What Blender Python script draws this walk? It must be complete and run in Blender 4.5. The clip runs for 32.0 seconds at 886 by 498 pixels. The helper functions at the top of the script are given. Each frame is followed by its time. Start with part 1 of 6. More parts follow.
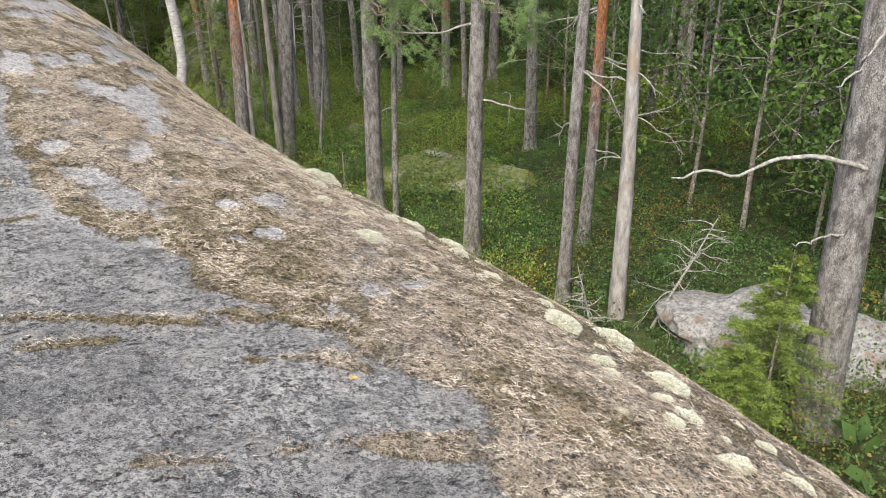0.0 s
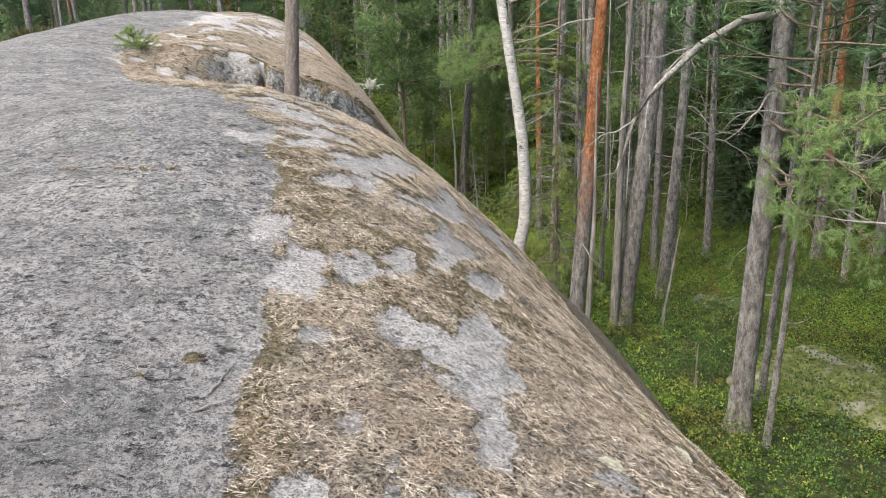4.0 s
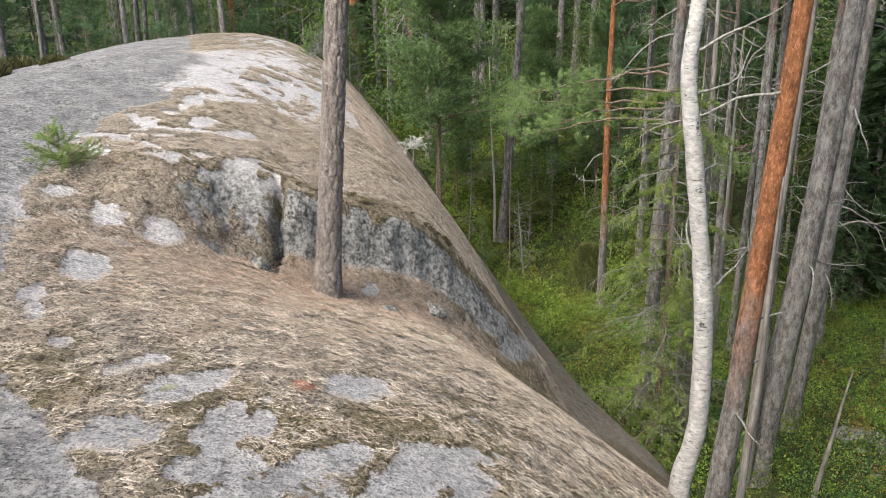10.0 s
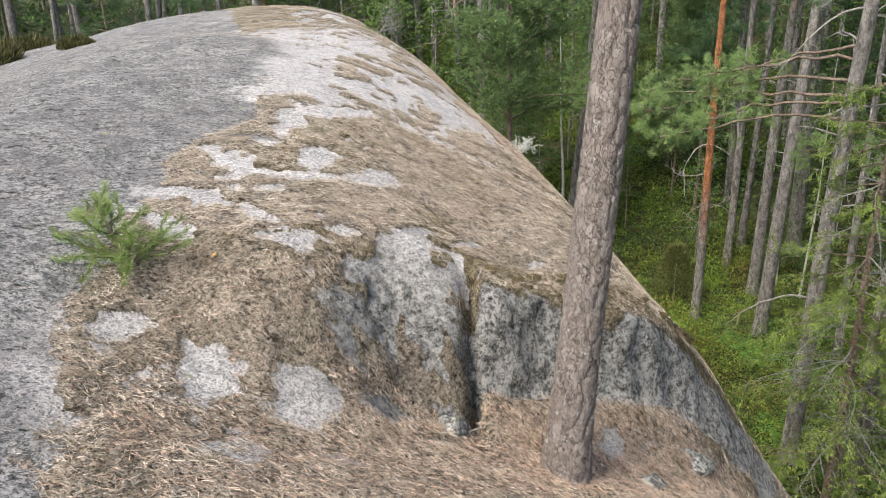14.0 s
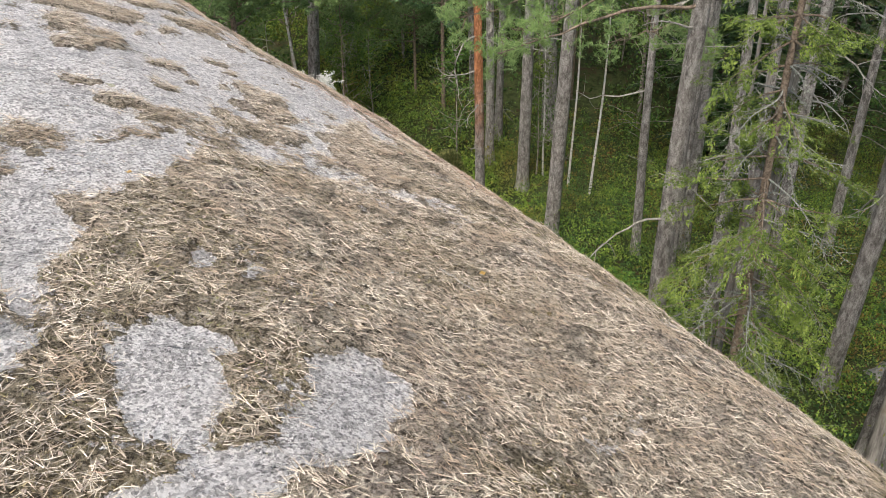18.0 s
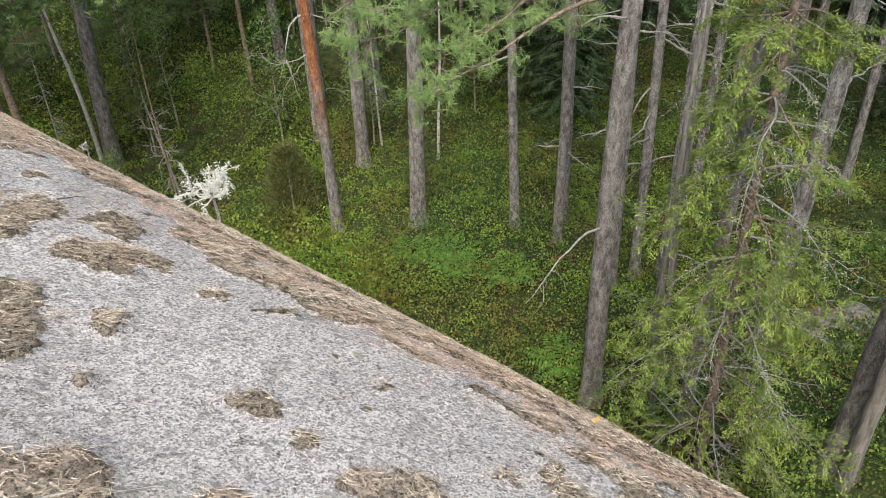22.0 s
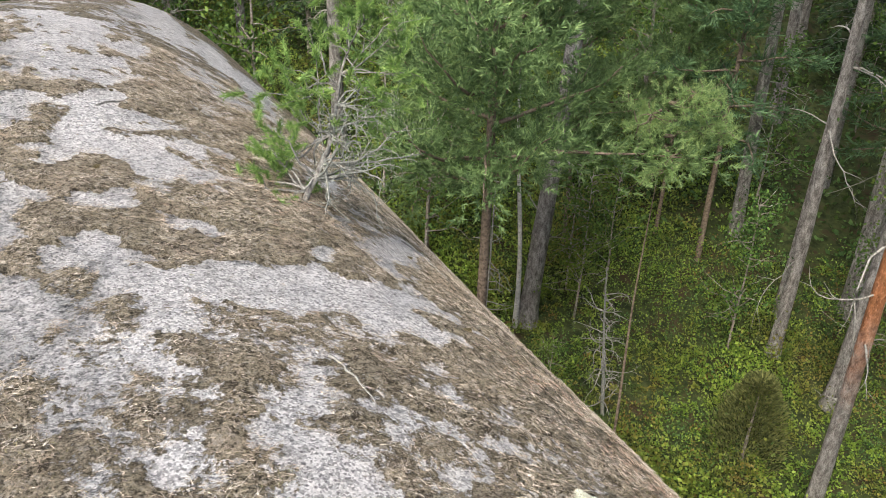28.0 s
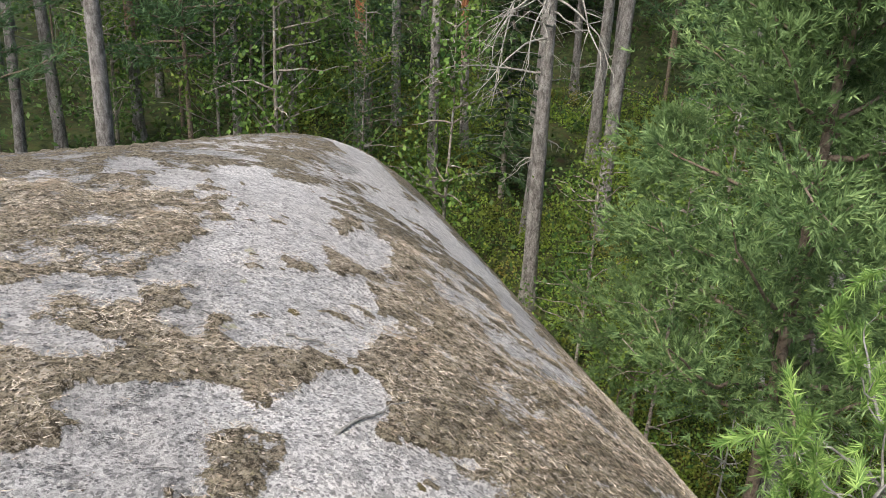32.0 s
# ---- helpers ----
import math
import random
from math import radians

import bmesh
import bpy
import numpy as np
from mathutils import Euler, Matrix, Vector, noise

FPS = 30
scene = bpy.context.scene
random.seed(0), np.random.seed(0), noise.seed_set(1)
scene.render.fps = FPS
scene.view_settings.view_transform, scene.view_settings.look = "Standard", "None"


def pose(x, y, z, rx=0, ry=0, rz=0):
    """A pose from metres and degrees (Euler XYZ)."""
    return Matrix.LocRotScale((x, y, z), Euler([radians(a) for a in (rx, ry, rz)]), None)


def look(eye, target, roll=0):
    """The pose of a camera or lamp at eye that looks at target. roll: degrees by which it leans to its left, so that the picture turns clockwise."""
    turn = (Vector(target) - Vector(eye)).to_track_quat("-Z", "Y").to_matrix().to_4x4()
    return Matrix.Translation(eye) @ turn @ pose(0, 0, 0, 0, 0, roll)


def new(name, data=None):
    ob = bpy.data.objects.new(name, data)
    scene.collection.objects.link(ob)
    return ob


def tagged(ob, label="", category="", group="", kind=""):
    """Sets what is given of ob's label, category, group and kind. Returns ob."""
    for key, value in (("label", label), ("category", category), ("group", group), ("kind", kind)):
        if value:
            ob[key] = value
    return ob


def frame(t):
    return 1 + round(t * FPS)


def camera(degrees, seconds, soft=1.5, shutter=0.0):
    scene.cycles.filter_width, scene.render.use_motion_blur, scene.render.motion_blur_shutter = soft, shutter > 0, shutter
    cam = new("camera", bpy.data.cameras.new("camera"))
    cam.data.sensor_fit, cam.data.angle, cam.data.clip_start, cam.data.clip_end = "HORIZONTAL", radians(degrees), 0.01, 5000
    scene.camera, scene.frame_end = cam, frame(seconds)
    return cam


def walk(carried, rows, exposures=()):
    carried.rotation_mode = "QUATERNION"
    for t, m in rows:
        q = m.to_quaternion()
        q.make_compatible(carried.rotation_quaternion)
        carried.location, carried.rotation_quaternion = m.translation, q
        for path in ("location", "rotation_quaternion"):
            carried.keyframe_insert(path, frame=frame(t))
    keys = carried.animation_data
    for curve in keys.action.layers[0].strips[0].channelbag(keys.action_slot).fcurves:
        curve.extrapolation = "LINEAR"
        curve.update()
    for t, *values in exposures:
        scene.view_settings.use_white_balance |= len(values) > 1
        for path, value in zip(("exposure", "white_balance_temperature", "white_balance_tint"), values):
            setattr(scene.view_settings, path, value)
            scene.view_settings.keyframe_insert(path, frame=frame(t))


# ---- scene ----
cam = camera(57.3, 32.0, soft=0.6)
PATH = [
    (0, (-0.007, 0.092, 1.895), (-0.042, 1.868, 0.975), -1.0),
    (0.5, (-0.007, 0.549, 1.722), (-0.102, 2.328, 0.812), -1.0),
    (1, (-0.044, 0.899, 1.592), (-0.198, 2.685, 0.704), -0.5),
    (1.5, (-0.166, 1.288, 1.534), (-0.4, 3.083, 0.685), -0.2),
    (2, (-0.268, 1.59, 1.476), (-0.627, 3.386, 0.674), -0.5),
    (2.5, (-0.387, 1.903, 1.536), (-0.877, 3.678, 0.754), -0.6),
    (3, (-0.655, 2.255, 1.559), (-1.252, 4.012, 0.813), -0.7),
    (3.5, (-0.903, 2.585, 1.576), (-1.606, 4.33, 0.897), -1.2),
    (4, (-1.176, 2.953, 1.642), (-1.948, 4.694, 1.031), -1.6),
    (4.5, (-1.515, 3.319, 1.7), (-2.311, 5.055, 1.106), -1.7),
    (6.5, (-2.432, 4.866, 1.972), (-3.327, 6.561, 1.4), -1.0),
    (7, (-2.686, 5.173, 2.058), (-3.557, 6.875, 1.473), -0.8),
    (7.5, (-2.976, 5.479, 2.112), (-3.819, 7.189, 1.508), -0.8),
    (8, (-3.224, 5.834, 2.137), (-4.055, 7.538, 1.5), -0.8),
    (8.5, (-3.416, 6.139, 2.231), (-4.23, 7.85, 1.59), -0.4),
    (9, (-3.709, 6.472, 2.278), (-4.485, 8.2, 1.637), -0.3),
    (9.5, (-3.931, 6.741, 2.273), (-4.694, 8.474, 1.629), -0.3),
    (10, (-4.152, 7.038, 2.327), (-4.923, 8.77, 1.692), -0.5),
    (10.5, (-4.454, 7.316, 2.309), (-5.207, 9.055, 1.667), -0.6),
    (11, (-4.708, 7.568, 2.308), (-5.467, 9.299, 1.656), -0.8),
    (11.5, (-4.98, 7.846, 2.333), (-5.774, 9.562, 1.681), -0.4),
    (12, (-5.298, 8.093, 2.318), (-6.119, 9.793, 1.658), -0.6),
    (12.5, (-5.585, 8.319, 2.356), (-6.418, 10.015, 1.7), -0.8),
    (13, (-5.896, 8.569, 2.375), (-6.722, 10.269, 1.721), -0.4),
    (13.5, (-6.236, 8.787, 2.35), (-7.056, 10.482, 1.678), -0.6),
    (15.5, (-7.793, 9.941, 2.089), (-8.304, 11.679, 1.242), -0.5),
    (16, (-8.052, 10.229, 2.077), (-8.448, 11.984, 1.202), -0.5),
    (16.5, (-8.33, 10.58, 2.087), (-8.612, 12.347, 1.194), -0.8),
    (17, (-8.5, 10.996, 2.05), (-8.697, 12.762, 1.134), -1.0),
    (17.5, (-8.662, 11.429, 2.03), (-8.771, 13.181, 1.072), -1.0),
    (18, (-8.798, 11.856, 2.113), (-8.857, 13.597, 1.129), -1.0),
    (18.5, (-8.914, 12.308, 2.118), (-8.997, 14.053, 1.143), -0.5),
    (19, (-9.028, 12.591, 2.23), (-9.123, 14.325, 1.237), -0.7),
    (19.5, (-9.202, 12.869, 2.336), (-9.244, 14.597, 1.33), -0.8),
    (20, (-9.341, 13.171, 2.367), (-9.327, 14.903, 1.367), -1.2),
    (20.5, (-9.515, 13.44, 2.442), (-9.418, 15.166, 1.437), -1.5),
    (21, (-9.748, 13.763, 2.482), (-9.52, 15.458, 1.445), -1.8),
    (21.5, (-9.897, 14.054, 2.487), (-9.542, 15.688, 1.39), -2.0),
    (22, (-10.016, 14.347, 2.535), (-9.585, 15.91, 1.364), -2.6),
    (22.5, (-10.21, 14.635, 2.538), (-9.707, 16.132, 1.31), -3.0),
    (23, (-10.397, 14.904, 2.586), (-9.807, 16.334, 1.318), -2.4),
    (23.5, (-10.511, 15.228, 2.599), (-9.844, 16.596, 1.301), -1.9),
    (24, (-10.671, 15.529, 2.622), (-9.94, 16.852, 1.312), -1.6),
    (24.5, (-10.837, 15.797, 2.693), (-10.077, 17.106, 1.386), -1.8),
    (25, (-10.984, 16.146, 2.693), (-10.253, 17.497, 1.412), -1.7),
    (25.5, (-11.224, 16.523, 2.663), (-10.575, 17.955, 1.427), -1.5),
    (26, (-11.506, 16.87, 2.641), (-11.027, 18.403, 1.45), -1.5),
    (26.5, (-11.749, 17.276, 2.552), (-11.48, 18.897, 1.411), -1.1),
    (28.5, (-12.944, 18.959, 2.327), (-13.246, 20.698, 1.385), 1.9),
    (29, (-13.072, 19.199, 2.307), (-13.435, 20.936, 1.385), 1.8),
    (29.5, (-13.204, 19.408, 2.29), (-13.581, 21.149, 1.38), 2.3),
    (30, (-13.388, 19.62, 2.26), (-13.788, 21.362, 1.362), 2.4),
    (30.5, (-13.542, 19.839, 2.213), (-14.01, 21.596, 1.38), 2.5),
    (31, (-13.719, 20.068, 2.178), (-14.255, 21.844, 1.43), 2.3),
    (31.5, (-13.874, 20.303, 2.116), (-14.442, 22.08, 1.393), 2.6),
    (32, (-14.043, 20.565, 2.101), (-14.622, 22.343, 1.392), 3.2),
]
walk(cam, [(t, look(eye, target, roll)) for t, eye, target, roll in PATH], exposures=[(0, 1.12, 6600, 8), (2, 1.22, 6600, 8), (4, 1.14, 6600, 8), (7, 1.08, 6600, 8), (10, 1.13, 6600, 8), (13, 1.12, 6600, 8), (16, 1.0, 6600, 8), (19, 1.02, 6600, 8), (22, 1.1, 6600, 8), (24, 1.12, 6600, 8), (26.5, 1.5, 6600, 8), (28.5, 1.12, 6600, 8), (32, 1.08, 6600, 8)])

# ---- light: high thin cloud, a wide soft sun ----
SUN_EL, SUN_AZ = radians(52), radians(200)
world = bpy.data.worlds.new("sky")
scene.world = world
world.use_nodes = True
wn = world.node_tree.nodes
sky = wn.new("ShaderNodeTexSky")
sky.sky_type, sky.sun_disc, sky.sun_elevation, sky.sun_rotation = "NISHITA", False, SUN_EL, SUN_AZ
sky.dust_density, sky.air_density, sky.ozone_density = 4.0, 1.0, 0.6
wn["Background"].inputs["Strength"].default_value = 0.15
world.node_tree.links.new(sky.outputs[0], wn["Background"].inputs["Color"])
sun_data = bpy.data.lights.new("sun", "SUN")
sun_data.energy, sun_data.angle, sun_data.color = 1.5, radians(25), (1.0, 0.96, 0.9)
sun_lamp = new("sun", sun_data)
sun_dir = Vector((math.sin(SUN_AZ) * math.cos(SUN_EL), math.cos(SUN_AZ) * math.cos(SUN_EL), math.sin(SUN_EL)))
sun_lamp.matrix_world = look(sun_dir * 60, (0, 0, 0))

# ---- materials ----
def material(name, rough=0.85):
    m = bpy.data.materials.new(name)
    m.use_nodes = True
    b = m.node_tree.nodes["Principled BSDF"]
    b.inputs["Roughness"].default_value = rough
    b.inputs["Specular IOR Level"].default_value = 0.25
    return m, m.node_tree.nodes, m.node_tree.links, b


def mixer(n, l, fac, a, b, mode="MIX"):
    x = n.new("ShaderNodeMix")
    x.data_type, x.blend_type = "RGBA", mode
    for sock, val in ((x.inputs[0], fac), (x.inputs[6], a), (x.inputs[7], b)):
        if isinstance(val, (int, float)):
            sock.default_value = val
        elif isinstance(val, tuple):
            sock.default_value = (*val, 1)
        else:
            l.new(val, sock)
    return x.outputs[2]


def sums(n, l, op, a, b, clamp=False):
    x = n.new("ShaderNodeMath")
    x.operation, x.use_clamp = op, clamp
    for sock, val in zip(x.inputs, (a, b)):
        if isinstance(val, (int, float)):
            sock.default_value = val
        else:
            l.new(val, sock)
    return x.outputs[0]


def noisy(n, l, scale, detail=4.0, rough=0.6, vec=None, squash=None):
    x = n.new("ShaderNodeTexNoise")
    x.inputs["Scale"].default_value, x.inputs["Detail"].default_value, x.inputs["Roughness"].default_value = scale, detail, rough
    if vec is None:
        vec = n.new("ShaderNodeTexCoord").outputs["Object"]
    if squash:
        m = n.new("ShaderNodeMapping")
        m.inputs["Scale"].default_value = squash
        l.new(vec, m.inputs[0])
        vec = m.outputs[0]
    l.new(vec, x.inputs["Vector"])
    return x.outputs["Fac"]


def step(n, l, val, lo, hi):
    x = n.new("ShaderNodeMapRange")
    x.inputs[1].default_value, x.inputs[2].default_value = lo, hi
    l.new(val, x.inputs[0])
    return x.outputs[0]


def bump(n, l, bsdf, height, strength, dist):
    x = n.new("ShaderNodeBump")
    x.inputs["Strength"].default_value, x.inputs["Distance"].default_value = strength, dist
    l.new(height, x.inputs["Height"])
    l.new(x.outputs[0], bsdf.inputs["Normal"])


def attribute(n, name):
    x = n.new("ShaderNodeAttribute")
    x.attribute_name = name
    return x.outputs["Fac"]


def cells(n, l, scale, vec=None):
    """Random grey per crystal, 0..1."""
    v = n.new("ShaderNodeTexVoronoi")
    v.inputs["Scale"].default_value = scale
    l.new(vec or n.new("ShaderNodeTexCoord").outputs["Object"], v.inputs["Vector"])
    w = n.new("ShaderNodeSeparateColor")
    l.new(v.outputs["Color"], w.inputs[0])
    return w.outputs[0]


def granite():
    m, n, l, b = material("granite", 0.9)
    co = n.new("ShaderNodeTexCoord").outputs["Object"]
    turn = n.new("ShaderNodeMapping")
    turn.inputs["Rotation"].default_value = (0, 0, radians(-34.7))
    l.new(co, turn.inputs[0])
    along = turn.outputs[0]
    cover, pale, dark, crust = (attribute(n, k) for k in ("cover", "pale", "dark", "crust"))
    tone = noisy(n, l, 0.9, 5, 0.65, co)
    fine = noisy(n, l, 42, 8, 0.85, co)
    cryst = cells(n, l, 210, co)
    speck = cells(n, l, 150, co)
    blot = noisy(n, l, 9, 7, 0.75, co)
    scale_ = noisy(n, l, 5, 6, 0.75, along, (0.8, 1.3, 1))
    f = sums(n, l, "ADD", sums(n, l, "MULTIPLY", fine, 0.85), sums(n, l, "MULTIPLY", cryst, 0.2))
    grey = mixer(n, l, step(n, l, f, 0.455, 0.59), (0.075, 0.074, 0.073), (0.6, 0.588, 0.57))
    chips = cells(n, l, 62, co)
    grey = mixer(n, l, sums(n, l, "MULTIPLY", step(n, l, chips, 0.7, 0.8), 0.6), grey, (0.62, 0.61, 0.59))
    grey = mixer(n, l, sums(n, l, "MULTIPLY", step(n, l, chips, 0.26, 0.18), 0.6), grey, (0.07, 0.07, 0.07))
    gravelly = noisy(n, l, 24, 5, 0.8, co)
    grey = mixer(n, l, sums(n, l, "MULTIPLY", step(n, l, gravelly, 0.56, 0.62), 0.5), grey, (0.6, 0.59, 0.575))
    grey = mixer(n, l, sums(n, l, "MULTIPLY", step(n, l, gravelly, 0.45, 0.39), 0.6), grey, (0.07, 0.069, 0.068))
    grey = mixer(n, l, sums(n, l, "MULTIPLY", step(n, l, tone, 0.42, 0.62), 0.45), grey, (0.2, 0.193, 0.19))
    grey = mixer(n, l, sums(n, l, "MULTIPLY", step(n, l, scale_, 0.52, 0.6), 0.55), grey, (0.36, 0.335, 0.325))
    mottle = noisy(n, l, 3.4, 8, 0.72, co)
    grey = mixer(n, l, sums(n, l, "MULTIPLY", step(n, l, mottle, 0.52, 0.57), 0.38), grey, (0.09, 0.108, 0.104))
    grey = mixer(n, l, sums(n, l, "MULTIPLY", step(n, l, mottle, 0.44, 0.38), 0.4), grey, (0.56, 0.54, 0.51))
    mosaic = sums(n, l, "ADD", sums(n, l, "MULTIPLY", cells(n, l, 165, co), 0.5), sums(n, l, "MULTIPLY", fine, 0.5))
    light = mixer(n, l, step(n, l, mosaic, 0.26, 0.6), (0.38, 0.365, 0.355), (0.97, 0.94, 0.92))
    light = mixer(n, l, sums(n, l, "MULTIPLY", step(n, l, chips, 0.2, 0.13), 0.5), light, (0.22, 0.21, 0.205))
    light = mixer(n, l, sums(n, l, "MULTIPLY", step(n, l, tone, 0.54, 0.66), 0.3), light, (0.46, 0.45, 0.45))
    base = mixer(n, l, pale, grey, light)
    base = mixer(n, l, sums(n, l, "MULTIPLY", step(n, l, blot, 0.54, 0.6), sums(n, l, "SUBTRACT", 0.5, sums(n, l, "MULTIPLY", pale, 0.25))), base, (0.1, 0.1, 0.098))
    base = mixer(n, l, sums(n, l, "MULTIPLY", step(n, l, noisy(n, l, 12, 7, 0.75, co), 0.6, 0.65), 0.6), base, (0.46, 0.45, 0.43))
    pits = noisy(n, l, 19, 5, 0.7, along, (0.7, 1.25, 1))
    base = mixer(n, l, sums(n, l, "MULTIPLY", step(n, l, pits, 0.595, 0.635), sums(n, l, "SUBTRACT", 0.85, sums(n, l, "MULTIPLY", pale, 0.75))), base, (0.04, 0.038, 0.036))
    base = mixer(n, l, sums(n, l, "MULTIPLY", step(n, l, speck, 0.9, 0.93), 0.6), base, (0.05, 0.05, 0.05))
    base = mixer(n, l, sums(n, l, "MULTIPLY", step(n, l, cryst, 0.12, 0.07), 0.5), base, (0.62, 0.6, 0.58))
    base = mixer(n, l, sums(n, l, "MULTIPLY", step(n, l, noisy(n, l, 6.5, 3, 0.5, co), 0.725, 0.74), 0.6), base, (0.46, 0.46, 0.24))
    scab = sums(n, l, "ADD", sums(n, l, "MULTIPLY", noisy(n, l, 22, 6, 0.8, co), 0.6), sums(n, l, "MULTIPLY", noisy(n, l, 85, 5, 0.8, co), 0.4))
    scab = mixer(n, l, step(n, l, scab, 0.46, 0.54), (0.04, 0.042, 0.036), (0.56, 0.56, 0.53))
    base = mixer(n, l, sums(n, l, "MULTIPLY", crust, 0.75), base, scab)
    # litter: needles, dry moss and lichen crumbs
    strand = sums(n, l, "ADD", sums(n, l, "MULTIPLY", noisy(n, l, 48, 7, 0.85, co), 0.55), sums(n, l, "MULTIPLY", noisy(n, l, 150, 5, 0.8, co), 0.45))
    clump = noisy(n, l, 7, 6, 0.75, co)
    rosy = noisy(n, l, 2.2, 5, 0.7, co)
    lit = mixer(n, l, step(n, l, strand, 0.44, 0.56), (0.052, 0.041, 0.03), (0.7, 0.61, 0.485))
    lit = mixer(n, l, sums(n, l, "MULTIPLY", step(n, l, rosy, 0.5, 0.64), 0.55), lit, mixer(n, l, step(n, l, strand, 0.43, 0.56), (0.1, 0.075, 0.06), (0.66, 0.56, 0.5)))
    mossy = mixer(n, l, step(n, l, strand, 0.43, 0.59), (0.058, 0.045, 0.023), (0.5, 0.42, 0.26))
    lit = mixer(n, l, dark, lit, mossy)
    lit = mixer(n, l, sums(n, l, "MULTIPLY", step(n, l, clump, 0.55, 0.63), 0.55), lit, (0.085, 0.064, 0.042))
    lit = mixer(n, l, sums(n, l, "MULTIPLY", step(n, l, noisy(n, l, 19, 5, 0.75, co), 0.56, 0.61), 0.8), lit, (0.045, 0.034, 0.022))
    lit = mixer(n, l, sums(n, l, "MULTIPLY", step(n, l, noisy(n, l, 27, 5, 0.75, co), 0.56, 0.61), sums(n, l, "SUBTRACT", 0.75, sums(n, l, "MULTIPLY", dark, 0.4))), lit, (0.74, 0.67, 0.565))
    ragged = sums(n, l, "ADD", sums(n, l, "MULTIPLY", sums(n, l, "SUBTRACT", noisy(n, l, 12, 7, 0.75, co), 0.5), 1.5), sums(n, l, "MULTIPLY", sums(n, l, "SUBTRACT", noisy(n, l, 45, 4, 0.7, co), 0.5), 0.7))
    grown = sums(n, l, "ADD", cover, ragged)
    mask = step(n, l, grown, 0.46, 0.54)
    rim = sums(n, l, "MULTIPLY", sums(n, l, "SUBTRACT", 1.0, step(n, l, grown, 0.56, 0.72)), 0.5)
    lit = mixer(n, l, rim, lit, mixer(n, l, step(n, l, strand, 0.43, 0.6), (0.035, 0.027, 0.016), (0.2, 0.16, 0.085)))
    col = mixer(n, l, mask, base, lit)
    l.new(col, b.inputs["Base Color"])
    h = sums(n, l, "ADD", sums(n, l, "MULTIPLY", f, 0.9), sums(n, l, "MULTIPLY", strand, sums(n, l, "MULTIPLY", mask, 2.2)))
    h = sums(n, l, "ADD", h, sums(n, l, "MULTIPLY", mask, 1.0))
    h = sums(n, l, "SUBTRACT", h, sums(n, l, "MULTIPLY", step(n, l, pits, 0.56, 0.67), sums(n, l, "SUBTRACT", 1.5, pale)))
    bump(n, l, b, sums(n, l, "ADD", h, blot), 1.0, 0.03)
    return m


def two_tone(name, a, b_, scale, rough=0.9, squash=None, third=None, strength=0.6, dist=0.01, lo=0.38, hi=0.62, third_scale=3):
    m, n, l, b = material(name, rough)
    f = noisy(n, l, scale, 6, 0.7, squash=squash)
    c = mixer(n, l, step(n, l, f, lo, hi), a, b_)
    if third:
        c = mixer(n, l, step(n, l, noisy(n, l, third_scale, 5, 0.7), 0.52, 0.64), c, third)
    l.new(c, b.inputs["Base Color"])
    bump(n, l, b, f, strength, dist)
    return m


def pine_bark(name, turn, top=(0.56, 0.235, 0.105)):
    """Grey plated bark that turns to thin orange bark at the height turn."""
    m, n, l, b = material(name, 0.9)
    co = n.new("ShaderNodeTexCoord").outputs["Object"]
    f = noisy(n, l, 13, 8, 0.8, co, (1, 1, 0.4))
    v = n.new("ShaderNodeTexVoronoi")
    v.feature = "DISTANCE_TO_EDGE"
    mp = n.new("ShaderNodeMapping")
    mp.inputs["Scale"].default_value = (22, 22, 7)
    l.new(co, mp.inputs[0])
    l.new(mp.outputs[0], v.inputs["Vector"])
    plate = step(n, l, v.outputs["Distance"], 0.0, 0.09)
    grey = mixer(n, l, step(n, l, f, 0.41, 0.59), (0.14, 0.129, 0.12), (0.52, 0.495, 0.47))
    grey = mixer(n, l, step(n, l, noisy(n, l, 30, 4, 0.7, co), 0.6, 0.68), grey, (0.48, 0.48, 0.44))
    low = mixer(n, l, plate, (0.1, 0.084, 0.075), grey)
    high = mixer(n, l, step(n, l, f, 0.36, 0.64), tuple(c * 0.3 for c in top), tuple(c * 1.1 for c in top))
    flake = noisy(n, l, 34, 5, 0.75, co, (1, 1, 0.5))
    high = mixer(n, l, sums(n, l, "MULTIPLY", step(n, l, flake, 0.54, 0.6), 0.6), high, tuple(min(1, c * 1.3 + 0.1) for c in top))
    high = mixer(n, l, sums(n, l, "MULTIPLY", step(n, l, flake, 0.42, 0.36), 0.7), high, tuple(c * 0.28 for c in top))
    sep = n.new("ShaderNodeSeparateXYZ")
    l.new(co, sep.inputs[0])
    z = sums(n, l, "ADD", sep.outputs[2], sums(n, l, "MULTIPLY", sums(n, l, "SUBTRACT", noisy(n, l, 2.2, 4, 0.6, co), 0.5), 3.0))
    l.new(mixer(n, l, step(n, l, z, turn - 0.6, turn + 0.9), low, high), b.inputs["Base Color"])
    bump(n, l, b, sums(n, l, "ADD", plate, f), 1.0, 0.028)
    return m


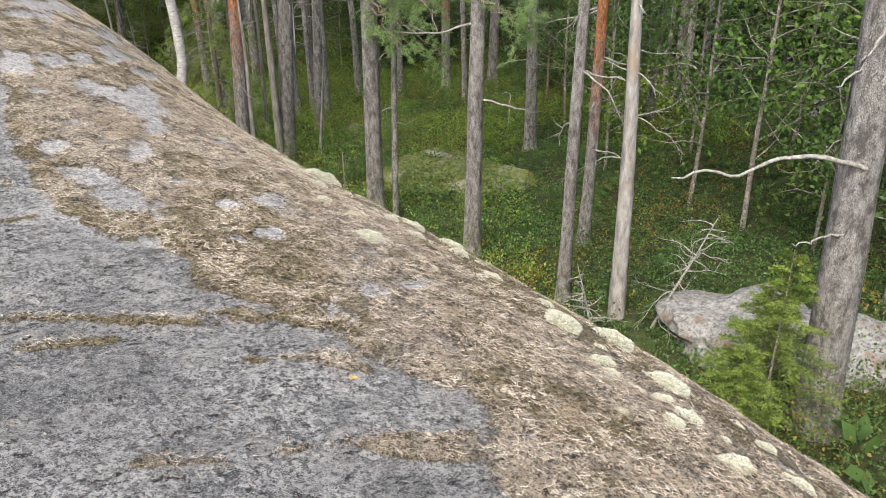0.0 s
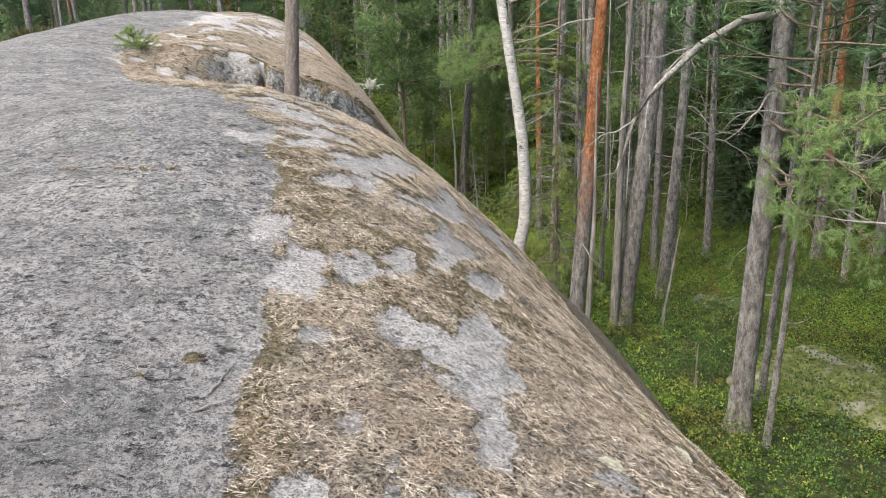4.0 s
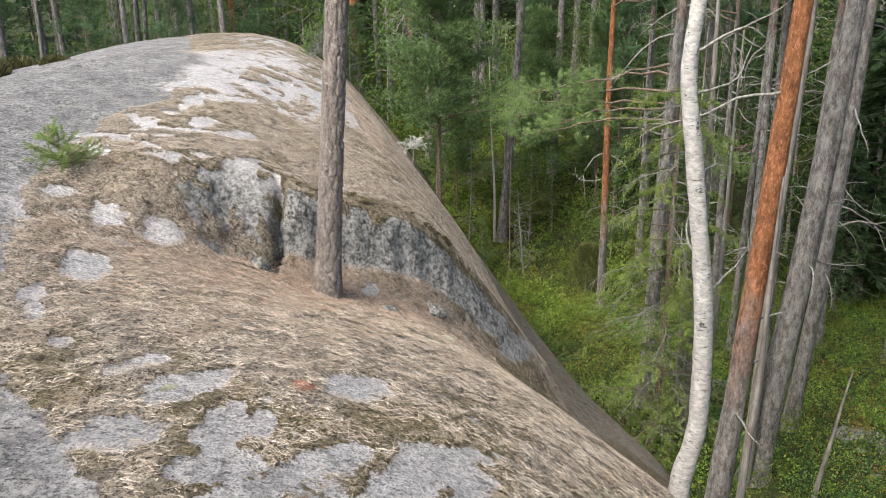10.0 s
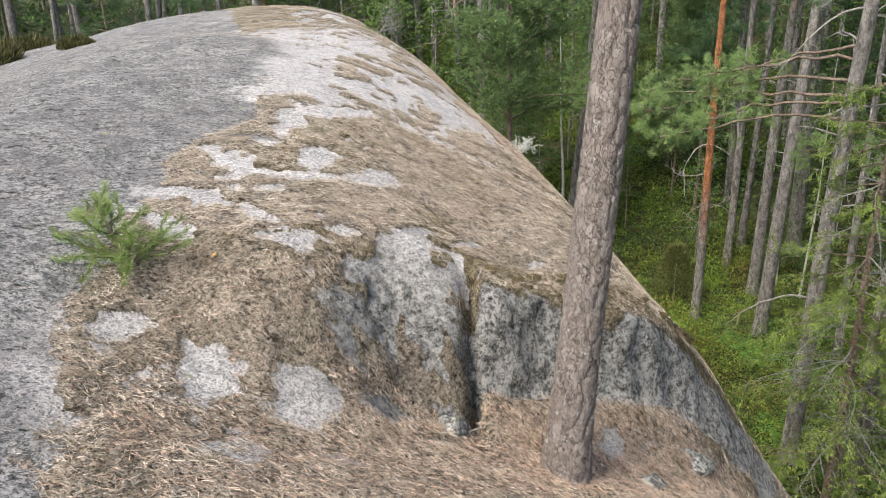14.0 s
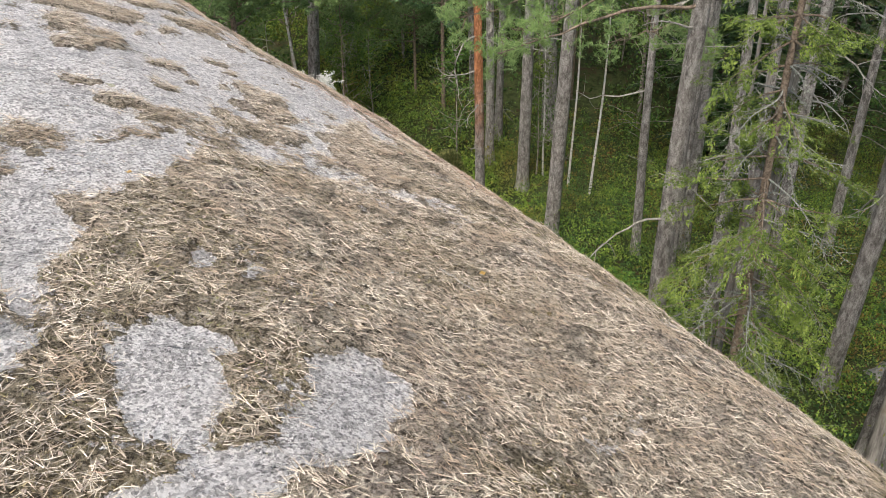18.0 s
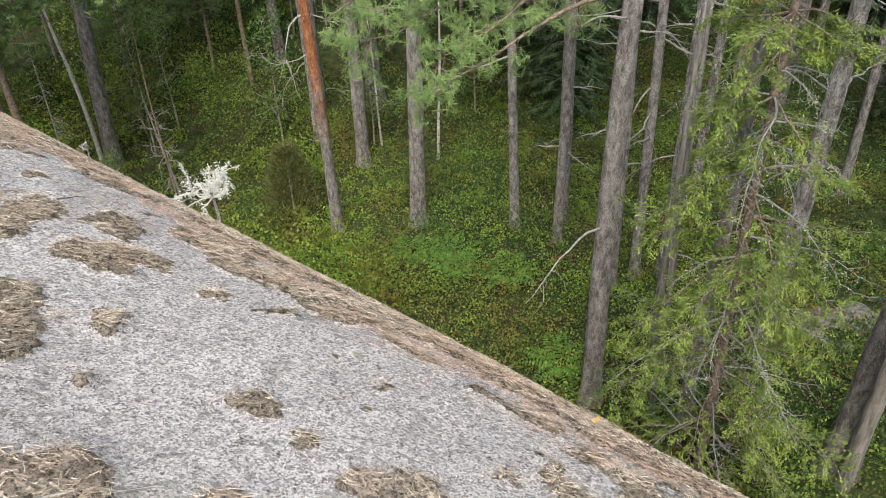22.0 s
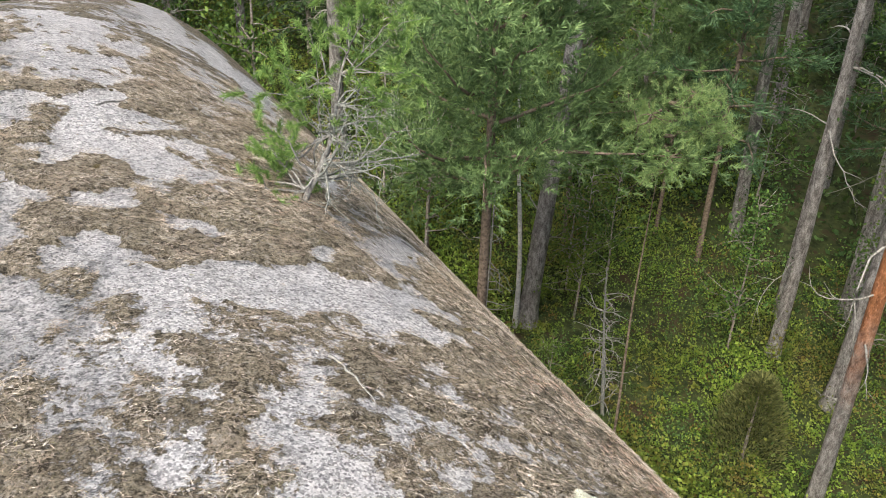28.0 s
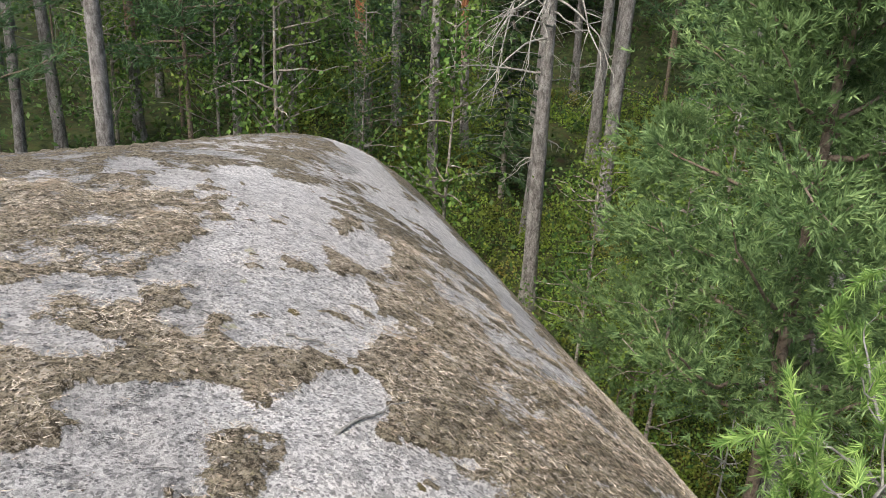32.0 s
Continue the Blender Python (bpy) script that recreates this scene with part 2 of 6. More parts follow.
def leafy(name, a, b_, patch=None, scale=0.8, through_=0.35, clump=0.0):
    """Leaves: each one its own tone, with tones that drift from place to place; clump darkens scattered spots."""
    m, n, l, b = material(name, 0.55)
    geo = n.new("ShaderNodeNewGeometry")
    c = mixer(n, l, geo.outputs["Random Per Island"], a, b_)
    if patch:
        w = noisy(n, l, scale, 3, 0.6, geo.outputs["Position"])
        c = mixer(n, l, step(n, l, w, 0.46, 0.66), c, patch)
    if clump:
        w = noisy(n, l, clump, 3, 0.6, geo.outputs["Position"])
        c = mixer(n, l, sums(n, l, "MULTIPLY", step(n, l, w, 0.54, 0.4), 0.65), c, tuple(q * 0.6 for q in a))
    l.new(c, b.inputs["Base Color"])
    t = n.new("ShaderNodeBsdfTranslucent")
    l.new(c, t.inputs[0])
    x = n.new("ShaderNodeMixShader")
    x.inputs[0].default_value = through_
    l.new(b.outputs[0], x.inputs[1])
    l.new(t.outputs[0], x.inputs[2])
    l.new(x.outputs[0], n["Material Output"].inputs["Surface"])
    return m


def flaky_bark():
    """Thick pale grey-brown plates, each its own tone, with thin crooked cracks."""
    m, n, l, b = material("flaky_bark", 0.9)
    co = n.new("ShaderNodeTexCoord").outputs["Object"]
    wob = n.new("ShaderNodeTexNoise")
    wob.inputs["Scale"].default_value = 15
    wob.inputs["Detail"].default_value = 5
    l.new(co, wob.inputs["Vector"])
    bent = n.new("ShaderNodeVectorMath")
    bent.operation = "MULTIPLY_ADD"
    l.new(wob.outputs["Color"], bent.inputs[0])
    bent.inputs[1].default_value = (0.13, 0.13, 0.22)
    l.new(co, bent.inputs[2])
    mp = n.new("ShaderNodeMapping")
    mp.inputs["Scale"].default_value = (40, 40, 17)
    l.new(bent.outputs[0], mp.inputs[0])
    v = n.new("ShaderNodeTexVoronoi")
    v.feature, v.inputs["Scale"].default_value = "DISTANCE_TO_EDGE", 1
    l.new(mp.outputs[0], v.inputs["Vector"])
    rift = step(n, l, v.outputs["Distance"], 0.0, 0.05)
    f = noisy(n, l, 30, 7, 0.8, co, (1, 1, 0.6))
    c = mixer(n, l, cells(n, l, 1, mp.outputs[0]), (0.26, 0.222, 0.2), (0.38, 0.34, 0.312))
    c = mixer(n, l, sums(n, l, "MULTIPLY", step(n, l, f, 0.42, 0.6), 0.7), c, (0.2, 0.165, 0.145))
    c = mixer(n, l, step(n, l, noisy(n, l, 22, 4, 0.7, co), 0.62, 0.67), c, (0.5, 0.49, 0.45))
    l.new(mixer(n, l, rift, (0.19, 0.155, 0.135), c), b.inputs["Base Color"])
    bump(n, l, b, sums(n, l, "ADD", rift, f), 1.0, 0.02)
    return m


def birch_bark():
    """White bark with grey bands, dark cracks across and black scars."""
    m, n, l, b = material("birch_bark", 0.75)
    co = n.new("ShaderNodeTexCoord").outputs["Object"]
    c = mixer(n, l, step(n, l, noisy(n, l, 14, 6, 0.75, co, (1, 1, 2)), 0.35, 0.62), (0.24, 0.23, 0.215), (0.58, 0.565, 0.54))
    c = mixer(n, l, sums(n, l, "MULTIPLY", step(n, l, noisy(n, l, 3, 5, 0.7, co), 0.5, 0.62), 0.6), c, (0.34, 0.33, 0.31))
    c = mixer(n, l, step(n, l, noisy(n, l, 16, 3, 0.6, co, (1, 1, 5)), 0.63, 0.67), c, (0.09, 0.08, 0.075))
    c = mixer(n, l, step(n, l, noisy(n, l, 8, 5, 0.75, co), 0.62, 0.66), c, (0.06, 0.055, 0.05))
    l.new(c, b.inputs["Base Color"])
    bump(n, l, b, noisy(n, l, 30, 5, 0.7, co, (1, 1, 2)), 0.8, 0.012)
    return m


ROCK = granite()
BOULDER = two_tone("boulder_rock", (0.1, 0.1, 0.09), (0.3, 0.29, 0.265), 14, third=(0.13, 0.12, 0.055), third_scale=1.6)
FOREST_FLOOR = two_tone("forest_floor", (0.02, 0.03, 0.01), (0.075, 0.095, 0.028), 6, third=(0.055, 0.038, 0.02), strength=0.9, dist=0.05)
BARK_A = pine_bark("pine_bark", 7.5, (0.36, 0.2, 0.125))
BARK_B = pine_bark("pine_bark_reddish", 2.6)
BARK_C = pine_bark("pine_bark_grey", 11.0)
BIRCH = birch_bark()
DEADWOOD = two_tone("dead_wood", (0.12, 0.11, 0.1), (0.31, 0.29, 0.265), 16, squash=(1, 1, 0.15), third=(0.17, 0.135, 0.1), third_scale=1.3, dist=0.006)
TWIG = two_tone("dead_twig", (0.16, 0.148, 0.135), (0.39, 0.38, 0.345), 30)
LIVE_TWIG = two_tone("live_twig", (0.09, 0.068, 0.05), (0.26, 0.205, 0.16), 30)
GNARL = two_tone("lichen_branch", (0.12, 0.11, 0.1), (0.32, 0.315, 0.29), 40)
LICHEN_TWIG = two_tone("lichen_twig", (0.13, 0.133, 0.12), (0.35, 0.36, 0.325), 60)
FLAKY = flaky_bark()
WHITE_LICHEN = leafy("white_lichen", (0.5, 0.51, 0.46), (0.8, 0.81, 0.75), None, 1, 0.15)
SNAG = two_tone("snag_wood", (0.19, 0.178, 0.165), (0.42, 0.4, 0.375), 12, squash=(1, 1, 0.3), third=(0.3, 0.24, 0.19), third_scale=1.0, dist=0.02)
SPRUCE_BARK = two_tone("spruce_bark", (0.12, 0.1, 0.085), (0.33, 0.29, 0.25), 22, third=(0.42, 0.42, 0.38), third_scale=7)
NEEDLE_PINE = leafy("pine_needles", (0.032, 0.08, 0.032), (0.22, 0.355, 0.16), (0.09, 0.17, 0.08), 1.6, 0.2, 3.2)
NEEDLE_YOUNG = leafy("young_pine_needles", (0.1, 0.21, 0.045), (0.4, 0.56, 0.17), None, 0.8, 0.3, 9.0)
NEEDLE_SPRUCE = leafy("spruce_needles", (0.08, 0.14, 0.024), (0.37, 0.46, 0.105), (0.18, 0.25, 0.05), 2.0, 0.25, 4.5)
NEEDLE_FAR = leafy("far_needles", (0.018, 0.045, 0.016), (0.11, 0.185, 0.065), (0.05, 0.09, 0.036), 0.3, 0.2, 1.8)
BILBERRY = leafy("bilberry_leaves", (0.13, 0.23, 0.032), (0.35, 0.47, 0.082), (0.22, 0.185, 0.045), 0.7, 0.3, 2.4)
BILBERRY_DARK = leafy("lingonberry_shade_leaves", (0.05, 0.115, 0.033), (0.145, 0.245, 0.066), (0.1, 0.14, 0.034), 0.7, 0.3, 2.0)
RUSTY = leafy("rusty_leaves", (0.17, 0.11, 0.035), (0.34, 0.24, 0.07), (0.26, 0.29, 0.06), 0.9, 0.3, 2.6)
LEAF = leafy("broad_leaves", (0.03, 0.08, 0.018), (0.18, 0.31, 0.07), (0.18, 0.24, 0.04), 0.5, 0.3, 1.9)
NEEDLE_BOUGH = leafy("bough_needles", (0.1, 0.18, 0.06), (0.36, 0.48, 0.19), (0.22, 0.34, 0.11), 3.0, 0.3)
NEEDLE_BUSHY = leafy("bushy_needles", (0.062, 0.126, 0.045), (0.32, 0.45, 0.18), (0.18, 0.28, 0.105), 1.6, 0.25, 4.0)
HEATHER = leafy("heather_sprigs", (0.045, 0.05, 0.02), (0.17, 0.16, 0.065), None, 1, 0.2)
NEEDLE_SAPLING = leafy("sapling_needles", (0.15, 0.235, 0.065), (0.44, 0.55, 0.2), None, 1, 0.3, 9.0)
FERN = leafy("fern_fronds", (0.1, 0.22, 0.04), (0.18, 0.33, 0.07))
STRAW = leafy("dry_needles", (0.22, 0.17, 0.122), (0.95, 0.855, 0.715), (0.42, 0.335, 0.25), 5.5, 0.1)
FLAKES = leafy("bark_flakes", (0.045, 0.033, 0.024), (0.38, 0.31, 0.255), None, 1.2, 0.05)
REDDISH = leafy("reddish_needles", (0.24, 0.155, 0.11), (0.74, 0.55, 0.43), None, 1, 0.05)
MOSS = leafy("olive_moss", (0.045, 0.036, 0.016), (0.2, 0.16, 0.075), None, 1, 0.05)
DRYMOSS = leafy("dry_moss", (0.08, 0.062, 0.03), (0.5, 0.42, 0.25), (0.24, 0.23, 0.09), 1.6, 0.1)
LICHEN = leafy("reindeer_lichen", (0.46, 0.46, 0.36), (0.78, 0.77, 0.66), None, 1, 0.15)
BEARD = leafy("beard_lichen", (0.26, 0.28, 0.24), (0.52, 0.54, 0.47), None, 1, 0.15)
YELLOW = leafy("fallen_leaf", (0.66, 0.5, 0.14), (0.5, 0.27, 0.1), None, 1, 0.2)

# ---- land: profiles across the outcrop, along its crest ----
ACROSS = (-14, -8, -4, -1.5, 0.3, 1.6, 2.8, 4.0, 5.5, 8.0)
PROFILES = {}
PROFILES[-5] = (0.7, 0.9, 1, 1.25, 0.54, -0.21, -1.12, -2.26, -4.01, -7.49)
PROFILES[-2.5] = (0.7, 0.9, 1, 0.94, 0.38, -0.15, -0.87, -1.94, -3.78, -7.52)
PROFILES[0] = (0.7, 0.9, 1, 0.62, 0.19, -0.11, -0.59, -1.66, -3.64, -7.56)
PROFILES[2.5] = (0.7, 0.9, 0.8, 0.39, 0.08, -0, -0.36, -1.58, -3.68, -7.58)
PROFILES[5] = (0.97, 0.83, 0.59, 0.38, 0.26, 0.07, -0.58, -1.9, -3.92, -7.58)
PROFILES[7.5] = (0.18, 0.45, 0.53, 0.63, 0.83, 0.29, -0.93, -2.32, -4.21, -7.57)
PROFILES[10] = (-0.56, 0.15, 0.6, 0.82, 1.11, 0.55, -0.79, -2.34, -4.2, -7.56)
PROFILES[12.5] = (-1.19, -0.09, 0.77, 1.02, 0.65, 0.24, -0.64, -1.84, -3.58, -7.57)
PROFILES[15] = (-1.69, -0.31, 0.94, 1.47, -0.49, -0.59, -1.91, -2.68, -3.57, -7.76)
PROFILES[17.5] = (-2.02, -0.44, 0.88, 1.62, -0.01, 0.03, -1.69, -3.27, -4.3, -8.23)
PROFILES[20] = (-2.18, -0.43, 0.9, 1.7, 1.01, 0.45, -0.88, -2.8, -4.77, -8.47)
PROFILES[22.5] = (-2.18, -0.34, 0.89, 1.16, 1.33, 0.81, -0.95, -2.71, -4.84, -8.42)
PROFILES[25] = (-2.04, -0.26, 0.89, 0.89, 1.06, 0.68, -1.07, -2.74, -4.85, -8.51)
PROFILES[27.5] = (-1.79, -0.22, 0.91, 1.32, 1.3, 0.55, -0.82, -2.65, -4.96, -9)
PROFILES[30] = (-1.44, -0.25, 0.56, 0.84, 0.89, 0.33, -0.86, -2.67, -5.02, -9.24)
PROFILES[32.5] = (-1.04, -0.37, -0.04, 0.05, 0.39, 0.37, -0.85, -2.69, -4.9, -8.85)
PROFILES[35] = (-0.62, -0.56, -0.63, -0.59, -0.32, -0.13, -0.95, -2.56, -4.72, -8.67)
PROFILES[37.5] = (-0.19, -0.78, -1.18, -1.14, -0.96, -0.94, -1.4, -2.48, -4.46, -8.45)
AX, AY = (-0.57, 0.8216), (0.8216, 0.57)  # along the crest, and across it to the valley
STATIONS = sorted(PROFILES)
NET = np.array([PROFILES[s] for s in STATIONS])


def to_uv(x, y):
    return x * AX[0] + y * AX[1], x * AY[0] + y * AY[1]


def to_xy(u, v):
    return u * AX[0] + v * AY[0], u * AX[1] + v * AY[1]


def ease(a, b, x):
    t = np.clip((x - a) / (b - a), 0, 1)
    return t * t * (3 - 2 * t)


def weights(x, n):
    i = np.clip(np.floor(x).astype(int), 0, n - 2)
    f = np.clip(x - i, 0, 1)
    w = ((1 - f) ** 3 / 6, (3 * f**3 - 6 * f**2 + 4) / 6, (-3 * f**3 + 3 * f**2 + 3 * f + 1) / 6, f**3 / 6)
    return [np.clip(i + k, 0, n - 1) for k in (-1, 0, 1, 2)], w


def grain2(x, y, seed=0):
    """Smooth value noise in 0..1."""
    xi, yi = np.floor(x).astype(np.int64), np.floor(y).astype(np.int64)
    fx, fy = x - xi, y - yi
    fx, fy = fx * fx * (3 - 2 * fx), fy * fy * (3 - 2 * fy)

    def h(a, b):
        k = (a * 374761393 + b * 668265263 + seed * 144269) & 0x7FFFFFFF
        k = ((k ^ (k >> 13)) * 1274126177) & 0x7FFFFFFF
        return ((k ^ (k >> 16)) & 0xFFFF) / 65535.0

    return (h(xi, yi) * (1 - fx) + h(xi + 1, yi) * fx) * (1 - fy) + (h(xi, yi + 1) * (1 - fx) + h(xi + 1, yi + 1) * fx) * fy


def fbm(x, y, seed=0, octaves=4):
    total, amp, norm = 0, 1.0, 0
    for k in range(octaves):
        total, norm = total + amp * grain2(x * 2**k + 17.3 * k, y * 2**k + 9.1 * k, seed + k), norm + amp
        amp *= 0.55
    return total / norm


def step_line(v, u):
    """Where the foot of the rock step runs, along the crest."""
    c = 14.82 + 0.35 * np.clip(v - 0.3, 0, None)
    block = ease(-1.0, -0.5, v) * (1 - ease(0.42, 0.5, v))
    c = c - 0.2 * block - 0.12 * ease(0.42, 0.5, v) * (1 - ease(1.6, 3.0, v))
    return c + 0.06 * (grain2(v * 3.1, u * 0.7, 31) - 0.5) + 0.03 * (grain2(v * 9, u * 2, 32) - 0.5)


def ledge(u, v):
    """The knee-high rock step beside the lone pine: a block, a cleft and a lower end that fades out."""
    h = 0.8 * ease(-1.7, 0.4, v) * (1 - 0.75 * ease(1.6, 4.2, v))
    steep = np.minimum(h, np.interp(v, (-0.6, -0.25, 0.0, 0.2, 0.44, 0.5, 1.0, 1.6, 2.4, 3.4), (0.0, 0.02, 0.08, 0.22, 0.38, 0.46, 0.44, 0.35, 0.14, 0.02)))
    c = step_line(v, u)
    w = np.interp(v, (-1.0, -0.4, 0.2, 0.42, 0.5, 1.8, 2.6), (0.4, 0.34, 0.24, 0.14, 0.09, 0.1, 0.3))
    back = ease(-0.35, 0.15, v) * (1 - ease(0.44, 0.5, v))
    rest = back * ease(c - 0.3, c + 0.6, u) + (1 - back) * ease(c - 0.75, c + 0.35, u)
    return (steep * ease(c - w, c + w, u) + (h - steep) * rest) * (1 - ease(16, 22, u))


def rock_base(u, v):
    a = np.clip((u - STATIONS[0]) / (STATIONS[1] - STATIONS[0]), 0, len(STATIONS) - 1)
    b = np.interp(v, ACROSS, np.arange(len(ACROSS)))
    iu, wu = weights(a, len(STATIONS))
    iv, wv = weights(b, len(ACROSS))
    z = sum(wu[p] * wv[q] * NET[iu[p], iv[q]] for p in range(4) for q in range(4))
    return z + ledge(u, v)


def bare_line(u):
    """How far across the bare grey rock reaches before needles and moss begin."""
    return np.interp(u, (-5, 1, 1.7, 2.05, 2.5, 3.0, 3.3, 3.6, 3.9, 4.2, 4.6, 5.5, 6.3, 7.2, 8.1, 8.8, 9.4, 10.1, 10.8, 11.4, 12.4, 13.4, 14.4, 15.5, 16.3, 17.0, 18.2, 19.8, 23, 26.8, 30),
                     (1.0, 1.15, 1.25, 1.45, 1.25, 1.15, 0.85, 0.85, 0.62, 0.52, 0.46, 0.47, 0.55, 0.6, 0.6, 0.62, 0.38, 0.15, -0.3, -0.62, -0.92, -1.15, -1.28, -1.1, -1.05, -0.62, -0.68, -0.8, -1.0, -1.4, -1.8))


SPOTS = []


def spot(amount, *places):
    """Bare (amount below 0) or overgrown (above 0) patches: along, across, length, breadth, turn."""
    for u, v, a, b, turn in places:
        SPOTS.append((amount, u, v, a, b, radians(turn)))


# pale bare granite between the moss, and moss and needle patches on the bare rock
spot(-1.0, (7.03, 0.6, 0.15, 0.09, 21), (6.63, 0.72, 0.15, 0.1, 6), (6.68, 0.98, 0.14, 0.07, 6), (7.0, 1.26, 0.18, 0.05, 19), (7.45, 1.56, 0.37, 0.07, 13), (6.23, 1.11, 0.15, 0.05, 14), (6.11, 1.44, 0.37, 0.13, 15), (5.57, 1.36, 0.22, 0.06, 12), (5.15, 0.67, 0.09, 0.06, 6), (4.98, 1.1, 0.14, 0.06, 15), (4.66, 0.74, 0.14, 0.08, -36), (4.35, 0.81, 0.17, 0.1, -17), (4.19, 1.34, 0.06, 0.04, 64), (4.25, 1.63, 0.1, 0.05, 37), (3.77, 1.4, 0.08, 0.07, 24), (3.71, 1.23, 0.07, 0.04, -15), (3.81, 0.8, 0.05, 0.03, 5))
spot(-1.0, (3.09, 1.9, 0.07, 0.03, 75), (3.05, 1.63, 0.06, 0.04, 78))
spot(-1.0, (6.65, 0.76, 0.15, 0.07, -1), (6.74, 1.02, 0.16, 0.06, 11), (7.03, 1.25, 0.17, 0.06, 20), (8.65, 1.82, 0.55, 0.12, 20), (7.59, 1.64, 0.28, 0.09, 31), (7.2, 1.74, 0.22, 0.09, 25), (6.07, 0.77, 0.08, 0.07, -89), (6.46, 0.68, 0.11, 0.08, -40), (6.11, 1.37, 0.18, 0.17, -15), (6.33, 1.5, 0.2, 0.06, 19), (5.74, 1.37, 0.09, 0.07, 35), (5.46, 1.32, 0.12, 0.05, 16), (8.67, 0.93, 0.3, 0.08, 39), (8.51, 1.21, 0.27, 0.04, 30), (8.96, 1.46, 0.26, 0.09, 32), (8.48, 0.49, 0.15, 0.11, 65))
spot(-1.0, (9.96, 0.55, 0.17, 0.07, 53), (9.54, 0.79, 0.28, 0.18, 48), (9.08, 1.0, 0.36, 0.09, 52), (8.61, 0.84, 0.14, 0.06, 49), (9.46, 1.62, 0.44, 0.09, 28), (8.59, 1.14, 0.18, 0.08, 42), (8.31, 1.07, 0.17, 0.09, 58), (8.52, 1.32, 0.11, 0.06, 58), (7.99, 1.01, 0.15, 0.07, 35), (8.04, 1.19, 0.12, 0.05, 6), (8.27, 1.29, 0.09, 0.03, 37), (8.85, 1.91, 0.28, 0.07, 38), (9.48, 1.99, 0.32, 0.06, 19), (9.47, 2.45, 0.56, 0.21, 30), (10.06, 2.52, 0.6, 0.07, 27), (8.23, 1.47, 0.11, 0.07, 32), (7.99, 1.43, 0.1, 0.06, 46))
spot(-1.0, (8.43, 1.79, 0.11, 0.08, 33))
spot(-1.0, (11.06, 0.1, 0.13, 0.1, -7), (10.73, 0.3, 0.18, 0.07, 6), (10.47, 0.31, 0.1, 0.08, 85), (10.81, 0.45, 0.14, 0.04, 5), (10.28, 0.38, 0.09, 0.06, 71), (10.75, -0.05, 0.13, 0.1, -49), (10.54, 0.64, 0.21, 0.05, 51), (10.64, 1.03, 0.39, 0.09, 41), (10.51, 1.15, 0.23, 0.07, 17), (10.23, 0.69, 0.11, 0.05, 62), (9.87, 0.61, 0.24, 0.09, 73), (9.9, 0.91, 0.15, 0.11, 59), (10.11, 0.85, 0.08, 0.04, 52), (9.65, 0.7, 0.07, 0.04, 2), (9.56, 0.65, 0.09, 0.04, 76), (9.83, 1.26, 0.13, 0.04, 51), (15.52, 2.5, 0.38, 0.05, 36))
spot(-1.0, (15.56, 2.78, 0.41, 0.08, 33))
spot(-1.0, (11.35, -0.09, 0.14, 0.06, 41), (11.13, 0.12, 0.13, 0.09, 81), (11.24, 0.25, 0.09, 0.05, 10), (11.31, 0.82, 0.17, 0.09, 14), (12.86, -0.61, 0.18, 0.1, -3), (14.11, -0.73, 0.15, 0.1, 39), (14.26, -1.08, 0.16, 0.09, 32), (12.19, -0.7, 0.25, 0.06, -16), (11.62, -0.43, 0.1, 0.07, -10), (15.42, 2.43, 0.32, 0.07, 42))
spot(-1.0, (18.49, -0.38, 0.4, 0.15, -9), (18.02, -0.21, 0.38, 0.16, -39), (18.16, -0.04, 0.77, 0.2, 55), (18.94, 0.52, 0.52, 0.27, 14), (19.27, 1.03, 0.97, 0.34, 10), (19.12, 1.32, 0.8, 0.26, 4), (14.15, -0.74, 0.13, 0.11, 20), (14.23, -1.08, 0.17, 0.08, 25), (14.14, -0.36, 0.15, 0.09, 39), (13.04, -0.66, 0.18, 0.11, 3), (13.83, -1.26, 0.21, 0.08, -14), (14.28, -1.41, 0.18, 0.09, -12), (14.68, 1.2, 0.11, 0.05, 27))
spot(-1.0, (16.09, -0.72, 0.21, 0.13, -11), (16.27, -0.85, 0.08, 0.07, -29), (15.78, -0.73, 0.06, 0.05, -79), (15.64, -0.51, 0.09, 0.05, -89), (15.86, -0.43, 0.08, 0.04, 87), (16.28, -0.2, 0.15, 0.08, 4), (17.0, -0.37, 0.32, 0.07, 9), (16.48, -0.55, 0.09, 0.06, 85), (17.33, -0.03, 0.25, 0.1, 52), (16.1, 0.18, 0.12, 0.09, 17), (15.92, -0.12, 0.2, 0.06, 75), (15.45, -0.87, 0.27, 0.13, -60), (15.27, -0.57, 0.2, 0.06, -26), (15.14, -0.52, 0.08, 0.07, -2), (15.53, -1.09, 0.15, 0.09, -51), (15.26, -1.14, 0.07, 0.04, -12), (15.04, -0.95, 0.13, 0.06, -34))
spot(-1.0, (14.89, -0.33, 0.15, 0.09, 87), (15.08, -0.1, 0.1, 0.04, 71), (14.83, -0.28, 0.11, 0.04, 71), (15.0, 0.15, 0.19, 0.11, 50), (15.03, 0.38, 0.19, 0.08, 41), (14.87, -0.07, 0.1, 0.05, 52), (15.11, 0.93, 0.21, 0.07, 48), (15.48, 1.02, 0.16, 0.03, 36), (15.38, 0.53, 0.18, 0.03, 30), (15.24, -0.23, 0.07, 0.04, 20))
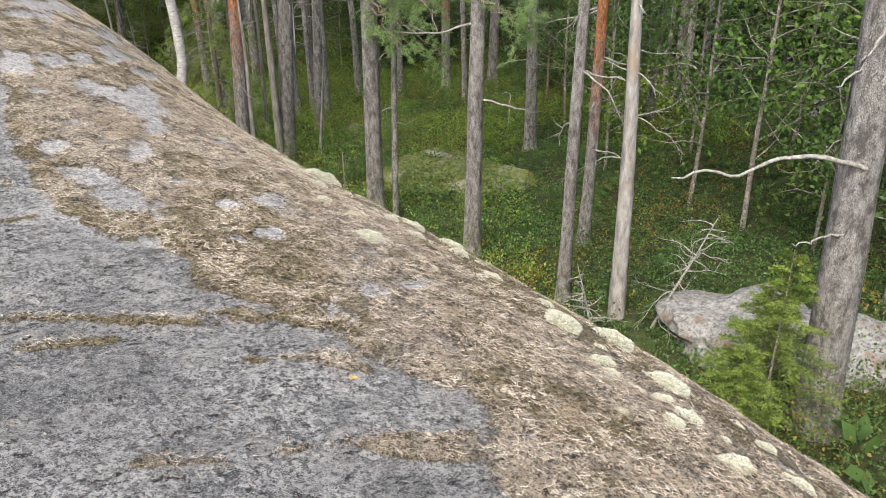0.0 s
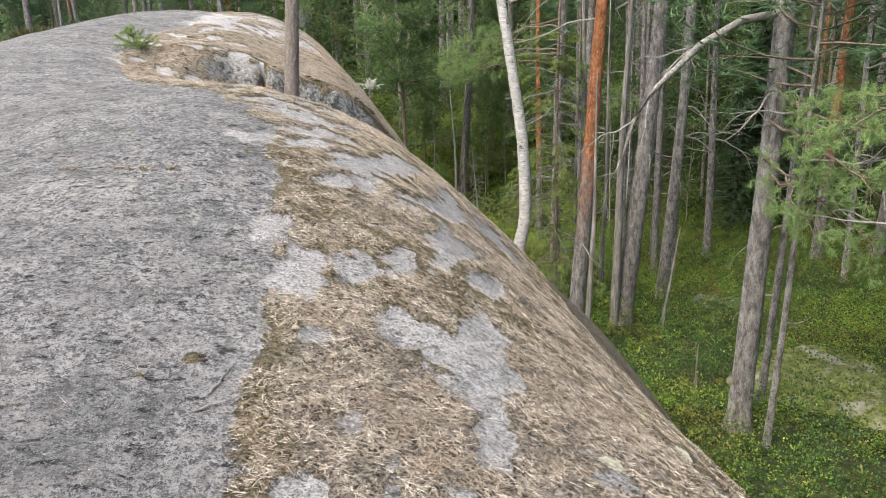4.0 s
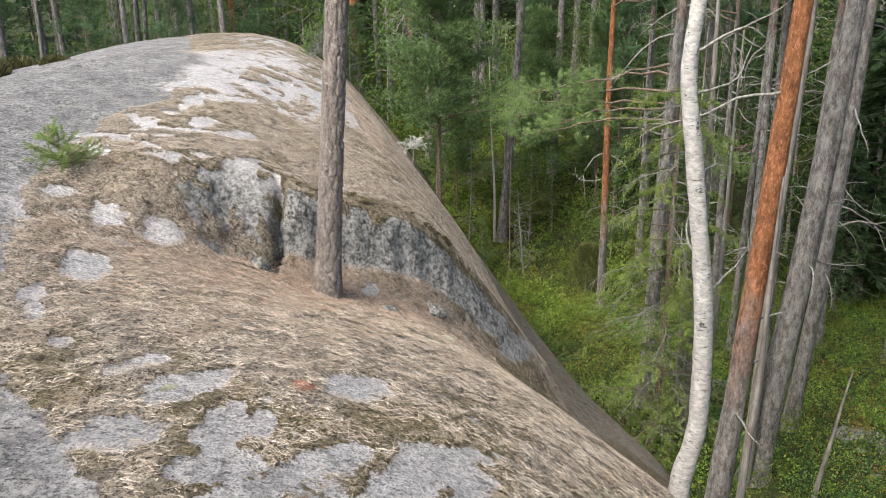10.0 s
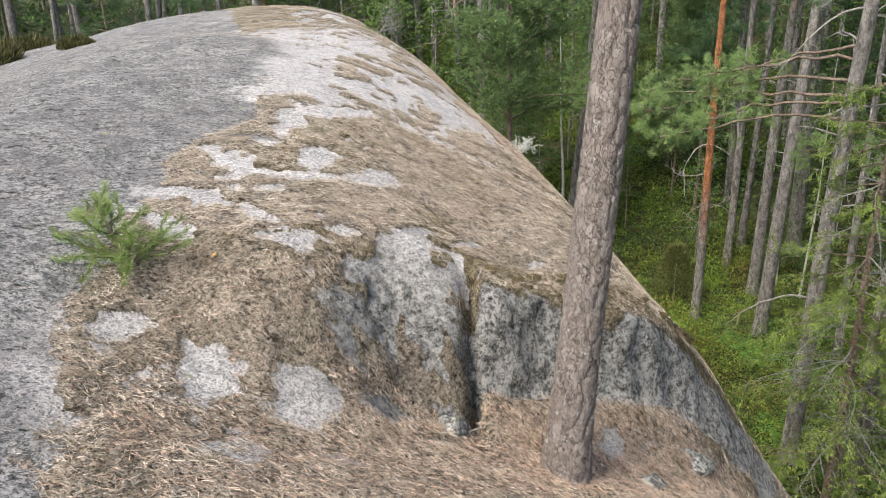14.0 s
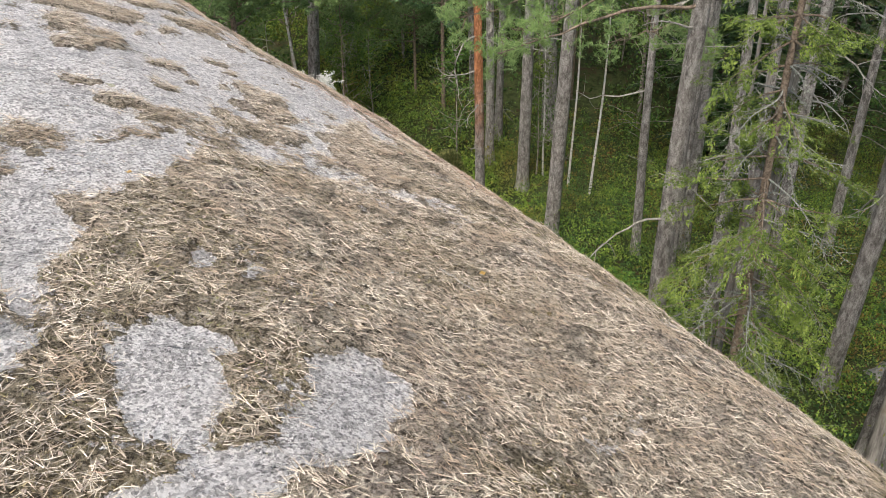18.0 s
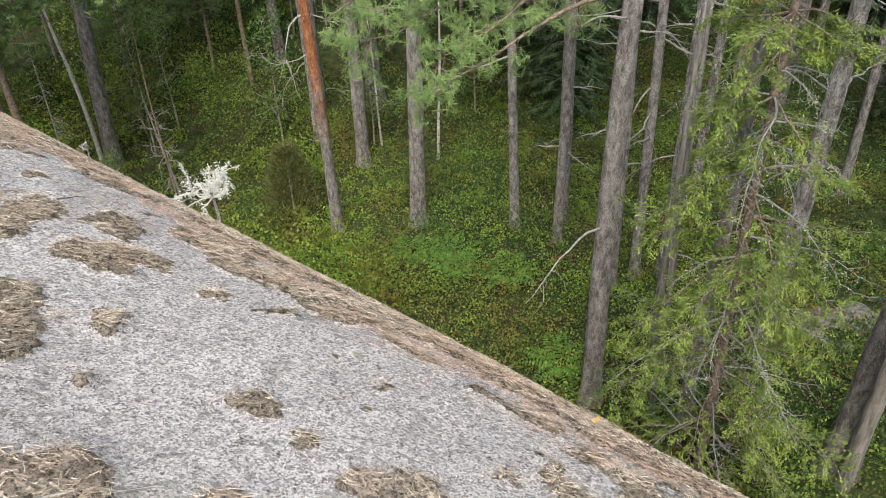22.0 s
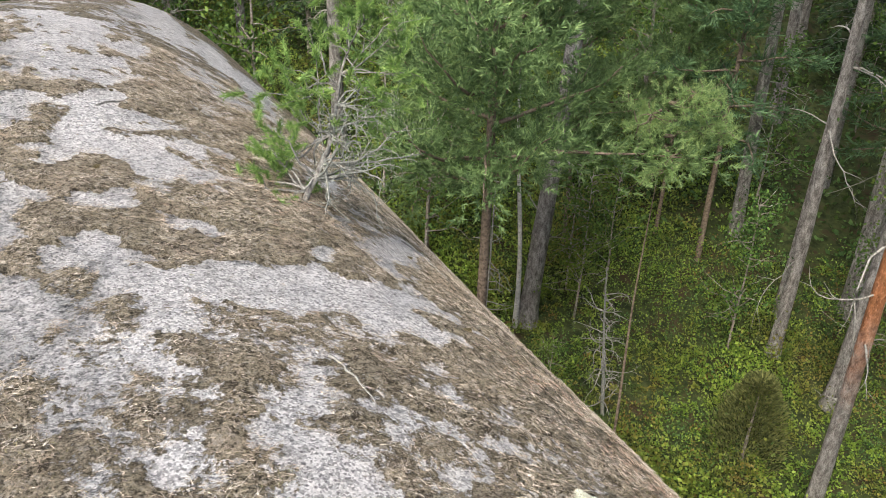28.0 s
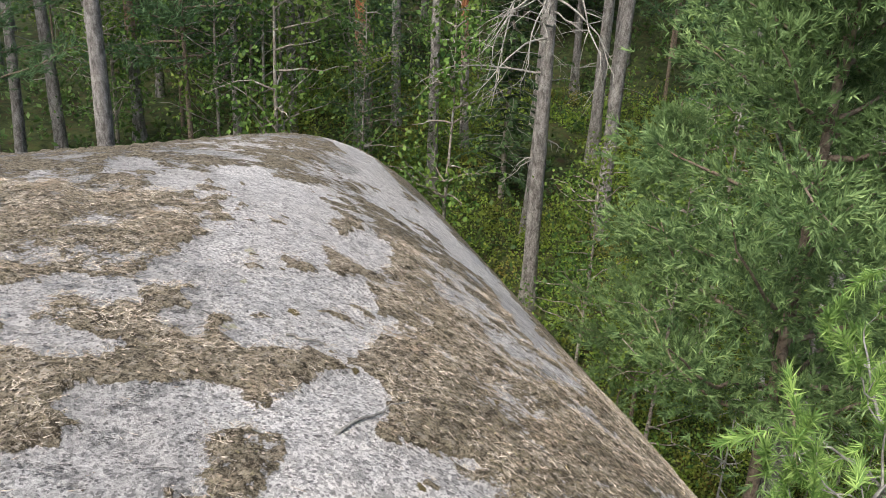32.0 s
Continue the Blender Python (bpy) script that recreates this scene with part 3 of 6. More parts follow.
spot(-1.0, (16.28, -0.19, 0.16, 0.08, 17), (16.16, 0.18, 0.09, 0.06, -60), (15.98, -0.02, 0.12, 0.06, 49), (15.87, -0.44, 0.1, 0.07, -82), (16.02, -0.64, 0.13, 0.06, 4), (15.65, -0.49, 0.09, 0.04, 77), (15.62, -0.68, 0.05, 0.03, -16), (16.48, -0.55, 0.08, 0.07, -20), (17.02, -0.37, 0.2, 0.1, -8), (16.77, -0.42, 0.14, 0.05, 9), (17.41, -0.08, 0.11, 0.08, 57), (17.55, 0.21, 0.2, 0.06, 34), (16.73, 0.01, 0.06, 0.03, 29), (15.95, -0.23, 0.04, 0.04, 72), (15.29, 0.28, 0.15, 0.04, 43), (15.5, 0.61, 0.13, 0.04, 35), (15.26, 0.98, 0.13, 0.05, 47))
spot(-1.0, (15.52, 1.04, 0.08, 0.03, 40))
spot(-1.0, (29.04, 0.32, 0.45, 0.11, 10), (28.53, 0.42, 0.66, 0.17, 14), (27.78, 0.4, 0.48, 0.15, 27), (28.41, 0.58, 0.66, 0.14, 10), (28.05, 0.8, 0.32, 0.1, 21), (27.24, 0.4, 0.33, 0.15, 47), (26.98, 0.42, 0.26, 0.11, 57), (26.98, 0.56, 0.13, 0.06, 39), (27.34, 0.08, 0.27, 0.06, 30), (27.14, -0.12, 0.13, 0.07, -65), (26.83, -0.18, 0.13, 0.05, -56), (27.05, -0.34, 0.11, 0.05, 19), (26.52, -0.01, 0.17, 0.13, 41), (26.32, -0.15, 0.17, 0.07, 46), (26.14, -0.21, 0.09, 0.07, 34), (26.47, 0.4, 0.26, 0.09, 7), (26.62, 0.49, 0.17, 0.07, 17))
spot(-1.0, (26.33, 0.49, 0.22, 0.06, 73), (26.28, 0.65, 0.13, 0.04, 65), (26.09, 0.34, 0.1, 0.09, -13), (26.22, 0.04, 0.09, 0.06, -13), (25.97, -0.21, 0.06, 0.05, 87), (25.91, -0.13, 0.1, 0.05, 81), (25.86, 0.19, 0.13, 0.05, 40), (25.75, 0.12, 0.07, 0.04, 23), (26.01, 0.11, 0.04, 0.04, -17), (25.94, 0.4, 0.17, 0.09, 82), (26.06, 0.67, 0.19, 0.07, 89), (25.88, 0.57, 0.16, 0.08, 19), (25.74, 0.61, 0.1, 0.04, 76), (25.72, -0.03, 0.05, 0.04, 84), (25.59, 0.01, 0.13, 0.05, -87), (25.48, -0.02, 0.07, 0.06, 31), (25.57, -0.13, 0.05, 0.03, -72))
spot(-1.0, (25.49, 0.34, 0.12, 0.08, -87), (25.67, 0.76, 0.1, 0.07, 4), (25.61, 0.83, 0.07, 0.04, 45), (31.26, 1.54, 1.4, 0.18, 5), (30.49, 1.83, 1.5, 0.17, 9), (29.44, 1.91, 1.41, 0.15, 12), (28.63, 0.04, 0.25, 0.09, 4), (29.13, -0.21, 0.34, 0.09, -3))
spot(-1.0, (24.75, 0.88, 0.44, 0.15, -88), (24.81, 0.61, 0.22, 0.06, -89), (24.61, 1.08, 0.19, 0.13, -65), (24.81, -0.03, 0.16, 0.11, -31), (25.29, -0.09, 0.18, 0.12, -18), (25.04, 0.23, 0.16, 0.11, -66), (24.82, 0.33, 0.11, 0.09, -72), (25.17, 0.6, 0.11, 0.09, -15), (25.56, 1.57, 0.52, 0.08, 35), (26.25, 0.03, 0.13, 0.08, -3), (25.05, 1.0, 0.11, 0.04, 32))
spot(0.72, (20.14, 1.55, 0.29, 0.12, 10), (19.65, 1.51, 0.29, 0.11, 3), (19.31, 1.6, 0.26, 0.17, 0), (19.76, 1.39, 0.19, 0.04, -5), (19.36, 1.43, 0.2, 0.04, -6), (18.98, 1.5, 0.2, 0.04, -7), (18.54, 1.5, 0.18, 0.04, -1), (20.01, 0.97, 0.11, 0.08, -29), (19.92, 1.13, 0.09, 0.07, -22), (19.72, 0.6, 0.12, 0.06, 25), (19.47, 0.73, 0.03, 0.03, 49), (19.27, 0.54, 0.04, 0.03, 27), (19.08, 0.6, 0.03, 0.03, 33), (18.94, 0.84, 0.05, 0.04, -84), (18.74, 0.83, 0.05, 0.04, 72), (18.52, 0.85, 0.09, 0.06, -58), (19.36, 1.28, 0.06, 0.04, -48))
spot(0.72, (22.07, 1.59, 0.26, 0.16, 33), (21.78, 1.59, 0.21, 0.12, 15), (21.57, 1.75, 0.24, 0.11, 24), (21.24, 1.62, 0.14, 0.07, 57), (20.92, 1.63, 0.21, 0.08, -25), (20.92, 1.24, 0.06, 0.05, -46), (21.16, 1.03, 0.06, 0.03, -39), (20.37, 1.29, 0.1, 0.06, -46), (20.92, 0.86, 0.09, 0.04, -34), (21.34, 1.41, 0.06, 0.05, 57))
spot(1.0, (2.95, 1.04, 0.24, 0.06, -58), (2.53, 1.14, 0.17, 0.06, -38), (1.96, 1.09, 0.23, 0.05, -57), (3.16, 0.48, 0.44, 0.03, -63), (3.04, 0.29, 0.24, 0.03, -76), (3.41, 1.12, 0.17, 0.08, -44))
spot(1.0, (14.7, 0.06, 0.14, 0.03, 71), (14.7, 0.23, 0.09, 0.06, 45), (14.96, 0.57, 0.14, 0.07, 65), (14.94, 0.81, 0.16, 0.03, 68), (15.17, -0.81, 0.29, 0.04, -65), (15.35, -0.94, 0.08, 0.05, -7), (14.84, -0.26, 0.06, 0.03, 48), (14.95, -0.07, 0.04, 0.03, 52), (14.88, -0.17, 0.04, 0.03, 63), (16.14, -0.95, 0.1, 0.08, -7), (15.08, 0.36, 0.09, 0.03, 46))
spot(0.72, (19.64, 0.39, 0.24, 0.22, -9), (19.15, 0.19, 0.18, 0.11, 17), (18.9, 0.3, 0.22, 0.13, -17), (18.63, 0.47, 0.11, 0.09, -74), (18.71, 0.11, 0.11, 0.1, -66), (20.43, 0.78, 0.31, 0.15, 6), (20.57, 0.51, 0.25, 0.12, 30), (21.51, 1.0, 0.28, 0.16, 4), (18.16, 0.04, 0.1, 0.09, -27), (18.3, 0.11, 0.05, 0.03, -68), (18.23, 0.37, 0.08, 0.06, 3), (17.93, 0.12, 0.12, 0.07, -66), (18.39, 0.86, 0.18, 0.12, 29), (18.17, 0.8, 0.17, 0.1, -62), (18.94, 0.83, 0.09, 0.06, -12), (18.45, 0.54, 0.05, 0.05, 58), (18.48, 0.7, 0.04, 0.03, 37))
spot(0.72, (18.74, 0.82, 0.06, 0.03, 51), (17.92, 0.68, 0.24, 0.13, -62), (17.93, 1.23, 0.32, 0.2, 11), (17.62, 1.18, 0.41, 0.19, -43))
spot(0.72, (19.98, 1.0, 0.24, 0.12, -29), (20.26, 1.23, 0.19, 0.1, 28), (20.46, 1.01, 0.15, 0.1, 35), (19.78, 0.57, 0.16, 0.12, 39), (19.62, 0.43, 0.16, 0.12, 17), (19.56, 1.16, 0.06, 0.05, 83), (19.39, 1.22, 0.06, 0.04, -64), (19.53, 0.77, 0.07, 0.06, 38), (18.98, 0.84, 0.08, 0.04, -44), (18.8, 1.2, 0.05, 0.03, -57), (19.89, 1.45, 0.14, 0.06, 0), (20.11, 0.92, 0.06, 0.04, 35))
spot(0.72, (22.3, 0.87, 0.13, 0.1, -52), (22.23, 1.07, 0.18, 0.05, 44), (21.81, 1.29, 0.26, 0.19, -12), (22.49, 1.16, 0.18, 0.04, 27), (21.87, 1.04, 0.1, 0.08, 86), (21.54, 1.34, 0.21, 0.14, -2), (22.61, 0.89, 0.08, 0.05, 27), (22.62, 0.94, 0.05, 0.03, 28))
spot(1.0, (25.69, 0.26, 0.21, 0.16, -83), (25.09, 0.03, 0.11, 0.05, -5), (25.34, 0.13, 0.18, 0.09, 0), (26.11, 0.03, 0.14, 0.11, -10), (25.04, 0.67, 0.29, 0.12, -87), (26.72, 0.17, 0.27, 0.08, 84), (25.36, 0.85, 0.27, 0.21, 21))
# brown needle strip along the brink of the pale rock
spot(0.75, (18.4, 1.75, 1.2, 0.12, -4), (20.6, 1.85, 1.6, 0.1, 0), (22.8, 1.75, 1.0, 0.12, 4))


GRID_U, GRID_V, GRID = -1.5, -3.0, 0.02


def patch_field():
    """How much the patches lay bare (below 0) or cover (above 0), on a fine grid along and across."""
    us, vs = np.arange(GRID_U, 32, GRID), np.arange(GRID_V, 3.8, GRID)
    u, v = np.meshgrid(us, vs, indexing="ij")
    wob = 1.5 * (fbm(u * 6, v * 6, 77, 4) - 0.5) + 1.3 * (fbm(u * 17, v * 17, 78, 3) - 0.5)
    bare, grown = np.zeros(u.shape), np.zeros(u.shape)
    for amount, a, b, ra, rb, turn in SPOTS:
        reach = 1.9 * max(ra, rb)
        i0, i1 = (int(np.clip((q - GRID_U) / GRID, 0, len(us))) for q in (a - reach, a + reach))
        j0, j1 = (int(np.clip((q - GRID_V) / GRID, 0, len(vs))) for q in (b - reach, b + reach))
        w = (slice(i0, i1), slice(j0, j1))
        du, dv = u[w] - a, v[w] - b
        c, s_ = math.cos(turn), math.sin(turn)
        d = np.sqrt(((du * c + dv * s_) / ra) ** 2 + ((dv * c - du * s_) / rb) ** 2)
        field, d = (bare, d) if amount < 0 else (grown, d * 1.2)
        field[w] = np.maximum(field[w], 1.3 * abs(amount) * (1 - ease(0.85, 1.35, d + wob[w])))
    return grown - bare * (1 - np.clip(grown, 0, 1))


PATCHES = patch_field()


def patchiness(u, v):
    a, b = np.clip((u - GRID_U) / GRID, 0, PATCHES.shape[0] - 1.001), np.clip((v - GRID_V) / GRID, 0, PATCHES.shape[1] - 1.001)
    i, j = a.astype(int), b.astype(int)
    a, b = a - i, b - j
    return (PATCHES[i, j] * (1 - a) + PATCHES[i + 1, j] * a) * (1 - b) + (PATCHES[i, j + 1] * (1 - a) + PATCHES[i + 1, j + 1] * a) * b


def rock_face(u, v):
    """1 on the steep faces of the step."""
    return ease(0.55, 1.1, np.abs(ledge(u + 0.05, v) - ledge(u - 0.05, v)) / 0.1)


FISSURES = []


def fissure(*line):
    FISSURES.append(line)


fissure((3.4, -0.6), (3.32, 0.1), (3.16, 0.44), (3.0, 0.84), (2.95, 1.3))
fissure((2.75, 0.6), (2.6, 1.01), (2.57, 1.29))
fissure((2.2, 0.3), (2.07, 0.87), (2.01, 1.12), (1.89, 1.35))
fissure((4.35, -0.3), (4.27, 0.19), (4.24, 0.37), (4.26, 0.55))
fissure((5.6, -0.4), (5.66, 0.05), (5.81, 0.25), (5.89, 0.46))
fissure((7.8, -0.5), (7.75, -0.31), (7.7, 0.08))
fissure((22.0, 0.3), (21.97, 0.5), (21.91, 0.75), (21.7, 1.1))


def cracks(u, v):
    """Needles that have gathered in long fissures of the bare rock."""
    best = np.full(np.shape(u), 9.0)
    for line in FISSURES:
        for (a, b), (c, d) in zip(line, line[1:]):
            t = np.clip(((u - a) * (c - a) + (v - b) * (d - b)) / ((c - a) ** 2 + (d - b) ** 2), 0, 1)
            best = np.minimum(best, np.hypot(u - a - t * (c - a), v - b - t * (d - b)))
    return 0.9 * (1 - ease(0.0, 0.035, best + 0.12 * (fbm(u * 9, v * 9, 29, 3) - 0.4)))


def rock_cover(u, v):
    """Litter, pale rock and dark moss, each 0..1."""
    n1 = 0.4 * fbm(u * 2.2, v * 3.4, 5, 5) + 0.4 * fbm(u * 5.5, v * 7.5, 15, 4) + 0.2 * fbm(u * 15, v * 15, 16, 3)
    n2 = fbm(u * 0.6, v * 1.1, 9, 3)
    line = bare_line(u) + 0.22 * (fbm(u * 2.3, v * 0.8, 3, 4) - 0.5)
    inside = ease(line - 0.06, line + 0.1, v)
    dens = np.interp(u, (0, 3, 4.5, 7, 9.2, 10.8, 11.6, 14, 15.2, 17.1, 17.7, 18.3, 22.4, 23.5, 25, 28, 30), (0.88, 0.88, 0.84, 0.8, 0.8, 0.84, 0.95, 0.95, 0.86, 0.84, 0.5, 0.16, 0.2, 0.5, 0.72, 0.7, 0.55))
    dens = dens + (0.86 - dens) * ease(1.5, 2.2, v)
    push = patchiness(np.asarray(u, float), np.asarray(v, float))
    inside = np.maximum(inside, ease(0.3, 0.8, push))
    cover = inside * np.clip(dens + 2.3 * (n1 - 0.5) + 0.3 * (n2 - 0.5) + push, 0, 1)
    stray = np.clip(2.4 * (fbm(u * 6, v * 6, 19, 3) - 0.5) - 0.12, 0, 1) * ease(line - 0.5, line, v)
    cover = np.maximum(cover, 0.9 * stray * (push > -0.3))
    seam = line + 1.1 * (fbm(u * 1.7, v * 1.7, 58, 4) - 0.5)
    pale = np.clip(ease(seam + 0.02, seam + 0.35, v) * (0.5 + 0.5 * ease(7, 18, u)), 0, 1) * (0.78 + 0.7 * (fbm(u * 0.9, v * 1.4, 21, 3) - 0.3))
    pale = pale * (1 - 0.75 * ease(0.55, 0.68, fbm(u * 0.8, v * 1.1, 55, 3)) * ease(21, 25, u))
    pale = np.maximum(pale, ease(0.3, 0.9, -push) * np.interp(u, (3, 9, 10.6, 11.2, 14.4, 14.8, 24, 26), (0.55, 0.75, 0.7, 0.15, 0.15, 0.95, 0.95, 0.85)) * (0.75 + 0.5 * (fbm(u * 1.7, v * 2.1, 56, 3) - 0.2)))
    pale = np.maximum(pale, 0.95 * ease(17.2, 18.2, u) * (1 - ease(23, 24.5, u)) * ease(-0.2, 0.1, v))
    pale = pale * (1 - 0.5 * ease(24.3, 25, u) * (1 - ease(-0.05, 0.3, v + 0.8 * (fbm(u * 2.1, v * 2.1, 71, 3) - 0.5))))
    dark = ease(0.42, 0.6, fbm(u * 1.3, v * 2.2, 41, 4)) * (1 - 0.8 * ease(11, 12, u) * (1 - ease(14.6, 15, u)))
    face = rock_face(u, v)
    cover = np.maximum(cover, cracks(u, v))
    cover = cover * (1 - face * ease(0.5, 0.58, fbm(u * 5 + v, v * 7, 23, 4) + 0.45 * ease(0.42, 0.5, v)))
    block = ease(-0.4, -0.05, v) * (1 - ease(0.4, 0.47, v)) * ease(14.12, 14.3, u) * (1 - ease(14.72, 14.92, u))
    cover = cover * (1 - 0.85 * block * ease(0.5, 0.58, fbm(u * 6, v * 6, 26, 4)))
    brow = u - step_line(v, u)
    brow = ease(0.04, 0.14, brow + 0.2 * (fbm(u * 6, v * 6, 24, 3) - 0.5)) * (1 - ease(0.3, 0.5, brow)) * ease(0.6, 0.8, v + 0.3 * fbm(v * 5, u * 5, 25, 2)) * (1 - ease(2.4, 3.2, v))
    cover, dark = np.maximum(cover, 0.9 * brow), np.maximum(dark, brow)
    dark = np.maximum(dark * (1 - 0.45 * ease(15.5, 16.5, u)) * (1 - 0.5 * ease(17, 18, u)) * (1 - 0.7 * ease(17, 18, u) * ease(1.2, 1.6, v)), 0.55 * ease(22.5, 24, u))
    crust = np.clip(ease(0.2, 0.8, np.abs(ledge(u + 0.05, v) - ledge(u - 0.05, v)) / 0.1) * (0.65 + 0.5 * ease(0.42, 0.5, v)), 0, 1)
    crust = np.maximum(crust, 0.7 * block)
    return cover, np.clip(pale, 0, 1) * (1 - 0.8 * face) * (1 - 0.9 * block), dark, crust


def rock_z(u, v, cover=None):
    if cover is None:
        cover = rock_cover(u, v)[0]
    z = rock_base(u, v) + 0.05 * (fbm(u * 0.9, v * 0.9, 2, 3) - 0.5) + 0.022 * (fbm(u * 4, v * 4, 4, 3) - 0.5) + 0.028 * (1 - cover) * (fbm(u * 8, v * 4.2, 13, 3) - 0.5)
    cleft = np.exp(-(((v - 0.47 - 0.15 * (u - 14.8)) / 0.04) ** 2)) * ease(14.5, 14.65, u) * (1 - ease(15.0, 15.2, u))
    z = z - 0.3 * cleft
    return z + ease(0.4, 0.95, cover) * (0.006 + 0.03 * fbm(u * 9, v * 9, 8, 3))


def floor_z(x, y, rough=True):
    u, v = to_uv(x, y)
    val = np.maximum(-4.55 - 0.115 * (y - 14.5) + 0.02 * (x + 2), -6.6)
    rise = 0.33 * np.clip(y - 30 - 0.25 * (x + 5), 0, 60)
    val = val + np.where(rise > 9, 9 + 0.1 * (rise - 9), rise) + 0.2 * np.clip(v - 24, 0, 80)
    top = -0.9 + 0.045 * np.clip(-v - 9, 0, 100) - 1.0 * ease(24, 34, u) + 0.05 * np.clip(u - 40, 0, 60)
    w = 1 - ease(-9, 5, v)
    z = w * top + (1 - w) * val
    if rough:
        z = z + 0.5 * (fbm(x * 0.22, y * 0.22, 60, 3) - 0.5) + 0.16 * (fbm(x * 1.3, y * 1.3, 61, 3) - 0.5)
    return z


def land_z(x, y):
    x, y = np.atleast_1d(np.asarray(x, float)), np.atleast_1d(np.asarray(y, float))
    u, v = to_uv(x, y)
    on = (u > -7) & (u < 37) & (v > -18) & (v < 8.6)
    return np.where(on, np.maximum(rock_z(u, v), floor_z(x, y)), floor_z(x, y))


def sheet(name, verts, faces, mat, parent=None, smooth=True, label=""):
    """One mesh object from arrays of corners and of faces that all have as many corners."""
    verts, faces = np.asarray(verts, np.float32), np.asarray(faces, np.int32)
    me = bpy.data.meshes.new(name)
    me.vertices.add(len(verts))
    me.vertices.foreach_set("co", verts.ravel())
    me.loops.add(faces.size)
    me.loops.foreach_set("vertex_index", faces.ravel())
    me.polygons.add(len(faces))
    me.polygons.foreach_set("loop_start", np.arange(len(faces), dtype=np.int32) * faces.shape[1])
    me.polygons.foreach_set("use_smooth", np.full(len(faces), smooth))
    me.materials.append(mat)
    me.update(calc_edges=True)
    ob = new(name, me)
    if parent is not None:
        ob.parent = parent
    return tagged(ob, label) if label else ob


def grid_faces(nu, nv):
    i, j = np.meshgrid(np.arange(nu - 1), np.arange(nv - 1), indexing="ij")
    a = (i * nv + j).ravel()
    return np.stack([a, a + nv, a + nv + 1, a + 1], 1)


def stops(*spans):
    """Coordinates with their own spacing in each span: (from, to, spacing)."""
    return np.unique(np.round(np.concatenate([np.arange(a, b, d) for a, b, d in spans]), 4))


def build_rock():
    us = stops((-7, -1, 0.3), (-1, 14.2, 0.03), (14.2, 15.8, 0.014), (15.8, 28, 0.03), (28, 31, 0.06), (31, 37.5, 0.2))
    vs = stops((-18, -6, 0.4), (-6, -2.2, 0.1), (-2.2, -1.0, 0.04), (-1.0, 2.2, 0.022), (2.2, 3.0, 0.04), (3.0, 3.4, 0.08), (3.4, 8.7, 0.12))
    u, v = (a.ravel() for a in np.meshgrid(us, vs, indexing="ij"))
    cover, pale, dark, crust = rock_cover(u, v)
    z = rock_z(u, v, cover)
    wall = ease(0.2, 0.9, np.abs(ledge(u + 0.05, v) - ledge(u - 0.05, v)) / 0.1)
    rough = 0.07 * (np.round(5 * fbm(v * 2.2, z * 3.0, 6, 2)) / 5 - 0.5) + 0.1 * (fbm(v * 7, z * 7, 7, 4) - 0.5)
    x, y = to_xy(u - wall * rough, v + 0.08 * wall * (fbm(z * 9, u * 9, 12, 3) - 0.5))
    faces = grid_faces(len(us), len(vs))[:, ::-1]
    ob = sheet("rock_outcrop", np.stack([x, y, z], 1), faces, ROCK)
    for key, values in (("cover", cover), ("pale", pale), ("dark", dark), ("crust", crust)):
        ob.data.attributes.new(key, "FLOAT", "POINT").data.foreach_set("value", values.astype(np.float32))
    return tagged(ob, "long rounded grey granite outcrop with pale patches, moss and pine needles", "rock", kind="structure")


def build_ground():
    xs = stops((-260, -60, 12), (-60, -20, 1.5), (-20, 14, 0.35), (14, 60, 2), (60, 261, 12))
    ys = stops((-200, -10, 10), (-10, 4, 1.5), (4, 40, 0.35), (40, 80, 2), (80, 301, 12))
    x, y = (a.ravel() for a in np.meshgrid(xs, ys, indexing="ij"))
    z = floor_z(x, y)
    u, v = to_uv(x, y)
    on = (u > -6.5) & (u < 36.5) & (v > -17) & (v < 8.4)
    z = np.where(on & (rock_base(u, v) > z - 0.3), np.minimum(z, rock_base(u, v) - 0.3), z)
    ob = sheet("ground", np.stack([x, y, z], 1), grid_faces(len(xs), len(ys))[:, ::-1], FOREST_FLOOR)
    return tagged(ob, "dark mossy forest floor of the valley below the rock", "ground", kind="structure")


outcrop = build_rock()
ground = build_ground()

# ---- things: trees ----


def tube(pts, radii, sides=8, lumpy=0.0, seed=0):
    """A tapered tube along points: corners and four-cornered faces."""
    pts, radii = np.asarray(pts, float), np.asarray(radii, float)
    t = np.gradient(pts, axis=0)
    t /= np.linalg.norm(t, axis=1, keepdims=True) + 1e-9
    ref = np.where(np.abs(t[:, 2:3]) > 0.9, [[1.0, 0, 0]], [[0, 0, 1.0]])
    a = np.cross(t, ref)
    a /= np.linalg.norm(a, axis=1, keepdims=True) + 1e-9
    b = np.cross(t, a)
    ang = np.linspace(0, 2 * np.pi, sides, endpoint=False)
    r = radii[:, None] * np.ones(sides)
    if lumpy:
        r = r * (1 + lumpy * (np.random.default_rng(seed).random(r.shape) - 0.5))
    v = pts[:, None] + r[..., None] * (np.cos(ang)[None, :, None] * a[:, None] + np.sin(ang)[None, :, None] * b[:, None])
    n = len(pts)
    i, j = np.meshgrid(np.arange(n - 1), np.arange(sides), indexing="ij")
    k = (j + 1) % sides
    f = np.stack([i * sides + j, i * sides + k, (i + 1) * sides + k, (i + 1) * sides + j], -1).reshape(-1, 4)
    return v.reshape(-1, 3), f


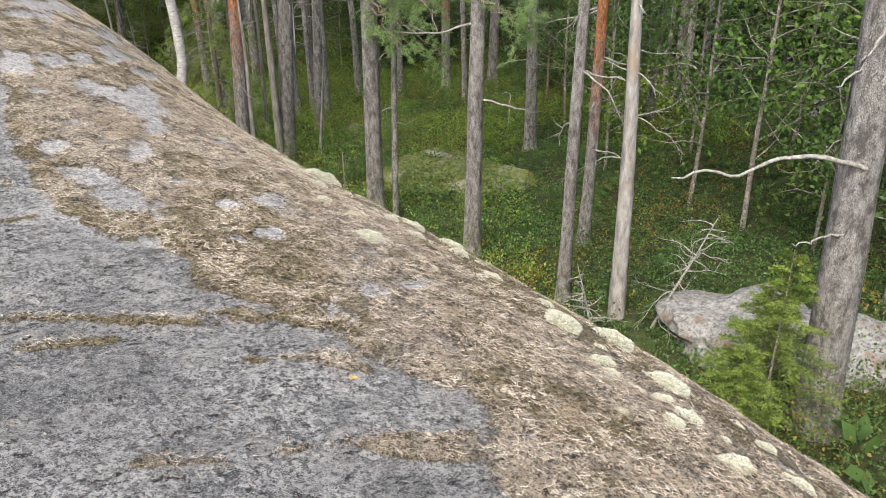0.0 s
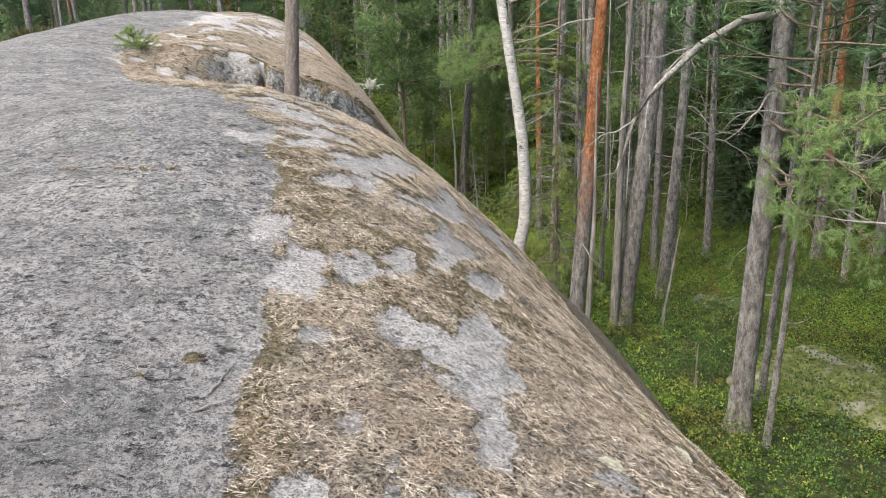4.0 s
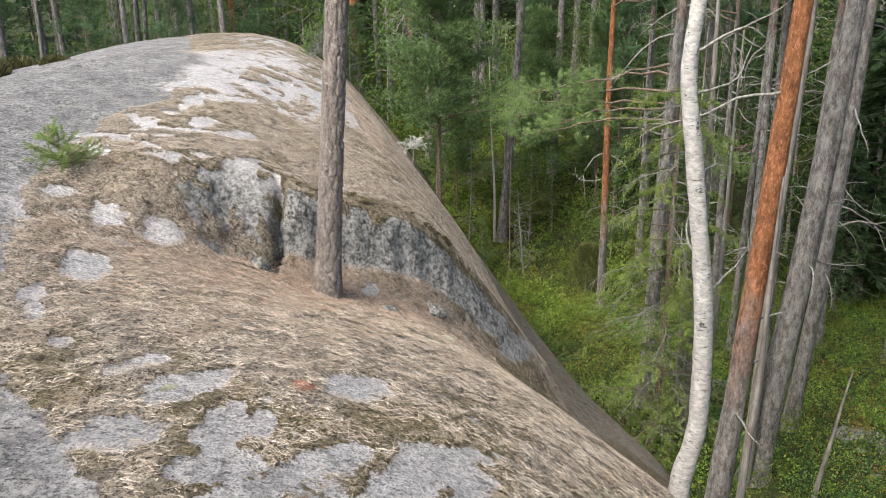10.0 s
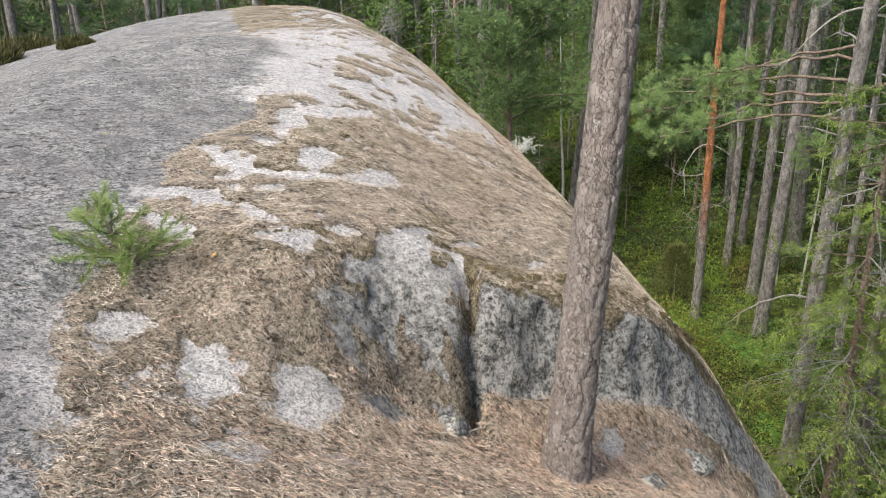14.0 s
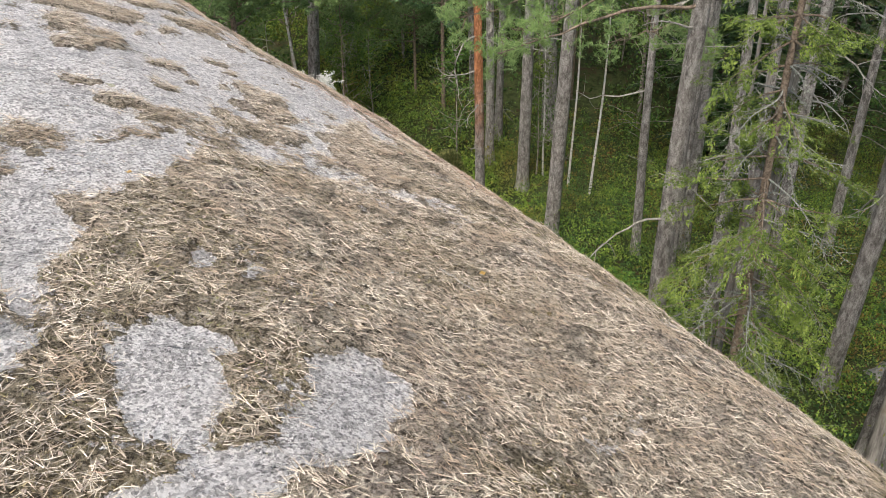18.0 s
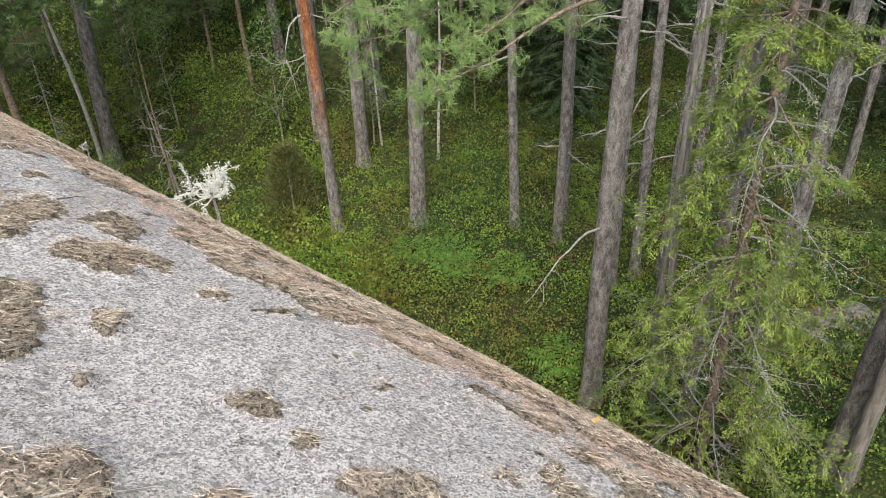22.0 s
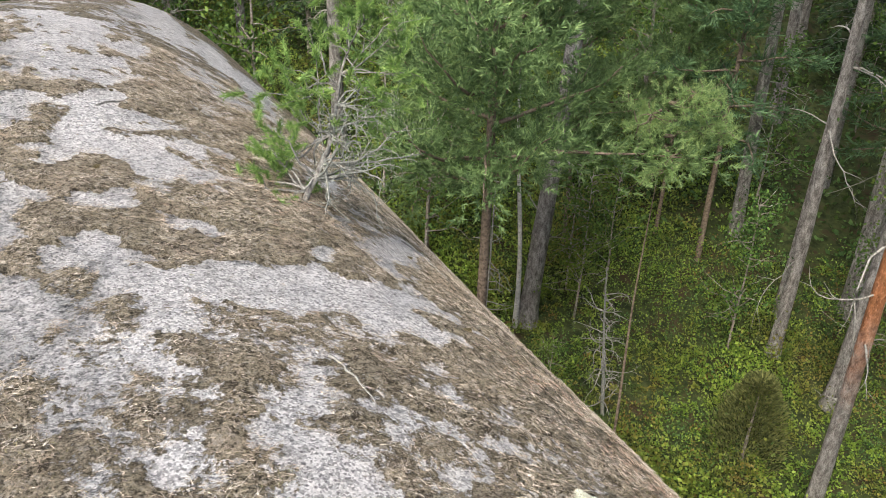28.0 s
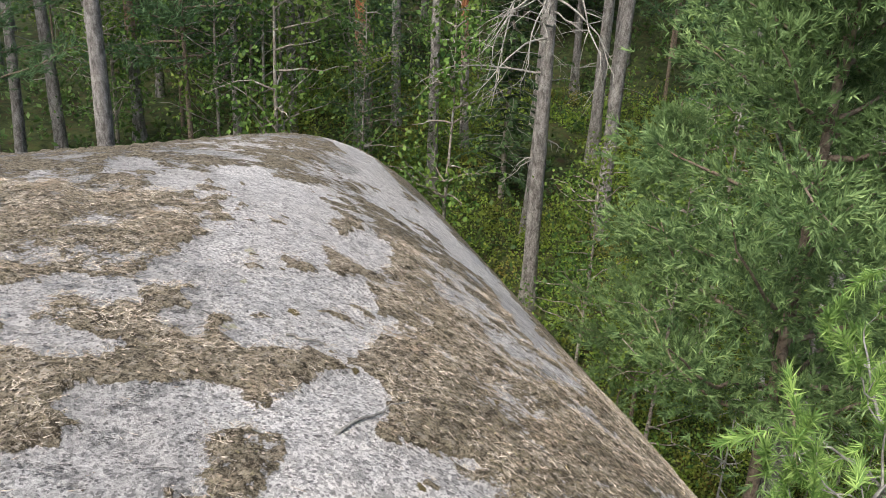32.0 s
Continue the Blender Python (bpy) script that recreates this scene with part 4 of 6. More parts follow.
def joined(pieces):
    vs, fs, n = [], [], 0
    for v, f in pieces:
        vs.append(v), fs.append(f + n)
        n += len(v)
    return np.concatenate(vs), np.concatenate(fs)


def blades(base, way, length, width, r, kink=0.0):
    """Needles: one thin triangle each."""
    way = way / (np.linalg.norm(way, axis=1, keepdims=True) + 1e-9)
    side = np.cross(way, r.normal(size=way.shape))
    side /= np.linalg.norm(side, axis=1, keepdims=True) + 1e-9
    half = side * (np.asarray(width) / 2 * np.ones(len(base)))[:, None]
    tip = base + way * (np.asarray(length) * np.ones(len(base)))[:, None]
    v = np.stack([base - half, base + half, tip], 1).reshape(-1, 3)
    return v, np.arange(len(v)).reshape(-1, 3)


def leaves(at, way, length, width, r, flat=0.0):
    """Leaves: one pointed four-cornered blade each."""
    way = way / (np.linalg.norm(way, axis=1, keepdims=True) + 1e-9)
    side = np.cross(way, r.normal(size=way.shape) * (1 - flat) + np.array([0, 0, 1.0]) * flat)
    side /= np.linalg.norm(side, axis=1, keepdims=True) + 1e-9
    le, wi = (np.asarray(q) * np.ones(len(at)) for q in (length, width))
    v = np.stack([at, at + way * (le * 0.45)[:, None] + side * (wi / 2)[:, None], at + way * le[:, None],
                  at + way * (le * 0.45)[:, None] - side * (wi / 2)[:, None]], 1).reshape(-1, 3)
    return v, np.arange(len(v)).reshape(-1, 4)


def limb(start, way, length, r0, r, droop=-0.1, bends=7, wild=0.15, sides=5):
    """A crooked branch; gives its points and radii."""
    pts, d = [np.array(start, float)], np.array(way, float)
    d /= np.linalg.norm(d)
    for _ in range(bends):
        d = d + r.normal(size=3) * wild + np.array([0, 0, droop])
        d /= np.linalg.norm(d)
        pts.append(pts[-1] + d * length / bends)
    return np.array(pts), np.linspace(r0, r0 * 0.18, bends + 1)


def tufts(points, ways, r, needles=16, length=0.07, width=0.003, spread=0.8):
    """Needle brushes at points, each along its way."""
    n = len(points)
    p = np.repeat(points, needles, 0)
    w = np.repeat(ways, needles, 0)
    w = w / (np.linalg.norm(w, axis=1, keepdims=True) + 1e-9)
    back = r.random((n * needles, 1)) * length * 1.3
    return blades(p - w * back, w + r.normal(size=w.shape) * spread * 0.6, length * (0.7 + 0.5 * r.random(n * needles)), width, r)


def trunk_path(height, lean, r, wander=0.03, n=40):
    s = np.linspace(0, 1, n)
    z = height * s
    ph = r.random(4) * 6.28
    x = np.tan(radians(lean[0])) * z + wander * height * 0.12 * (np.sin(3 * s + ph[0]) - np.sin(ph[0]) + 0.4 * np.sin(9 * s + ph[1]) - 0.4 * np.sin(ph[1]))
    y = np.tan(radians(lean[1])) * z + wander * height * 0.12 * (np.sin(3.4 * s + ph[2]) - np.sin(ph[2]) + 0.4 * np.sin(8 * s + ph[3]) - 0.4 * np.sin(ph[3]))
    return np.stack([x, y, z], 1)


def crown_mesh(r, height, base, reach, limbs=16, needles=12, size=0.2):
    """A pine crown: limbs that fan out and carry brushes of needles."""
    wood, spots, ways = [], [], []
    for k in range(limbs):
        f = (k + r.random()) / limbs
        z0, ang = base + (height - base) * f, r.random() * 6.28
        ln = reach * (1.1 - 0.75 * f) * (0.7 + 0.5 * r.random())
        p, rad = limb((0, 0, z0), (math.cos(ang), math.sin(ang), 0.25), ln, 0.02 + 0.013 * (1 - f), r, 0.02, 6, 0.2)
        wood.append(tube(p, rad, 4))
        for q in p[2:]:
            m = 4
            off = r.normal(size=(m, 3)) * np.array([0.28, 0.28, 0.14]) * (0.6 + 0.4 * reach)
            spots.append(q + off)
            ways.append(off + np.array([0, 0, 0.12]) + 0.3 * (q - p[0]) / (np.linalg.norm(q - p[0]) + 0.01))
    return joined(wood), tufts(np.concatenate(spots), np.concatenate(ways), r, needles, size, size * 0.07, 1.0)


CROWNS = []
for k in range(3):
    r_ = np.random.default_rng(100 + k)
    w_, n_ = crown_mesh(r_, 6.0, 0.0, 2.2, 22, 12, 0.24)
    a_, b_ = sheet("branchwork", *w_, LIVE_TWIG), sheet("crown", *n_, NEEDLE_PINE, smooth=False)
    CROWNS.append((a_.data, b_.data))
    bpy.data.objects.remove(a_), bpy.data.objects.remove(b_)


def dead_branch(r, start, way, length, r0, droop=-0.05, forks=3):
    """A bare crooked branch with side twigs, as one tube mesh."""
    p, rad = limb(start, way, length, r0, r, droop, 9, 0.2)
    out = [tube(p, rad, 5)]
    for _ in range(forks):
        k = r.integers(3, 9)
        q, rq = limb(p[k], (p[k] - p[k - 1]) / (np.linalg.norm(p[k] - p[k - 1]) + 1e-6) + r.normal(size=3) * 0.7, length * (0.15 + 0.3 * r.random()), rad[k] * 0.7, r, droop, 5, 0.25)
        out.append(tube(q, rq, 4))
    return out


def bare_branch(tree, pieces, label, split=True):
    """Hangs a bare branch on a tree, with its side twigs as a part of their own."""
    if not split or len(pieces) < 2:
        return sheet("dead_branch", *joined(pieces), TWIG, tree, label=label)
    ob = sheet("dead_branch", *pieces[0], TWIG, tree, label=label)
    tagged(sheet("twigwork", *joined(pieces[1:]), TWIG, ob), kind="stuff")
    return ob


PINE_LABEL = {"pine_bark": "tall pine with grey plated bark and dead lower branches",
              "pine_bark_reddish": "tall pine with orange-red upper bark and dead branches",
              "pine_bark_grey": "tall grey-barked pine trunk rising from the undergrowth"}


def plated(v, p, sides):
    """Pushes a trunk's skin out into bark plates with fissures between them."""
    n = len(p)
    ang = np.tile(np.arange(sides) / sides, n)
    z = v[:, 2]
    cu, cz = 8, 0.13
    a, b = ang * cu, z / cz
    ia, ib = np.floor(a), np.floor(b)
    d1, d2 = np.full(len(v), 9.0), np.full(len(v), 9.0)
    for da in (-1, 0, 1):
        for db in (-1, 0, 1):
            ca, cb = ia + da, ib + db
            h1 = np.modf(np.abs(np.sin((ca % cu) * 12.9898 + cb * 78.233)) * 43758.5453)[0]
            h2 = np.modf(np.abs(np.sin((ca % cu) * 39.346 + cb * 11.135)) * 24634.6345)[0]
            d = np.hypot(a - ca - h1, (b - cb - h2) * 1.0)
            d2 = np.minimum(d2, np.maximum(d1, d))
            d1 = np.minimum(d1, d)
    out = v - np.repeat(p, sides, 0)
    out[:, 2] = 0
    out /= np.linalg.norm(out, axis=1, keepdims=True) + 1e-9
    return v + out * (0.013 * ease(0.0, 0.2, d2 - d1) - 0.006 + 0.004 * (grain2(ang * 90, z * 60, 5) - 0.5))[:, None]


def pine(x, y, dia, lean=(0, 0), bark=None, height=15.0, dead=5, seed=0, low=1.5, high=7.5, z=None, label="", sides=12, rings=40):
    r = np.random.default_rng(seed + int(abs(x * 131 + y * 57)))
    bark = bark or BARK_A
    z = float(land_z(x, y)[0]) - 0.08 if z is None else z
    tree = tagged(new("pine_tree"), label or PINE_LABEL.get(bark.name, "tall pine"), "tree", "pines of the valley")
    tree.location = (x, y, z)
    p = trunk_path(height, lean, r, n=rings)
    s = p[:, 2] / height
    rad = dia / 2 * (1 - 0.78 * s) * (1 + 0.4 * np.exp(-p[:, 2] / 0.22))
    v, f = tube(p, rad, sides, 0.1 if sides < 40 else 0.0, seed)
    if sides >= 40:
        v = plated(v, p, sides)
    sheet("trunk", v, f, bark, tree)
    for _ in range(dead + (3 if dead and rings >= 40 else 0)):
        h = low + (high - low) * r.random()
        k = np.searchsorted(p[:, 2], h)
        ang = r.random() * 6.28
        ln = 0.5 + 1.3 * r.random() ** 1.5
        bare_branch(tree, dead_branch(r, p[k], (math.cos(ang), math.sin(ang), 0.1 - 0.3 * r.random()), ln, 0.012 + 0.012 * r.random(), -0.04), "bare grey branch", rings >= 40)
    limbs, crown = CROWNS[seed % 3]
    k = int(len(p) * 0.58)
    for nm, data in (("branchwork", limbs), ("crown", crown)):
        o = tagged(new(nm, data), kind="stuff")
        o.parent = tree
        o.matrix_local = pose(*p[k], 0, 0, 57 * seed) @ Matrix.Diagonal((1, 1, height * 0.42 / 6.0, 1))
    return tree


def birch(x, y, dia, lean=(0, 0), height=9.0, seed=0, bend=0.5, z=None, crown=True, crook=None):
    r = np.random.default_rng(900 + seed)
    z = float(land_z(x, y)[0]) - 0.08 if z is None else z
    tree = tagged(new("birch_tree"), "slender white-barked birch with a crooked stem", "tree", "birches")
    tree.location = (x, y, z)
    p = trunk_path(height, lean, r, 0.03 + 0.12 * bend, 36)
    if crook:
        p = np.stack([np.zeros(90), np.zeros(90), np.linspace(0, height, 90)], 1)
        off = sum(np.interp(p[:, 2] + d, *zip(*crook)) for d in (-0.16, -0.08, 0, 0.08, 0.16)) / 5
        p[:, 0], p[:, 1] = off * 0.92, off * 0.39
    rad = dia / 2 * (1 - 0.8 * p[:, 2] / height) * (1 + 0.3 * np.exp(-p[:, 2] / 0.2))
    sheet("trunk", *tube(p, rad, 12, 0.14, seed), BIRCH, tree)
    for k in range(9 if crook else 0):
        i, ang = int(18 + 5 * k + 4 * r.random()), r.random() * 6.28
        bare_branch(tree, dead_branch(r, p[i], (math.cos(ang), math.sin(ang), 0.25), 0.45 + 0.7 * r.random(), 0.014, 0.03, 3), "pale bare branch")
    tw, sp, wy = [], [], []
    for k in range(14):
        i = int(len(p) * (0.5 + 0.49 * r.random()))
        ang = r.random() * 6.28
        q, rq = limb(p[i], (math.cos(ang), math.sin(ang), 0.6), height * 0.16, dia * 0.12, r, -0.06, 7, 0.15)
        tw.append(tube(q, rq, 4))
        m = 60
        idx = r.integers(2, len(q), m)
        sp.append(q[idx] + r.normal(size=(m, 3)) * 0.22)
        wy.append(r.normal(size=(m, 3)) + np.array([0, 0, -0.6]))
    if crown:
        tagged(sheet("branchwork", *joined(tw), LIVE_TWIG, tree), kind="stuff")
        sheet("crown", *leaves(np.concatenate(sp), np.concatenate(wy), 0.07, 0.05, r), LEAF, tree, False)
    return tree


def spruce_meshes(r, height, reach, whorls, per, leaf, width, droop=-0.06, start=0.1, twigs=6):
    """Spruce: drooping branches with side sprays of needles."""
    wood, at, way = [], [], []
    for k in range(whorls):
        f = (k + 0.3) / whorls
        z0 = height * (start + (0.97 - start) * f)
        for j in range(per):
            ang = 6.28 * (j + r.random() * 0.8) / per + k
            ln = reach * (1 - f) ** 0.8 * (0.65 + 0.5 * r.random()) + 0.08
            p, rad = limb((0, 0, z0 + 0.1 * r.normal()), (math.cos(ang), math.sin(ang), 0.15), ln, 0.006 + 0.008 * (1 - f), r, droop, 7, 0.08)
            wood.append(tube(p, rad, 4))
            for q in range(1, 8):
                d = p[q] - p[q - 1]
                d /= np.linalg.norm(d)
                side = np.cross(d, [0, 0, 1.0])
                m = twigs
                s = r.choice([-1, 1], m)[:, None] * side * (0.4 + 0.6 * r.random((m, 1))) + d * 0.6 + np.array([0, 0, -0.25]) + 0.2 * r.normal(size=(m, 3))
                at.append(p[q] - d * ln / 7 * r.random((m, 1)))
                way.append(s)
    a, w = np.concatenate(at), np.concatenate(way)
    return joined(wood), leaves(a, w, leaf * (0.6 + 0.7 * r.random(len(a))), width, r, 0.75)


SPRUCES = []
for k in range(2):
    r_ = np.random.default_rng(300 + k)
    w_, n_ = spruce_meshes(r_, 8.0, 1.6, 18, 8, 0.22, 0.065, twigs=8)
    a_, b_ = sheet("branchwork", *w_, TWIG), sheet("crown", *n_, NEEDLE_FAR, smooth=False)
    t_ = sheet("trunk", *tube(trunk_path(8.2, (0, 0), r_, 0.01, 14), np.linspace(0.11, 0.012, 14), 8, 0.1), SPRUCE_BARK)
    SPRUCES.append((t_.data, a_.data, b_.data))
    for o_ in (a_, b_, t_):
        bpy.data.objects.remove(o_)


def leaf_mesh(r, height, n_limb, per, leaf):
    wood, at = [], []
    p = trunk_path(height, (0, 0), r, 0.06, 20)
    wood.append(tube(p, np.linspace(height * 0.008, 0.008, 20), 7, 0.1))
    for k in range(n_limb):
        i = int(4 + 15 * r.random())
        ang = r.random() * 6.28
        q, rq = limb(p[i], (math.cos(ang), math.sin(ang), 0.5), height * (0.34 - 0.22 * i / 20) * (0.6 + 0.6 * r.random()), 0.02, r, 0.0, 6, 0.22)
        wood.append(tube(q, rq, 4))
        idx = r.integers(1, len(q), per)
        at.append(q[idx] + r.normal(size=(per, 3)) * height * 0.04)
    a = np.concatenate(at)
    return joined(wood), leaves(a, r.normal(size=a.shape) + np.array([0, 0, -0.3]), leaf * (0.6 + 0.7 * r.random(len(a))), leaf * 0.6, r, 0.4)


BROAD = []
for k in range(3):
    r_ = np.random.default_rng(500 + k)
    w_, n_ = leaf_mesh(r_, 5.0 + k, 30, 52, 0.11)
    a_, b_ = sheet("stem", *w_, SPRUCE_BARK), sheet("crown", *n_, LEAF, smooth=False)
    BROAD.append((a_.data, b_.data))
    bpy.data.objects.remove(a_), bpy.data.objects.remove(b_)


def far_spruce(x, y, size=1.0, kind=0, turn=0):
    tree = tagged(new("spruce_tree"), "dark green spruce among the pines, branches down low", "tree", "spruces in the forest")
    tree.matrix_world = pose(x, y, float(land_z(x, y)[0]) - 0.05, 0, 0, turn) @ Matrix.Scale(size, 4)
    for nm, data in zip(("trunk", "branchwork", "crown"), SPRUCES[kind % 2]):
        o = tagged(new(nm, data), kind="stuff" if nm != "trunk" else "")
        o.parent = tree
    return tree


def broad_tree(x, y, size=1.0, kind=0, turn=0):
    tree = tagged(new("young_broadleaf_tree"), "leafy young green rowan or birch in the undergrowth", "tree", "young broadleaf trees")
    tree.matrix_world = pose(x, y, float(land_z(x, y)[0]) - 0.05, 0, 0, turn) @ Matrix.Scale(size, 4)
    for nm, data in zip(("stem", "crown"), BROAD[kind % 3]):
        new(nm, data).parent = tree
    return tree


# the pines that stand in the valley, one by one
right_pine = pine(3.61, 6.65, 0.42, (-2, 1), BARK_C, 15, 0, 1)
pine(0.22, 11.7, 0.27, (1.6, 0), BARK_A, 15, 5, 2)
pine(1.47, 9.95, 0.18, (1.2, -0.2), BARK_A, 13, 5, 3)
pine(2.09, 12.2, 0.2, (1.4, -0.2), BARK_B, 14, 5, 4)
pine(-1.14, 13.75, 0.1, (0.5, 0), BARK_C, 8, 3, 5)
pine(1.78, 18.7, 0.29, (-2, 0), BARK_A, 15, 4, 6)
pine(0.26, 24.3, 0.17, (-1.5, 0), BARK_C, 13, 4, 7)
valley_pine = pine(-1.54, 14.12, 0.33, (0.3, 0), BARK_A, 16, 4, 8)
pine(-1.29, 15.53, 0.13, (1.8, 0), BARK_C, 9, 4, 9)
pine(-3.84, 23.4, 0.21, (0.4, 0), BARK_A, 15, 4, 10)
pine(-4.27, 23.55, 0.17, (-1.0, 0.6), BARK_A, 15, 4, 11)
pine(-4.72, 23.5, 0.19, (-1.2, 0.6), BARK_A, 13, 5, 21)
pine(-3.21, 26.2, 0.22, (-2, 0.8), BARK_A, 15, 4, 12)
pine(-4.6, 16.54, 0.3, (2.5, 1.1), BARK_B, 15, 6, 13)
pine(-4.18, 18.93, 0.4, (3.9, 1.7), BARK_C, 16, 4, 14)
pine(-3.7, 21.1, 0.27, (1.8, 0.7), BARK_A, 15, 4, 15)
pine(-8.52, 27.2, 0.22, (-0.2, 0), BARK_B, 13, 6, 16)
pine(-7.07, 26.7, 0.31, (2.1, -0.6), BARK_C, 15, 3, 17)
pine(-5.52, 25.7, 0.18, (-1, 0.4), BARK_A, 12, 5, 18)
pine(-5.02, 24.95, 0.17, (0.8, -0.4), BARK_A, 13, 5, 19)
pine(-6.25, 21.05, 0.27, (0.8, -0.6), BARK_A, 16, 5, 20)
pine(-4.62, 25.66, 0.24, (-0.8, 0.3), BARK_C, 15, 4, 43)
pine(-1.8, 25.8, 0.2, (0.8, -0.7), BARK_C, 12, 4, 22)
pine(-0.33, 27.0, 0.31, (1.0, -1), BARK_B, 15, 4, 23)
pine(1.25, 27.7, 0.36, (2, -2), BARK_A, 15, 4, 24)
pine(-12.59, 30.66, 0.33, (3, 0.5), BARK_C, 14, 4, 26)
broad_tree(-11.75, 30.9, 0.5, 1, 40)
broad_tree(-11.2, 31.6, 0.4, 2, 130)
pine(-8.23, 30.9, 0.23, (-0.1, 0), BARK_A, 13, 4, 27)
pine(-7.45, 29.9, 0.3, (1.3, 0), BARK_A, 14, 5, 28)
pine(-6.62, 32.1, 0.4, (-2.5, 0), BARK_A, 16, 4, 29)
pine(-8.58, 33.6, 0.26, (-2, 0), BARK_C, 14, 3, 30)
pine(-27.1, 32.9, 0.23, (1, 1), BARK_C, 13, 3, 31)
pine(-26.8, 33.7, 0.27, (-1.5, -1), BARK_A, 14, 3, 32)
pine(-26.2, 34.4, 0.25, (-2, -1.5), BARK_C, 13, 3, 33)
pine(-26.2, 35.4, 0.26, (-0.7, 0), BARK_B, 14, 3, 34)
pine(-24.5, 36.7, 0.21, (0, 0), BARK_A, 13, 3, 35)
pine(-23.7, 37.9, 0.22, (0, 0), BARK_A, 13, 3, 36)
pine(-21.8, 37.8, 0.42, (-0.9, 0), BARK_B, 16, 2, 37)
pine(-21.6, 39.4, 0.25, (-1, 0), BARK_C, 13, 3, 38)
pine(-19.7, 36.9, 0.25, (-2, 0), BARK_A, 13, 3, 39)
pine(-19.6, 38.8, 0.22, (-2, 0), BARK_B, 13, 3, 40)
drooping_pine = pine(-16.8, 34.3, 0.29, (-0.6, 0), BARK_A, 14, 9, 41, low=2.5, high=7)
pine(-16.3, 40.1, 0.34, (-1.4, 0), BARK_A, 15, 3, 42)
pine(-7.48, 12.21, 0.188, (0.95, 5.3), FLAKY, 11, 0, 50, label="lone pine with thick cracked grey bark on the rock shelf", sides=72, rings=620)
birch(-4.66, 13.85, 0.19, (0, 0), 10, 1, crook=((0, -0.15), (0.45, -0.13), (0.9, -0.02), (1.5, -0.03), (2.1, -0.07), (2.6, -0.14), (3.5, -0.28), (4.0, -0.37), (4.3, -0.38), (4.7, -0.33), (6, -0.4), (10, -0.2)))
birch(-12.78, 30.5, 0.1, (-2, 0), 6, 2)
birch(-6.32, 30.0, 0.06, (0.6, 0), 7, 3, 0.2)
birch(-6.91, 30.4, 0.05, (-1, 0.4), 6, 4, 0.2)
birch(-5.88, 29.4, 0.065, (0.9, 0), 7, 5, 0.2)


# the forest behind, out to the hillside
def bushy_mesh(r, height, base, reach, limbs, per, needles, size, width):
    """A young pine: whorls of limbs nearly down to the ground, thick with needle brushes."""
    wood = [tube(trunk_path(height, (0, 0), r, 0.03, 16), np.linspace(height * 0.008, 0.012, 16), 8, 0.1)]
    spots, ways = [], []
    for k in range(limbs):
        f = (k + r.random()) / limbs
        z0, ang = base + (height * 0.98 - base) * f, k * 2.4 + r.random()
        ln = reach * (1.05 - 0.85 * f) * (0.7 + 0.5 * r.random())
        p, rad = limb((0, 0, z0), (math.cos(ang), math.sin(ang), 0.3), ln, 0.012 + 0.014 * (1 - f), r, 0.015, 7, 0.16)
        wood.append(tube(p, rad, 4))
        for q in range(2, 8):
            off = r.normal(size=(per, 3)) * np.array([0.16, 0.16, 0.08]) * (0.5 + 0.35 * reach)
            out = (p[q] - p[q - 1]) / (np.linalg.norm(p[q] - p[q - 1]) + 1e-6)
            spots.append(p[q] + off)
            ways.append(off * 1.5 + out * 0.25 + np.array([0, 0, 0.12]))
    return joined(wood), tufts(np.concatenate(spots), np.concatenate(ways), r, needles, size, width, 0.85)


BUSHY = []
for k in range(5):
    r_ = np.random.default_rng(700 + k)
    w_, n_ = bushy_mesh(r_, 7.0, 2.2, 1.7, 30, 7, 10, 0.15, 0.019) if k < 3 else bushy_mesh(r_, 7.0, 1.6, 1.8, 62, 26, 20, 0.068, 0.012)
    a_, b_ = sheet("branchwork", *w_, LIVE_TWIG), sheet("crown", *n_, NEEDLE_PINE if k < 3 else NEEDLE_BUSHY, smooth=False)
    BUSHY.append((a_.data, b_.data))
    bpy.data.objects.remove(a_), bpy.data.objects.remove(b_)


def bushy_pine(x, y, size=1.0, kind=0, turn=0, z=None, slim=1.0):
    tree = tagged(new("young_pine_tree"), "bushy young pine with dense blue-green needles", "tree", "young pines")
    tree.matrix_world = pose(x, y, float(land_z(x, y)[0]) - 0.05 if z is None else z, 0, 0, turn) @ Matrix.Diagonal((size * slim, size * slim, size, 1))
    for nm, data in zip(("branchwork", "crown"), BUSHY[kind]):
        o = tagged(new(nm, data), kind="stuff")
        o.parent = tree
    return tree


